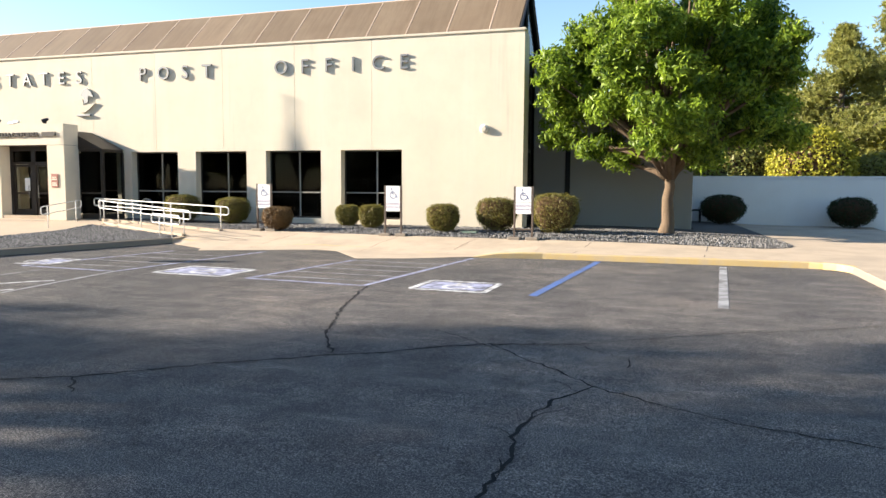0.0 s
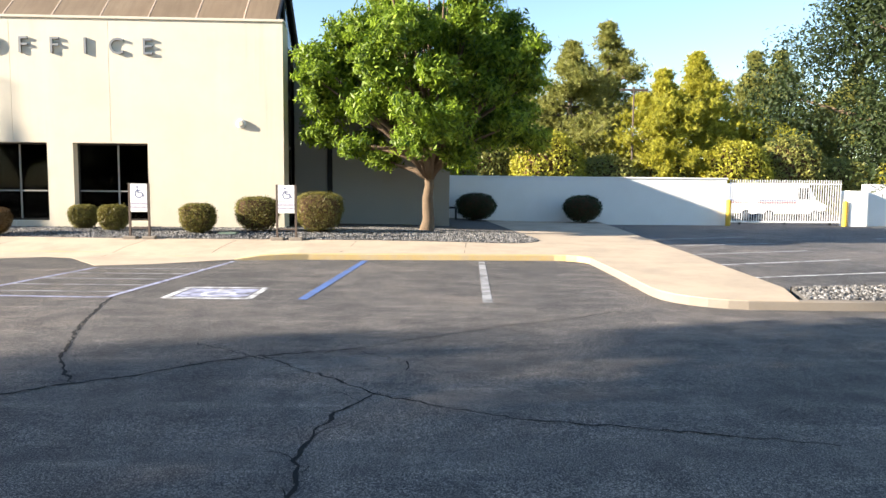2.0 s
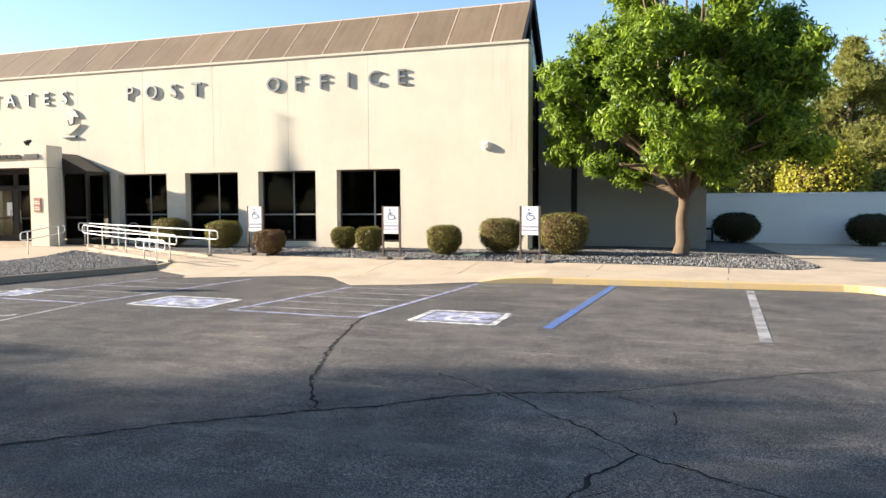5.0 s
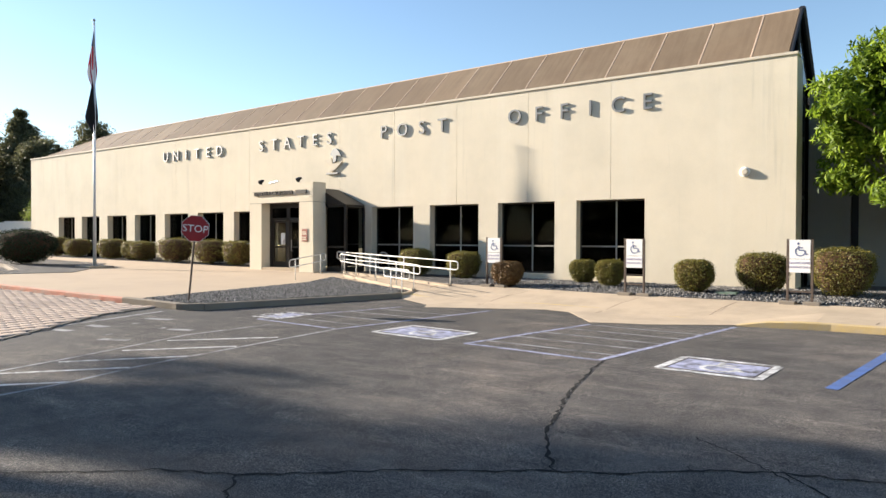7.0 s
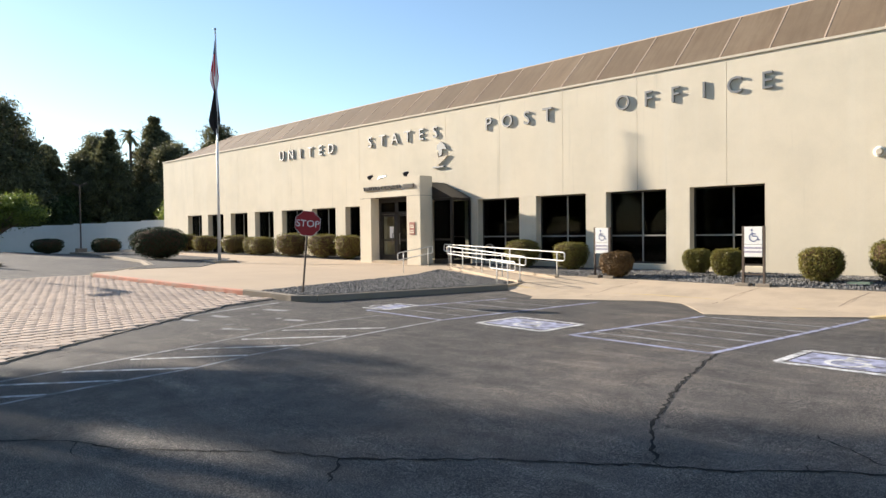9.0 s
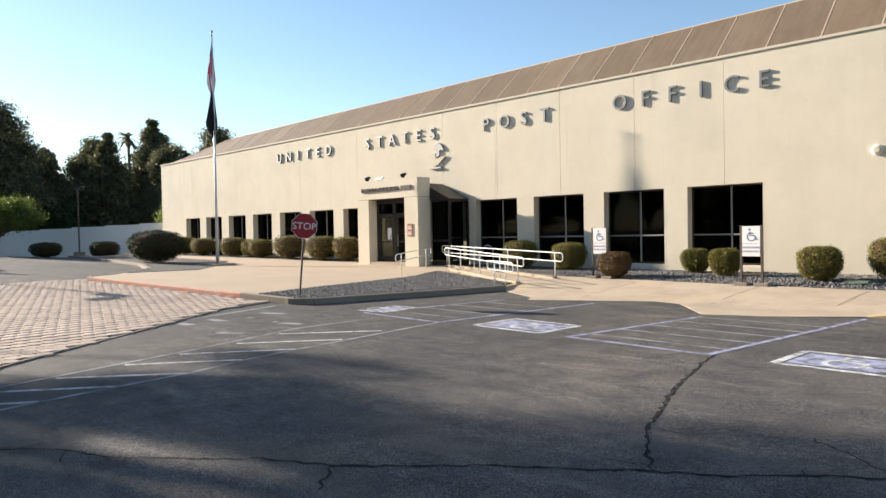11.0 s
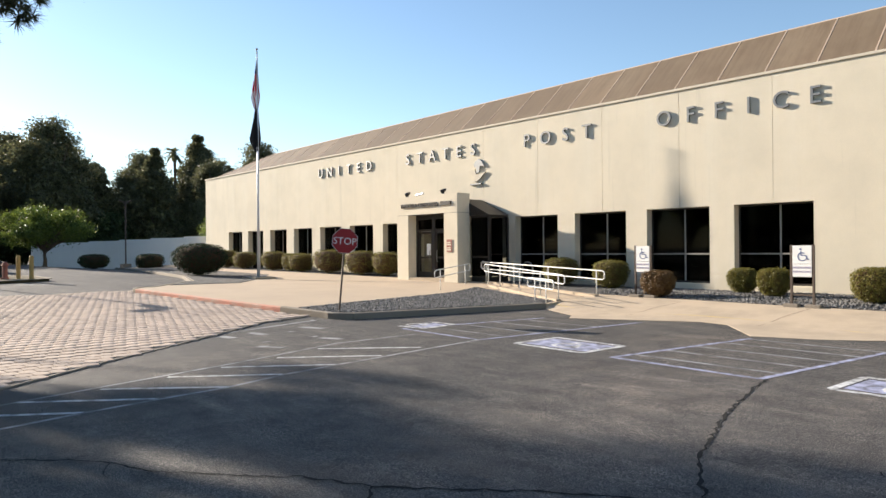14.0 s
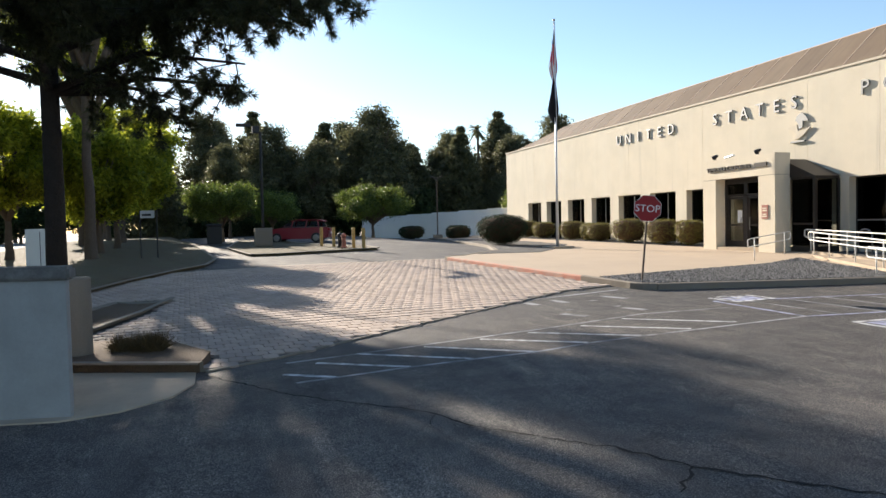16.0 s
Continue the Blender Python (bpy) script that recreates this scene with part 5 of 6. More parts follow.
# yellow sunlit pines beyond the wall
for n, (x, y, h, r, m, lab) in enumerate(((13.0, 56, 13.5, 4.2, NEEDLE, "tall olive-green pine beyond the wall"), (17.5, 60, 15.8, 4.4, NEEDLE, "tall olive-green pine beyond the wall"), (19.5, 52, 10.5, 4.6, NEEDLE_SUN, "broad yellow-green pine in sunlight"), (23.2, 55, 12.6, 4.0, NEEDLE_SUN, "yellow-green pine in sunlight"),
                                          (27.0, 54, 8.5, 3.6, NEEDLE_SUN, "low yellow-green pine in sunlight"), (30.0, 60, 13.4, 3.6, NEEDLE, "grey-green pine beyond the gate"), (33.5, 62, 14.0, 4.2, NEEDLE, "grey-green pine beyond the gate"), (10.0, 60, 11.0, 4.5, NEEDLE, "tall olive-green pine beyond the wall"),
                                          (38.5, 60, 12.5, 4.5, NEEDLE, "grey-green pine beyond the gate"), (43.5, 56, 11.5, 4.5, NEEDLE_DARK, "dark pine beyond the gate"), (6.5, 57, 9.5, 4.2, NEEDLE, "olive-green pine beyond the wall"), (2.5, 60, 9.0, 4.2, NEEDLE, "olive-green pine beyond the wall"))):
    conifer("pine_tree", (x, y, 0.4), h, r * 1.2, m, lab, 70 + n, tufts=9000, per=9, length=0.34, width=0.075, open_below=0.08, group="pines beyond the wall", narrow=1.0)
for n in range(11):
    x = -3 + 4.4 * n
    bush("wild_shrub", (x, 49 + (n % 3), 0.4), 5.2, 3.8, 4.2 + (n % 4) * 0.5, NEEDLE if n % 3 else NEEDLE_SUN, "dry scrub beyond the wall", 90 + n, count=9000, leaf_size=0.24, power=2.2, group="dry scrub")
pole2 = empty("utility_pole", "slim tan lamp pole beyond the wall", "pole", at=(16.4, 50, 0.4))
bm = bmesh.new()
tube(bm, [(0, 0, 0), (0, 0, 9.0)], [0.09, 0.06], 8)
part("shaft", bm, BROWN_POST, pole2)
part("crossarm", boxes((-1.0, 1.0, -0.05, 0.05, 8.7, 8.85)), BROWN_POST, pole2)


# ---- parking signs ----
def symbol(parent, y, z, s):
    """The wheelchair figure as flat bars on a sign."""
    bm = bmesh.new()
    ring = [Vector((0.02 * s + 0.23 * s * math.cos(a), y, z - 0.13 * s + 0.23 * s * math.sin(a))) for a in (math.radians(k) for k in range(110, 385, 20))]
    tube(bm, ring, 0.028 * s, 5)
    for a, b in (((-0.07, 0.16), (-0.04, -0.06)), ((-0.04, -0.06), (0.2, -0.07)), ((0.2, -0.07), (0.29, -0.28)), ((0.29, -0.28), (0.37, -0.26)), ((-0.06, 0.08), (0.14, 0.06))):
        tube(bm, [(a[0] * s, y, z + a[1] * s), (b[0] * s, y, z + b[1] * s)], 0.03 * s, 5)
    bmesh.ops.create_icosphere(bm, subdivisions=2, radius=0.06 * s, matrix=Matrix.Translation((-0.08 * s, y, z + 0.28 * s)))
    for v in bm.verts:
        v.co.y = y + (v.co.y - y) * 0.1
    part("symbol", bm, SIGN_BLUE, parent, "blue wheelchair figure")


for x, y in ((-12.78, 22.85), (-7.62, 22.52), (-3.12, 22.43)):
    s = empty("parking_sign", "white wheelchair parking sign on two brown posts", "sign", "wheelchair parking signs", (x, y, hz(x, y)))
    for k in (-0.29, 0.29):
        part("post", boxes((k - 0.03, k + 0.03, -0.03, 0.03, 0.02, 1.72), bevel=0.004), BROWN_POST, s)
        part("footing", boxes((k - 0.2, k + 0.2, -0.13, 0.13, -0.06, 0.09), bevel=0.02), KERB, s, "small concrete footing")
    part("symbol_panel", boxes((-0.25, 0.25, -0.035, -0.02, 1.2, 1.7), bevel=0.003), WHITE, s)
    part("writing_panel", boxes((-0.25, 0.25, -0.035, -0.02, 0.84, 1.19), bevel=0.003), WHITE, s)
    part("rail", boxes((-0.26, 0.26, -0.02, 0.02, 1.185, 1.21)), BROWN_POST, s)
    part("lower_rail", boxes((-0.26, 0.26, -0.02, 0.02, 0.32, 0.36)), BROWN_POST, s)
    symbol(s, -0.04, 1.46, 0.5)
    for row, (body, size) in enumerate((("HANDICAPPED", 0.075), ("PARKING ONLY", 0.07))):
        bm = text_bm(body, size, 0.004, 0.002)
        bmesh.ops.translate(bm, verts=bm.verts, vec=(0, -0.038, 1.07 - 0.11 * row))
        part("lettering", bm, FADED, s, "faded lettering")

# ---- stop sign ----
SX, SY = -17.46, 13.96
stop = empty("stop_sign", "red octagonal stop sign on a leaning steel post", "sign", at=(0, 0, 0))
stop.matrix_world = pose(SX, SY, hz(SX, SY) + 0.02, 0, 5.0, 58)
bm = bmesh.new()
tube(bm, [(0, 0.0, -0.15), (0, 0.0, 2.3)], 0.03, 8)
part("post", bm, BROWN_POST, stop)
def octagon(r, y0, y1, z):
    return plate(bmesh.new(), [(r * math.cos(a), z + r * math.sin(a)) for a in (math.radians(22.5 + 45 * k) for k in range(8))], y0, y1)
part("rim", octagon(0.40, -0.045, -0.036, 2.08), WHITE, stop, "white rim")
part("plate", octagon(0.388, -0.052, -0.046, 2.08), SIGN_RED, stop)
bm = text_bm("STOP", 0.29, 0.004, -0.001)
bmesh.ops.translate(bm, verts=bm.verts, vec=(0, -0.056, 1.98))
part("lettering", bm, WHITE, stop, "white lettering")

# ---- flagpole ----
FX, FY = -35.62, 20.72
FZ, FT = hz(FX, FY), 13.35
flagpole = empty("flagpole", "white metal flagpole with a gold ball", "flagpole", at=(FX, FY, FZ))
bm = bmesh.new()
tube(bm, [(0, 0, 0.1), (0, 0, 4), (0, 0, FT - FZ - 0.12)], [0.085, 0.066, 0.024], 14)
part("shaft", bm, POLE, flagpole, smooth=True)
bm = bmesh.new()
bmesh.ops.create_uvsphere(bm, u_segments=14, v_segments=10, radius=0.07, matrix=Matrix.Translation((0, 0, FT - FZ)))
tube(bm, [(0, 0, FT - FZ - 0.25), (0, 0, FT - FZ - 0.2), (0, 0, FT - FZ - 0.08)], [0.045, 0.045, 0.02], 10)
part("finial", bm, ALU, flagpole, "dull metal ball", smooth=True)
part("base", boxes((-0.8, 0.8, -0.6, 0.6, -0.3, 0.12), bevel=0.02), CONCRETE, flagpole, "square concrete base")
bm = bmesh.new()
tube(bm, [(0.12, 0, 1.2), (0.1, 0, FT - FZ - 0.3)], 0.012, 5)
part("halyard", bm, WHITE, flagpole)


def hanging_flag(name, z_top, z_bot, w0, w1, material, label, seed, back=0.3):
    """A limp flag: narrow folds against the pole that widen downwards."""
    bm = bmesh.new()
    rows, cols = 18, 14
    out, across = Vector((-0.45, -0.89)), Vector((0.89, -0.45))
    grid = []
    for i in range(rows + 1):
        f = i / rows
        w = (w0 + (w1 - w0) * f ** 1.2) * (1 - 3.2 * max(0, f - 0.74))
        row = []
        for j in range(cols + 1):
            u = j / cols
            p = out * (w * (u - back)) + across * ((0.01 + 0.07 * f) * math.sin(u * 10 + seed + f * 2.5))
            row.append(bm.verts.new((p.x, p.y, z_top + (z_bot - z_top) * (f + (0.06 * u + 0.02 * math.sin(u * 10)) * f))))
        grid.append(row)
    for i in range(rows):
        for j in range(cols):
            bm.faces.new((grid[i][j], grid[i + 1][j], grid[i + 1][j + 1], grid[i][j + 1]))
    ob = part(name, bm, material, None, smooth=True)
    ob.modifiers.new("cloth", "SOLIDIFY").thickness = 0.01
    ob.location = (FX, FY, 0)
    return tagged(ob, label, "flag")


def flag_mat():
    """Red and white stripes with a blue canton, along the cloth's height."""
    m = mat("striped_cloth", (0.5, 0.03, 0.04), 0.8, vary=0.05, bump=0)
    n, l = m.node_tree.nodes, m.node_tree.links
    geo, sep, wave = n.new("ShaderNodeNewGeometry"), n.new("ShaderNodeSeparateXYZ"), n.new("ShaderNodeMath")
    l.new(geo.outputs["Position"], sep.inputs[0])
    mul = n.new("ShaderNodeMath")
    mul.operation = "MULTIPLY_ADD"
    l.new(sep.outputs["X"], mul.inputs[0])
    mul.inputs[1].default_value, mul.inputs[2].default_value = 48.0, 0.0
    add = n.new("ShaderNodeMath")
    add.operation = "MULTIPLY_ADD"
    l.new(sep.outputs["Z"], add.inputs[0])
    add.inputs[1].default_value = 3.2
    l.new(mul.outputs[0], add.inputs[2])
    wave.operation = "SINE"
    l.new(add.outputs[0], wave.inputs[0])
    gt = n.new("ShaderNodeMath")
    gt.operation = "GREATER_THAN"
    l.new(wave.outputs[0], gt.inputs[0])
    gt.inputs[1].default_value = 0.15
    mx = n.new("ShaderNodeMix")
    mx.data_type = "RGBA"
    l.new(gt.outputs[0], mx.inputs["Factor"])
    mx.inputs["A"].default_value, mx.inputs["B"].default_value = (0.5, 0.03, 0.04, 1), (0.72, 0.72, 0.74, 1)
    hi = n.new("ShaderNodeMath")
    hi.operation = "GREATER_THAN"
    l.new(sep.outputs["Z"], hi.inputs[0])
    hi.inputs[1].default_value = 12.0
    m2 = n.new("ShaderNodeMix")
    m2.data_type = "RGBA"
    l.new(hi.outputs[0], m2.inputs["Factor"])
    l.new(mx.outputs["Result"], m2.inputs["A"])
    m2.inputs["B"].default_value = (0.03, 0.035, 0.10, 1)
    l.new(m2.outputs["Result"], n["Principled BSDF"].inputs["Base Color"])
    tr, mixer = n.new("ShaderNodeBsdfTranslucent"), n.new("ShaderNodeMixShader")
    l.new(m2.outputs["Result"], tr.inputs["Color"])
    l.new(n["Principled BSDF"].outputs[0], mixer.inputs[1])
    l.new(tr.outputs[0], mixer.inputs[2])
    mixer.inputs["Fac"].default_value = 0.15
    l.new(mixer.outputs[0], n["Material Output"].inputs["Surface"])
    return m


hanging_flag("flag", 12.95, 10.0, 0.03, 0.66, flag_mat(), "limp red, white and blue striped flag", 1)
hanging_flag("black_flag", 10.35, 7.75, 0.12, 0.85, mat("black_cloth", (0.012, 0.012, 0.014), 0.9, vary=0.1, bump=0), "limp black flag hanging on the pole", 3)

# ---- ramp and rails ----
ramp = empty("ramp_kerb", "pale low concrete kerbs along the entrance ramp", "kerb", at=(-18, 22, 0))
def low_kerb(a, b, w=0.18):
    bm = bmesh.new()
    a, b = Vector(a), Vector(b)
    s = (b - a).to_2d().orthogonal().normalized() * (w / 2)
    vs = []
    for p in (a, b):
        for k in (-1, 1):
            for z in (-0.35, 0.03):
                vs.append(bm.verts.new((p.x + k * s.x + 18, p.y + k * s.y - 22, p.z + z)))
    for f in ((0, 1, 3, 2), (4, 6, 7, 5), (0, 4, 5, 1), (2, 3, 7, 6), (1, 5, 7, 3), (0, 2, 6, 4)):
        bm.faces.new([vs[i] for i in f])
    return bm
FA, FB = Vector((-20.4, 23.3, hz(-20.4, 23.3) + 0.05)), Vector((-14.95, 21.1, hz(-14.95, 21.1) + 0.05))
BA, BB = Vector((-21.6, 24.4, hz(-21.6, 24.4) + 0.05)), Vector((-14.4, 22.5, hz(-14.4, 22.5) + 0.05))
part("front_kerb", low_kerb(FA, FB), CONCRETE, ramp)
part("back_kerb", low_kerb(BA, BB), CONCRETE, ramp)


def rail_run(a, b, posts, label, extra=None, height=0.86):
    """A pipe rail with two bars that turn into each other at the ends."""
    root = empty("handrail", label, "railing", "ramp handrails", tuple(a))
    d = b - a
    u = d.normalized()
    hi, lo = Vector((0, 0, height)), Vector((0, 0, height - 0.3))
    bm = bmesh.new()
    e = u * 0.32
    loop = [lo - e, lo - e * 1.3 + Vector((0, 0, .05)), hi - e * 1.3 - Vector((0, 0, .05)), hi - e, hi + d + e, hi + d + e * 1.3 - Vector((0, 0, .05)), lo + d + e * 1.3 + Vector((0, 0, .05)), lo + d + e, lo - e]
    tube(bm, loop, 0.021, 8, cap=False)
    part("bar", bm, RAIL, root, smooth=True)
    for f in posts:
        bm = bmesh.new()
        tube(bm, [d * f + Vector((0, 0, 0.0)), d * f + hi], 0.021, 8)
        part("post", bm, RAIL, root, smooth=True)
    return root


rail_run(FA, FB, (0.0, 0.2, 0.5, 0.78, 1.0), "white pipe handrail on the front of the ramp")
rail_run(BA, BB, (0.0, 0.3, 0.62, 1.0), "white pipe handrail at the back of the ramp")
rail_run(Vector((-21.5, 21.6, hz(-21.5, 21.6))), Vector((-22.0, 23.5, hz(-22.0, 23.5))), (0.0, 1.0), "white pipe handrail at the plaza edge")
rail_run(Vector((-15.75, 20.75, hz(-15.75, 20.75))), Vector((-14.85, 20.4, hz(-14.85, 20.4))), (0.1, 0.9), "short white pipe handrail at the foot of the ramp", height=0.78)
for x in (-19.9, -18.7):
    bm = bmesh.new()
    tube(bm, [(-0.3, 0, 0)] + [(0.3 * math.cos(a), 0, 0.62 + 0.3 * math.sin(a)) for a in (math.pi - math.pi * k / 10 for k in range(11))] + [(0.3, 0, 0)], 0.03, 8)
    r = part("bicycle_rack", bm, ALU, smooth=True)
    r.location = (x, 25.2, hz(x, 25.2))
    tagged(r, "bent steel pipe bicycle rack", "bicycle rack", "bicycle racks")
box_lid = part("valve_box", boxes((-0.28, 0.28, -0.2, 0.2, -0.05, 0.05), bevel=0.01), mat("green_plastic", (0.16, 0.22, 0.17), 0.7, vary=0.08, bump=0))
box_lid.location = (-5.2, 23.6, hz(-5.2, 23.6) + 0.03)
tagged(box_lid, "small green valve box in the stone bed", "valve box")
pipe = empty("pipe_fitting", "dark backflow pipe by the side wing", "pipe", at=(2.7, 34.4, hz(2.7, 34.4)))
bm = bmesh.new()
tube(bm, [(-0.2, 0, 0), (-0.2, 0, 0.5), (-0.1, 0, 0.6), (0.15, 0, 0.6), (0.2, 0, 0.5), (0.2, 0, 0)], 0.05, 8)
part("pipe", bm, DARK_STEEL, pipe)

# ---- west side: verge, street, wall, car and trees ----
def verge_z(x, y):
    return gz(x, y) + 0.12 + 0.28 * step((0.8 - y) / 3.4) * step((-x - 23) / 6) * step((y + 13) / 4)


VERGE_PTS = [(-23.0, -1.7), (-26.5, -0.7), (-29.8, 0.6), (-32.5, 1.9), (-36.0, 2.3), (-50.0, 1.2), (-70.0, -1.0), (-120.0, -6.0), (-120.0, -11.0), (-30.0, -9.0), (-22.0, -8.0)]
tagged(sheet("verge", VERGE_PTS, verge_z, VERGE, thick=0.3, cell=1.6), "dry bare verge under the street trees", "ground", kind="structure")
edge_strip("kerb_verge", VERGE_PTS[:8][::-1], 0.16, lambda x, y: gz(x, y) + 0.15, KERB, "pale concrete kerb of the verge", 0.006, face=0.17)
# the road's sun glare is painted as a lighter grey sheet over the asphalt
tagged(sheet("street", [(-22.0, -8.02), (-30.0, -9.02), (-120.0, -11.02), (-300.0, -20.0), (-300.0, -34.0), (-20.0, -24.0)], gz, mat("sun_paled_street", (0.24, 0.23, 0.21), 0.85, vary=0.08, scale=0.6, fine=40, bump=0.2), lift=0.03, thick=0.1, cell=8), "street beyond the verge, coloured pale for sun glare", "road", kind="structure")
tagged(sheet("soil_bed", [(-17.0, -1.3), (-20.3, -0.1)] + arc(-20.5, 0.55, 0.6, -60, 120, 8) + [(-18.5, 0.55), (-16.0, -0.25)], lambda x, y: gz(x, y) + 0.1, SOIL, thick=0.2, cell=1.0), "narrow bed of bare brown soil", "ground", kind="structure")
edge_strip("kerb_bed", ([(-17.0, -1.35), (-20.3, -0.15)] + arc(-20.5, 0.55, 0.65, -60, 120, 8) + [(-18.5, 0.6), (-16.0, -0.2)])[::1], 0.14, lambda x, y: gz(x, y) + 0.12, KERB, "pale kerb round a soil bed", 0.01, face=0.15)
tagged(sheet("planter_bed", [(-11.9, 0.3), (-11.0, 2.05), (-12.0, 2.2), (-14.2, 1.2), (-14.0, -0.6), (-12.3, -1.0)], lambda x, y: gz(x, y) + 0.14, SOIL, thick=0.2, cell=0.6), "planted bed of brown soil by the drive", "ground", kind="structure")
edge_strip("kerb_planter", [(-11.0, 2.1), (-11.9, 0.3), (-12.4, -1.1)], 0.14, lambda x, y: gz(x, y) + 0.16, KERB, "dark concrete kerb of the planted bed", 0.01, face=0.2)
tagged(sheet("apron", [(-11.75, 0.3), (-10.95, 2.0), (-10.2, 2.0), (-9.5, 1.75), (-9.0, 1.2), (-8.85, 0.6), (-9.2, -1.0), (-12.2, -1.0)], gz, CONCRETE, lift=0.02, thick=0.1, cell=0.6), "pale concrete apron by the gate pier", "pavement", kind="structure")
pier = empty("boundary_wall", "grey plastered boundary wall with a worn cap", "wall", at=(-9.0, 0.7, 0))
bm = prism(bmesh.new(), [(0.0, 0.0), (-0.06, 0.02), (-0.32, -0.02), (-1.5, -4.5), (-1.15, -4.6)], -0.05, 1.58)
part("wall_run", bm, PIER_WALL, pier)
bm = prism(bmesh.new(), [(0.06, 0.05), (-0.36, 0.05), (-1.56, -4.5), (-1.1, -4.62)], 1.582, 1.74)
bmesh.ops.bevel(bm, geom=bm.edges[:], offset=0.03, segments=2, affect="EDGES")
part("cap", bm, PIER_CAP, pier, "worn rounded concrete cap")
bm = bmesh.new()
tube(bm, [(0, 0, -0.1), (0, 0, 1.24), (0, 0, 1.27)], [0.21, 0.21, 0.185], 24)
ob = part("concrete_post", bm, KERB)
ob.location = (-12.75, 0.18, gz(-12.75, 0.18) + 0.13)
tagged(ob, "round grey concrete post in the bed", "post")


def grass_tuft(at, r, h, seed, label):
    rng = np.random.default_rng(seed)
    c = np.concatenate([rng.uniform(-r, r, (500, 2)), np.zeros((500, 1))], 1)
    v, f = needles(rng, c, np.repeat([[0, 0, 1.6]], 500, 0), h, 0.02, 2)
    ob = raw_mesh("grass_tuft", v, f, mat("dry_grass", (0.10, 0.07, 0.03), 0.9, vary=0.3, bump=0) if "dry_grass" not in bpy.data.materials else bpy.data.materials["dry_grass"])
    ob.location = at
    tagged(ob, label, "grass")


grass_tuft((-12.6, 1.3, gz(-12.6, 1.3) + 0.13), 0.16, 0.32, 1, "dry brown grass tuft in the bed")
grass_tuft((-12.9, 0.9, gz(-12.9, 0.9) + 0.13), 0.26, 0.26, 2, "dry brown grass tuft in the bed")

west_wall = empty("boundary_wall", "long white painted wall along the drive", "wall", at=(-55, 27, 0))
for k in range(6):
    a, b = Vector((-0.15 - 3.1 * k, 0.25 - 1.62 * k)), Vector((-0.15 - 3.1 * (k + 1), 0.25 - 1.62 * (k + 1)))
    s = (b - a).orthogonal().normalized() * 0.12
    part("wall_panel", prism(bmesh.new(), [(a.x + s.x, a.y + s.y), (b.x + s.x + .02, b.y + s.y), (b.x - s.x + .02, b.y - s.y), (a.x - s.x, a.y - s.y)], 0.3, 3.45 - 0.09 * k), WHITE_WALL, west_wall)

# the raised island with posts, a hydrant and a bin before the car
ISLE = [(-39.4, 11.2), (-38.9, 8.8), (-38.2, 5.6), (-38.4, 4.2), (-46.0, 3.2), (-56.0, 4.2), (-56.0, 6.4), (-47.5, 8.2), (-42.0, 11.0)]
tagged(sheet("drive_island", ISLE, lambda x, y: gz(x, y) + 0.13, VERGE, thick=0.2, cell=2), "dry planted island in the drive", "ground", kind="structure")
edge_strip("kerb_island", (ISLE + ISLE[:1])[::1], 0.15, lambda x, y: gz(x, y) + 0.14, KERB, "pale kerb of the drive island", 0.01, face=0.17)
TAN_POST = mat("tan_post", (0.45, 0.30, 0.11), 0.7, vary=0.1, bump=0)
for x, y in ((-43.2, 8.6), (-42.3, 9.2), (-40.2, 10.0), (-39.3, 10.4)):
    bm = bmesh.new()
    tube(bm, [(0, 0, 0), (0, 0, 1.12), (0, 0, 1.18)], [0.1, 0.1, 0.06], 12)
    b = part("guard_post", bm, TAN_POST)
    b.location = (x, y, gz(x, y) + 0.13)
    tagged(b, "tan painted steel guard post", "bollard", "guard posts")
for x, y, m, lab in ((-41.3, 9.4, DARK_STEEL, "dark fire hydrant on the island"), (-40.6, 9.5, DULL_RED, "red fire hydrant on the island")):
    h = empty("fire_hydrant", lab, "hydrant", at=(x, y, gz(x, y) + 0.13))
    bm = bmesh.new()
    tube(bm, [(0, 0, 0), (0, 0, 0.08), (0, 0, 0.09), (0, 0, 0.62), (0, 0, 0.66), (0, 0, 0.8), (0, 0, 0.86)], [0.18, 0.18, 0.12, 0.12, 0.16, 0.12, 0.03], 12)
    part("barrel", bm, m, h)
    bm = bmesh.new()
    tube(bm, [(-0.2, 0, 0.5), (0.2, 0, 0.5)], 0.06, 10)
    part("outlet", bm, m, h)
planter = part("concrete_block", boxes((-0.55, 0.55, -0.55, 0.55, 0, 1.15), bevel=0.05), KERB)
planter.location = (-47.0, 5.4, gz(-47, 5.4) + 0.12)
tagged(planter, "square grey concrete lamp base", "lamp base")
lamp = empty("street_lamp", "dark lamp post with a box lamp", "street lamp", at=(-47.0, 5.4, gz(-47, 5.4) + 1.27))
bm = bmesh.new()
tube(bm, [(0, 0, 0), (0, 0, 6.2)], 0.09, 8)
part("post", bm, DARK_STEEL, lamp)
part("lamp_box", boxes((-0.22, 0.22, -0.5, -0.05, 6.1, 6.55), bevel=0.02), DARK_STEEL, lamp)
part("lamp_arm", boxes((-0.15, 0.15, -1.5, -0.6, 6.5, 6.7), bevel=0.02), DARK_STEEL, lamp)
lamp = empty("street_lamp", "slim dark lamp post with twin lamps", "street lamp", at=(-60.5, 21.6, gz(-60.5, 21.6)))
bm = bmesh.new()
tube(bm, [(0, 0, 0), (0, 0, 5.6)], 0.06, 8)
part("post", bm, BROWN_POST, lamp)
bm = bmesh.new()
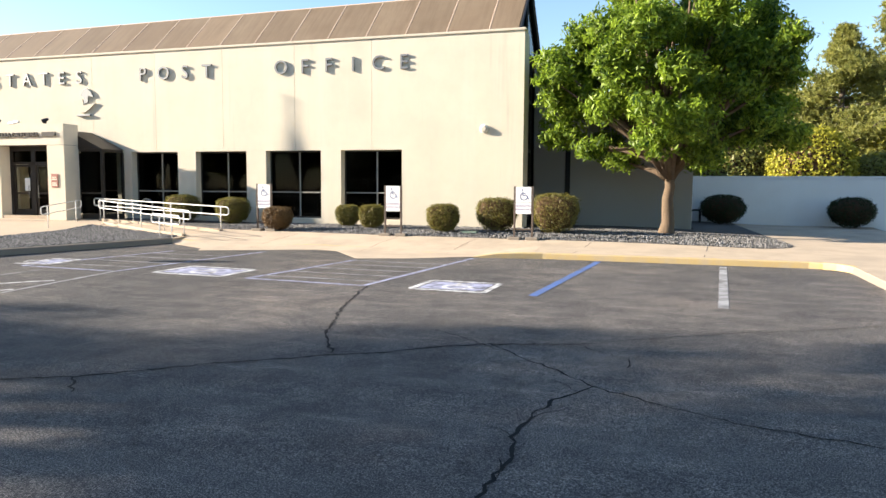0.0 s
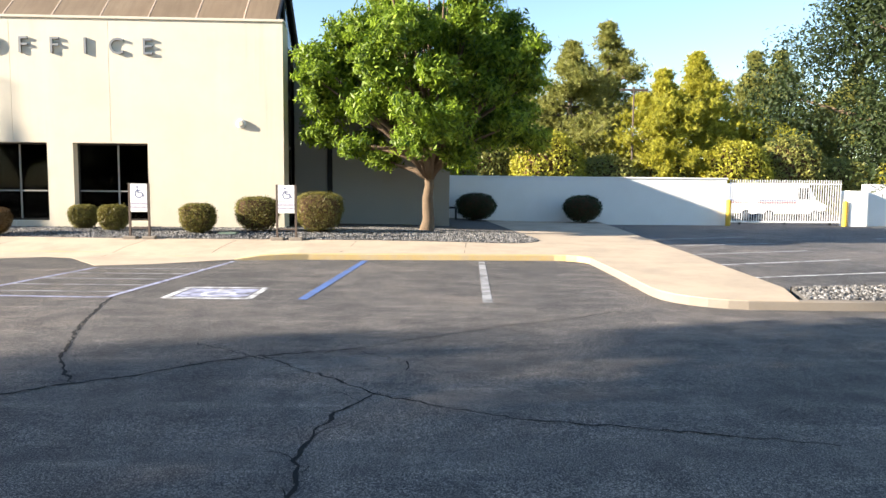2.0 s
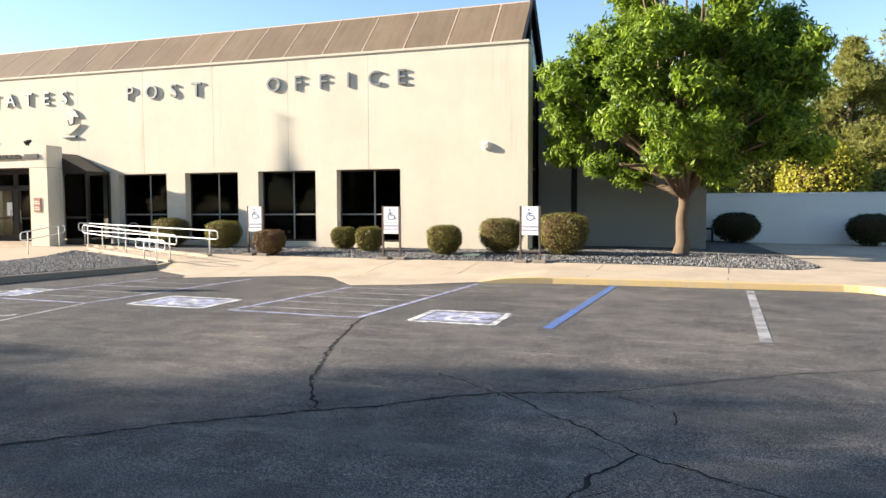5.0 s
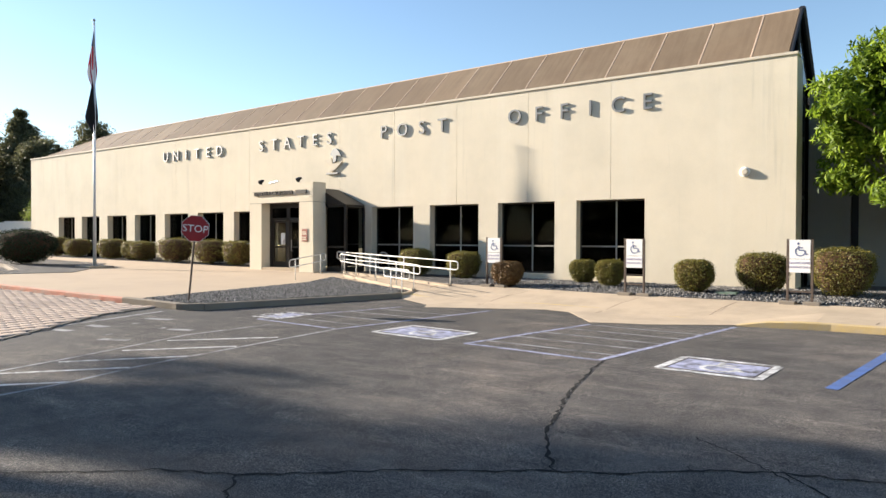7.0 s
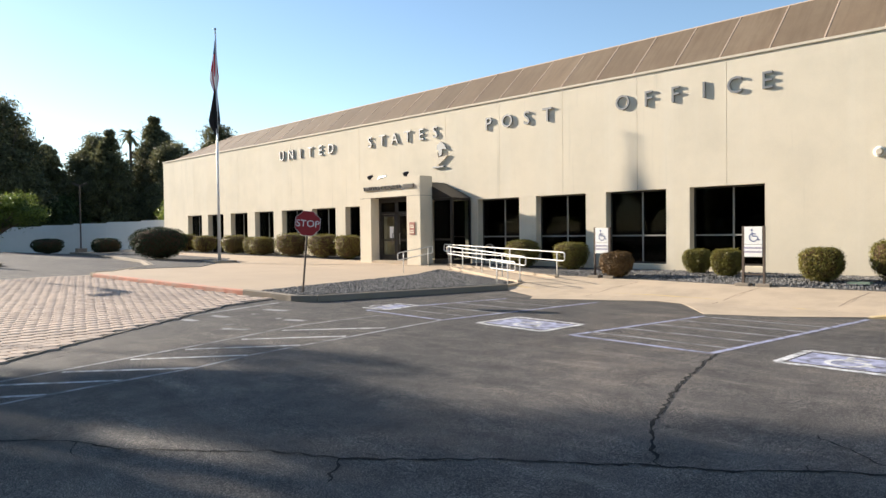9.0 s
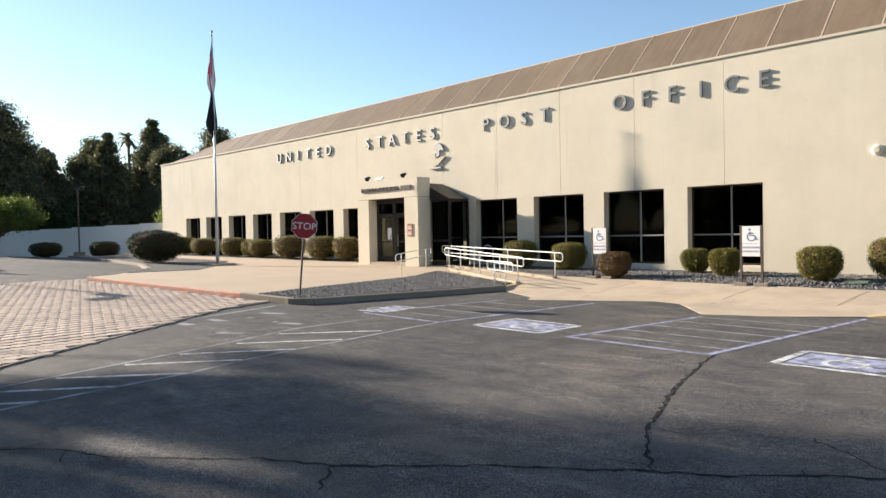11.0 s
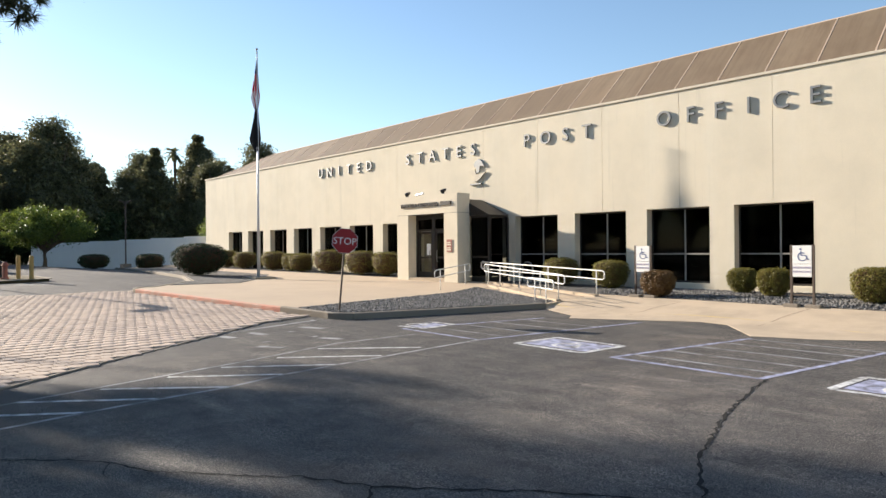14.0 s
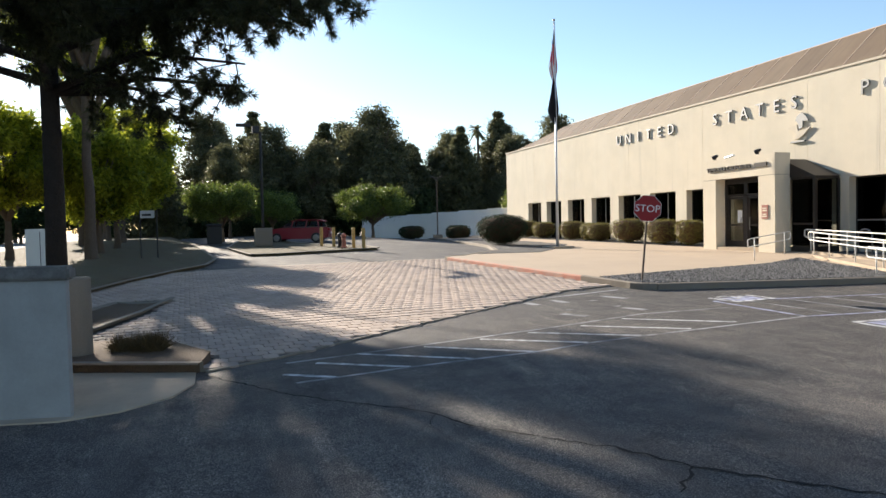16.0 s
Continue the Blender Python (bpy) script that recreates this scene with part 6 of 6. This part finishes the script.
tube(bm, [(-0.4, -0.4, 5.75), (0, 0, 5.55), (0.4, 0.4, 5.75)], 0.05, 6)
part("arm", bm, BROWN_POST, lamp)
part("base", boxes((-0.35, 0.35, -0.35, 0.35, 0, 0.5), bevel=0.03), KERB, lamp)
bin_ = empty("rubbish_bin", "dark rubbish bin beside the drive", "bin", at=(-52.0, 2.4, gz(-52, 2.4) + 0.12))
part("body", boxes((-0.5, 0.5, -0.5, 0.5, 0, 1.25), bevel=0.05), DARK_STEEL, bin_)
part("lid", boxes((-0.55, 0.55, -0.55, 0.55, 1.252, 1.4), bevel=0.05), DARK_STEEL, bin_)

CAR_RED = mat("dark_red_paint", (0.20, 0.005, 0.018), 0.3, metal=0.0, vary=0.03, bump=0, spec=0.6)
car = empty("parked_car", "dark red compact SUV parked in the drive", "car")
car.matrix_world = pose(-51.6, 8.2, gz(-51.6, 8.2), 0, 0, 252)
part("body", slab_body([(-2.25, 0.35), (-1.85, 0.28), (1.9, 0.28), (2.25, 0.4), (2.28, 0.75), (2.1, 0.95), (1.2, 1.08), (-2.2, 1.08), (-2.32, 0.8)], 0.92, 0.04, (0.8, 1.1)), CAR_RED, car, smooth=False)
part("cabin", slab_body([(1.15, 1.06), (0.4, 1.55), (-0.2, 1.66), (-1.5, 1.62), (-1.95, 1.5), (-2.22, 1.06)], 0.86, 0.2, (1.06, 1.66)), CAR_GLASS, car, "dark glazed cabin")
part("roof", slab_body([(0.42, 1.57), (-0.2, 1.68), (-1.5, 1.65), (-2.05, 1.52), (-2.0, 1.48), (-1.5, 1.6), (-0.2, 1.63), (0.42, 1.53)], 0.68, 0.0, (1.0, 2.0)), CAR_RED, car)
for s in (-1, 1):
    for x in (-1.4, 1.4):
        wheel(car, x, s * 0.84, 0.36, 0.22)
    for x in (0.35, -0.65, -1.6):
        bm = bmesh.new()
        tube(bm, [(x, s * 0.875, 1.06), (x - (0.12 if x > -1 else -0.1), s * 0.69, 1.62)], 0.04, 6)
        part("pillar", bm, CAR_RED, car)
    part("tail_lamp", boxes((-2.36, -2.2, s * 0.72 - 0.15, s * 0.72 + 0.15, 0.85, 1.02), bevel=0.02), SIGN_RED, car)
    part("headlight", boxes((2.05, 2.25, s * 0.7 - 0.18, s * 0.7 + 0.18, 0.72, 0.86), bevel=0.02), WHITE, car)
    part("door_handle", boxes((-0.55, -0.4, s * 0.93 - 0.01, s * 0.93 + 0.015, 0.95, 0.98)), CAR_RED, car)
part("number_plate", boxes((-2.37, -2.33, -0.25, 0.25, 0.62, 0.76)), WHITE, car)

# small sign on the verge
vs_ = empty("verge_sign", "small white sign on two thin posts", "sign", at=(-36.6, -1.0, verge_z(-36.6, -1.0)))
for k in (0.0, 0.75):
    bm = bmesh.new()
    tube(bm, [(k * 0.15, k, 0), (k * 0.15, k, 2.3)], 0.035, 6)
    part("post", bm, DARK_STEEL, vs_)
part("plate", boxes((0.04, 0.06, 0.02, 0.66, 1.92, 2.28)), FADED_WHITE, vs_)
part("arrow_bar", boxes((0.062, 0.066, 0.1, 0.5, 2.02, 2.12)), DARK_STEEL, vs_)
cab = empty("utility_cabinet", "white metal utility cabinet on the verge", "cabinet", at=(-26.0, -3.0, verge_z(-26, -3)))
part("body", boxes((-0.35, 0.35, -0.42, 0.42, 0.1, 1.75), bevel=0.02), WHITE, cab)
part("plinth", boxes((-0.42, 0.42, -0.5, 0.5, -0.1, 0.1)), KERB, cab)
part("door_seam", boxes((0.351, 0.356, -0.01, 0.01, 0.2, 1.65)), DARK_STEEL, cab)

# street trees
TREES = ((-40.3, -3.3, 7.6, 3.3), (-44.8, -3.0, 8.8, 4.4), (-37.7, -6.8, 8.4, 3.6), (-21.5, -7.8, 11.5, 3.8), (-33.0, -10.5, 13.0, 4.2), (-16.0, -10.5, 12.0, 4.0), (-53.0, -3.6, 10.8, 4.4), (-24.0, -11.5, 12.5, 4.2), (-61.0, -5.5, 9.0, 3.8), (-70.0, -7.0, 9.0, 4.0))
# extra trees, positioned only so that their high crowns shade the lot
TALL = ((-43.0, -4.0, 17.0, 4.8), (-50.0, -5.6, 18.5, 5.0), (-35.5, -3.0, 19.0, 4.4))
for n, (x, y, h, r) in enumerate(TREES):
    rb = np.random.default_rng(100 + n)
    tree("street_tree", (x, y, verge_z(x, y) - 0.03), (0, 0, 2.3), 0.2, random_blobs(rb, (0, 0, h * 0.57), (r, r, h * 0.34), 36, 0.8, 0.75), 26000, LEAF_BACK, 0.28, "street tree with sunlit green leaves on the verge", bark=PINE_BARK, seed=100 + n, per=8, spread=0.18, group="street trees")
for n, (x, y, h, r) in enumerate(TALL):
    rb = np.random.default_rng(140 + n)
    tree("street_tree", (x, y, verge_z(x, y) - 0.03), (0, 0, h * 0.48), 0.26, random_blobs(rb, (0, 0, h * 0.73), (r, r, h * 0.2), 15, 1.0, 0.8, 0.4, 1.0), 8000, LEAF_BACK, 0.26, "tall high-crowned tree added to shade the lot", bark=PINE_BARK, seed=140 + n, per=8, spread=0.2, group="street trees")
for n, (x, y, h, r) in enumerate(((-63.5, 16.3, 5.2, 3.7), (-57.5, 29.5, 5.6, 2.4), (-58.0, 3.0, 5.4, 2.7), (-72.0, 8.0, 5.0, 2.6))):
    rb = np.random.default_rng(120 + n)
    tree("round_tree", (x, y, gz(x, y)), (0, 0, 1.4), 0.16, random_blobs(rb, (0, 0, h * 0.6), (r, r, h * 0.3), 34, 0.8, 0.7), 26000, LEAF_ROUND, 0.2, "small round-headed tree in the drive", seed=120 + n, per=8, spread=0.18, group="round drive trees")

# the big pine whose limbs hang over the drive
def overhanging_pine():
    rng, rnd = np.random.default_rng(77), random.Random(77)
    at = Vector((-14.6, -0.45, gz(-14.6, -.45)))
    root = empty("overhanging_pine", "dark pine with long drooping needle boughs", "tree", at=tuple(at))
    bm = bmesh.new()
    tube(bm, [(0, 0, -0.2), (0.02, 0.02, 3), (0, 0, 6), (-0.3, -0.2, 10), (-0.4, -0.2, 13)], [0.2, 0.165, 0.15, 0.12, 0.03], 12)
    cs, os = [], []
    for k in range(70):
        z = 4.7 + 7.8 * max(0, k - 10) / 60
        a = rnd.uniform(0, 2 * math.pi)
        if k > 28 and k % 3 or k < 10 and k % 3:
            continue
        if k < 34:
            a = rnd.choice([rnd.uniform(0.7, 2.1), rnd.uniform(0.9, 1.9), rnd.uniform(-2.4, -0.6), rnd.uniform(-0.6, 0.7)])
        r = rnd.uniform(3.6, 6.8) * (1 - 0.55 * max(0, (z - 8) / 5))
        if 0.8 < a < 1.95 and z < 8.5:
            r *= 1.2
        s = Vector((0, 0, z))
        e = Vector((math.cos(a) * r, math.sin(a) * r, z + rnd.uniform(0.1, 1.2)))
        if k < 10:
            a, r = rnd.uniform(0.9, 2.5), rnd.uniform(2.2, 4.6)
            e = Vector((math.cos(a) * r, math.sin(a) * r, z + rnd.uniform(-0.5, 0.3)))
        mid = s.lerp(e, 0.5) + Vector((0, 0, rnd.uniform(0.2, 0.5)))
        tube(bm, [s, mid, e], [0.085, 0.05, 0.015], 6, cap=False)
        for j in range(12 if k < 10 else 32):
            t = rnd.uniform(0.25, 1.0)
            p = (s.lerp(mid, t * 2) if t < 0.5 else mid.lerp(e, t * 2 - 1))
            q = p + Vector((rnd.gauss(0, 0.6), rnd.gauss(0, 0.6), rnd.uniform(-0.85, 0.35)))
            tube(bm, [p, p.lerp(q, 0.5) + Vector((0, 0, 0.08)), q], [0.016, 0.011, 0.006], 4, cap=False)
            m = 9
            t2 = rng.random((m, 1)) ** 0.6
            cs.append(np.array(p) + (np.array(q) - np.array(p)) * t2 + rng.normal(0, 0.05, (m, 3)))
            os.append(np.repeat([np.array(q - p) / max((q - p).length, 0.01)], m, 0))
    part("trunk", bm, PINE_BARK_SHADED, root, smooth=True)
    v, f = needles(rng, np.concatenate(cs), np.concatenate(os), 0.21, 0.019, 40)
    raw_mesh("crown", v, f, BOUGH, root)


def tall_pine(x, y, height, seed):
    """A tall pine with a bare trunk and long level boughs high up, added mostly out of view to shade the lot."""
    rng, rnd = np.random.default_rng(seed), random.Random(seed)
    root = empty("tall_pine", "tall dark pine added to shade the lot", "tree", at=(x, y, verge_z(x, y) - 0.03))
    bm = bmesh.new()
    tube(bm, [(0, 0, -0.2), (0.1, 0, height * 0.4), (0, 0.1, height)], [0.34, 0.26, 0.05], 12)
    cs, os = [], []
    for k in range(24):
        z = height * (0.56 + 0.42 * k / 24)
        a = rnd.uniform(0.2, 2.6) if k < 16 else rnd.uniform(0, 2 * math.pi)
        r = rnd.uniform(4.5, 10.0) * (1 - 0.6 * max(0.0, z / height - 0.7) / 0.3)
        s, e = Vector((0, 0, z)), Vector((math.cos(a) * r, math.sin(a) * r, z + rnd.uniform(0.2, 1.3)))
        mid = s.lerp(e, 0.5) + Vector((0, 0, rnd.uniform(0.2, 0.6)))
        tube(bm, [s, mid, e], [0.1, 0.06, 0.02], 6, cap=False)
        m = 170
        t = 1 - 0.75 * rng.random((m, 1)) ** 1.3
        c = np.array(s) + (np.array(e) - np.array(s)) * t + rng.normal(0, 1, (m, 3)) * (0.6, 0.6, 0.3)
        cs.append(c)
        os.append(np.repeat([(0.3 * math.cos(a), 0.3 * math.sin(a), 0.5)], m, 0))
    part("trunk", bm, PINE_BARK_SHADED, root, smooth=True)
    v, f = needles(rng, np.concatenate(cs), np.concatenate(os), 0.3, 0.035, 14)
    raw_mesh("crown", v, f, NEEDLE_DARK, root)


overhanging_pine()
tall_pine(-27.0, -8.2, 15.5, 78)

# the dark wood along the west
base_trees = []
for n, (h, r) in enumerate(((18.0, 4.6), (15.0, 4.6))):
    base_trees.append(conifer("wood_tree", (-108 - 3 * n, 8 + 11 * n, 1.2), h, r, NEEDLE_DARK, "dark pine in the wood beyond the drive", 150 + n, tufts=5500, per=6, length=0.6, width=0.2, open_below=0.02, group="wood trees", narrow=0.8))
for n, (h, r) in enumerate(((17.0, 4.4), (14.0, 5.2), (19.0, 4.0))):
    rb = np.random.default_rng(160 + n)
    crown = random_blobs(rb, (0, 0, h * 0.52), (r, r, h * 0.4), 46, 1.35, 0.9) + random_blobs(rb, (0, 0, h * 0.84), (r * 0.5, r * 0.5, h * 0.14), 12, 0.9, 1.2)
    base_trees.append(tree("wood_tree", (-112 + 2 * n, 30 + 9 * n, 1.2), (0, 0, h * 0.3), 0.3, crown, 26000, NEEDLE_DARK, 0.42, "dark spreading tree in the wood beyond the drive", bark=PINE_BARK, seed=160 + n, per=7, spread=0.35, group="wood trees"))
rw = random.Random(31)
spots = [(-100, -24), (-106, -14), (-112, -4), (-103, 2), (-116, 14), (-104, 18), (-118, 24), (-106, 27), (-114, 35), (-103, 38), (-120, 44), (-108, 48), (-100, 54), (-116, 60), (-100, 64), (-110, 72), (-98, 76), (-122, 4), (-124, 34), (-92, 58), (-86, 68), (-95, -34), (-90, -44), (-128, 54),
         (-80, 78), (-72, 82), (-112, -24), (-99, 10), (-99, 30), (-98, 46), (-76, 4), (-81, -4), (-93, 16), (-94, 24), (-95, 36), (-93, 42), (-104, 12), (-107, 33), (-102, 22), (-96, 4), (-110, 40), (-94, 51), (-90, -3)]
for n, (x, y) in enumerate(spots):
    sc = rw.uniform(0.7, 1.08) if -93.5 > x else rw.uniform(0.6, 0.75)
    copy_thing(base_trees[(n * 3 + n // 4) % 5], pose(x, y, 1.0 - rw.uniform(0, 0.8), 0, 0, rw.uniform(0, 360)) @ Matrix.Diagonal((sc * 1.1, sc * 1.1, sc, 1)))
# unseen trees added behind the camera: they close the street side and darken window reflections
for n in range(15):
    sc = rw.uniform(0.7, 0.95)
    copy_thing(base_trees[n % 5], pose(-34 + 6.5 * n, -34 - 5 * (n % 3), 0.2, 0, 0, 50 * n) @ Matrix.Diagonal((sc * 1.2, sc * 1.2, sc, 1)))
for n in range(16):
    rb = np.random.default_rng(200 + n)
    if n < 2:
        under = tree("wood_shrub", (-96, 10 * n, 1.0), (0, 0, 1.5), 0.2, random_blobs(rb, (0, 0, 3.4), (4.2, 4.2, 2.8), 16, 1.8, 0.8), 14000, LEAF_SHADED, 0.4, "dark undergrowth of the wood", "shrub", seed=200 + n, per=7, spread=0.4, group="wood undergrowth")
        shrubs = [under] if n == 0 else shrubs + [under]
    else:
        copy_thing(shrubs[n % 2], pose(-95 - (n % 3) * 3, -44 + 8.2 * n, 0.9, 0, 0, 40 * n))


def palm(at, h, seed):
    rnd = random.Random(seed)
    root = empty("palm_tree", "tall thin palm above the wood", "tree", "palms", at)
    bm = bmesh.new()
    tube(bm, [(0, 0, 0), (0.3, 0, h * 0.5), (0.1, 0, h)], [0.28, 0.22, 0.2], 8)
    part("trunk", bm, PINE_BARK, root)
    bm = bmesh.new()
    for k in range(34):
        a, up = rnd.uniform(0, 6.28), rnd.uniform(-0.9, 1.2)
        d = Vector((math.cos(a), math.sin(a), up)).normalized()
        s = Vector((-math.sin(a), math.cos(a), 0))
        pts = [Vector((0.1, 0, h)) + d * t - Vector((0, 0, 0.22 * t * t)) for t in (0, 0.7, 1.4, 2.0)]
        prev = None
        for p, w in zip(pts, (0.04, 0.25, 0.22, 0.02)):
            row = [bm.verts.new(p - s * w), bm.verts.new(p + Vector((0, 0, 0.06))), bm.verts.new(p + s * w)]
            if prev:
                for i in (0, 1):
                    bm.faces.new((prev[i], prev[i + 1], row[i + 1], row[i]))
            prev = row
    part("fronds", bm, NEEDLE_DARK, root)


for n, (x, y, h) in enumerate(((-112, 28, 17.0), (-115, 32.5, 14.5), (-108, 44, 16.5), (-120, -16, 17), (-104, 51, 14))):
    palm((x, y, 1.0), h, n)


# ---- pavers of the drive ----
PAVED = [(-10.95, 2.15), (-11.6, 3.2), (-14.2, 6.5), (-17.6, 11.5), (-18.0, 13.2), (-19.9, 13.05), (-29.4, 12.1), (-30.6, 12.4), (-31.2, 6.0), (-30.2, 0.75), (-26.5, -0.75), (-23.0, -1.75), (-21.0, -3.0), (-14.4, -3.0), (-14.3, 1.25), (-12.0, 2.25)]
edge_strip("paver_edge", [(-11.0, 2.1), (-11.6, 3.2), (-14.2, 6.5), (-17.6, 11.5), (-18.0, 13.1)][::-1], 0.07, gz, KERB, "narrow worn concrete edge of the pavers", 0.03)
drive = tagged(sheet("paver_bed", PAVED, gz, JOINT, lift=0.012, thick=0.1), "sand bed under the concrete pavers", "pavement", kind="structure")


def within(x, y, outline):
    hit = False
    for i in range(len(outline)):
        (x0, y0), (x1, y1) = outline[i], outline[i - 1]
        if (y0 > y) != (y1 > y) and x < (x1 - x0) * (y - y0) / (y1 - y0) + x0:
            hit = not hit
    return hit


PW, PD, GAP = 0.26, 0.36, 0.012
turn = radians(92)
cu, su = math.cos(turn), math.sin(turn)
rp = random.Random(8)
spots = []
for i in range(-140, 141):
    for j in range(-140, 141):
        u, v = (i + 0.5 * (j % 2)) * PW, j * PD
        x, y = -20 + u * cu - v * su, 4 + u * su + v * cu
        if within(x, y, PAVED) and not within(x, y, [(-17.0, -1.5), (-20.5, -0.25), (-21.3, 0.5), (-20.7, 1.2), (-18.4, 0.75), (-15.8, -0.1)]):
            spots.append((x, y))
spots.sort(key=lambda p: (p[0] + 11.0) ** 2 + (p[1] - 3.5) ** 2)


def paver_shape(w, d):
    """The corners of one paver: a flat top with a worn, clipped rim."""
    a, b, c = w / 2 - GAP / 2, d / 2 - GAP / 2, 0.06
    rim = [(-a + c, -b), (a - c, -b), (a, -b + c), (a, b - c), (a - c, b), (-a + c, b), (-a, b - c), (-a, -b + c)]
    top = [(x * 0.95, y * 0.96, 0.025) for x, y in rim]
    low = [(x, y, 0.0215) for x, y in rim]
    foot = [(x, y, -0.03) for x, y in rim]
    return np.array(top + low + foot)


shape = paver_shape(PW, PD)
tri = []
for k in range(8):
    j = (k + 1) % 8
    tri += [(8 + k, 8 + j, j), (8 + k, j, k), (16 + k, 16 + j, 8 + j), (16 + k, 8 + j, 8 + k)]
tri += [(0, k, k + 1) for k in range(1, 7)]
tri = np.array(tri)
one = bpy.data.meshes.new("paver")
one.from_pydata(shape.tolist(), [], tri.tolist())
one.materials.append(PAVER)
for x, y in spots[:300]:
    ob = new("paver", one)
    ob.parent = drive
    ob.matrix_world = pose(x, y, gz(x, y) + 0.012 + rp.uniform(-0.002, 0.002), rp.uniform(-.35, .35), rp.uniform(-.35, .35), 92 + rp.uniform(-1.2, 1.2))
rest = spots[300:]
vs = np.zeros((len(rest), 24, 3))
vs[..., 0] = shape[:, 0] * cu - shape[:, 1] * su + np.array([p[0] for p in rest])[:, None]
vs[..., 1] = shape[:, 0] * su + shape[:, 1] * cu + np.array([p[1] for p in rest])[:, None]
vs[..., 2] = shape[:, 2] + np.array([gz(*p) + 0.012 + rp.uniform(-.002, .002) for p in rest])[:, None]
far = raw_mesh("pavers", vs.reshape(-1, 3), (tri[None] + 24 * np.arange(len(rest))[:, None, None]).reshape(-1, 3), PAVER, drive)
far["kind"] = "stuff"
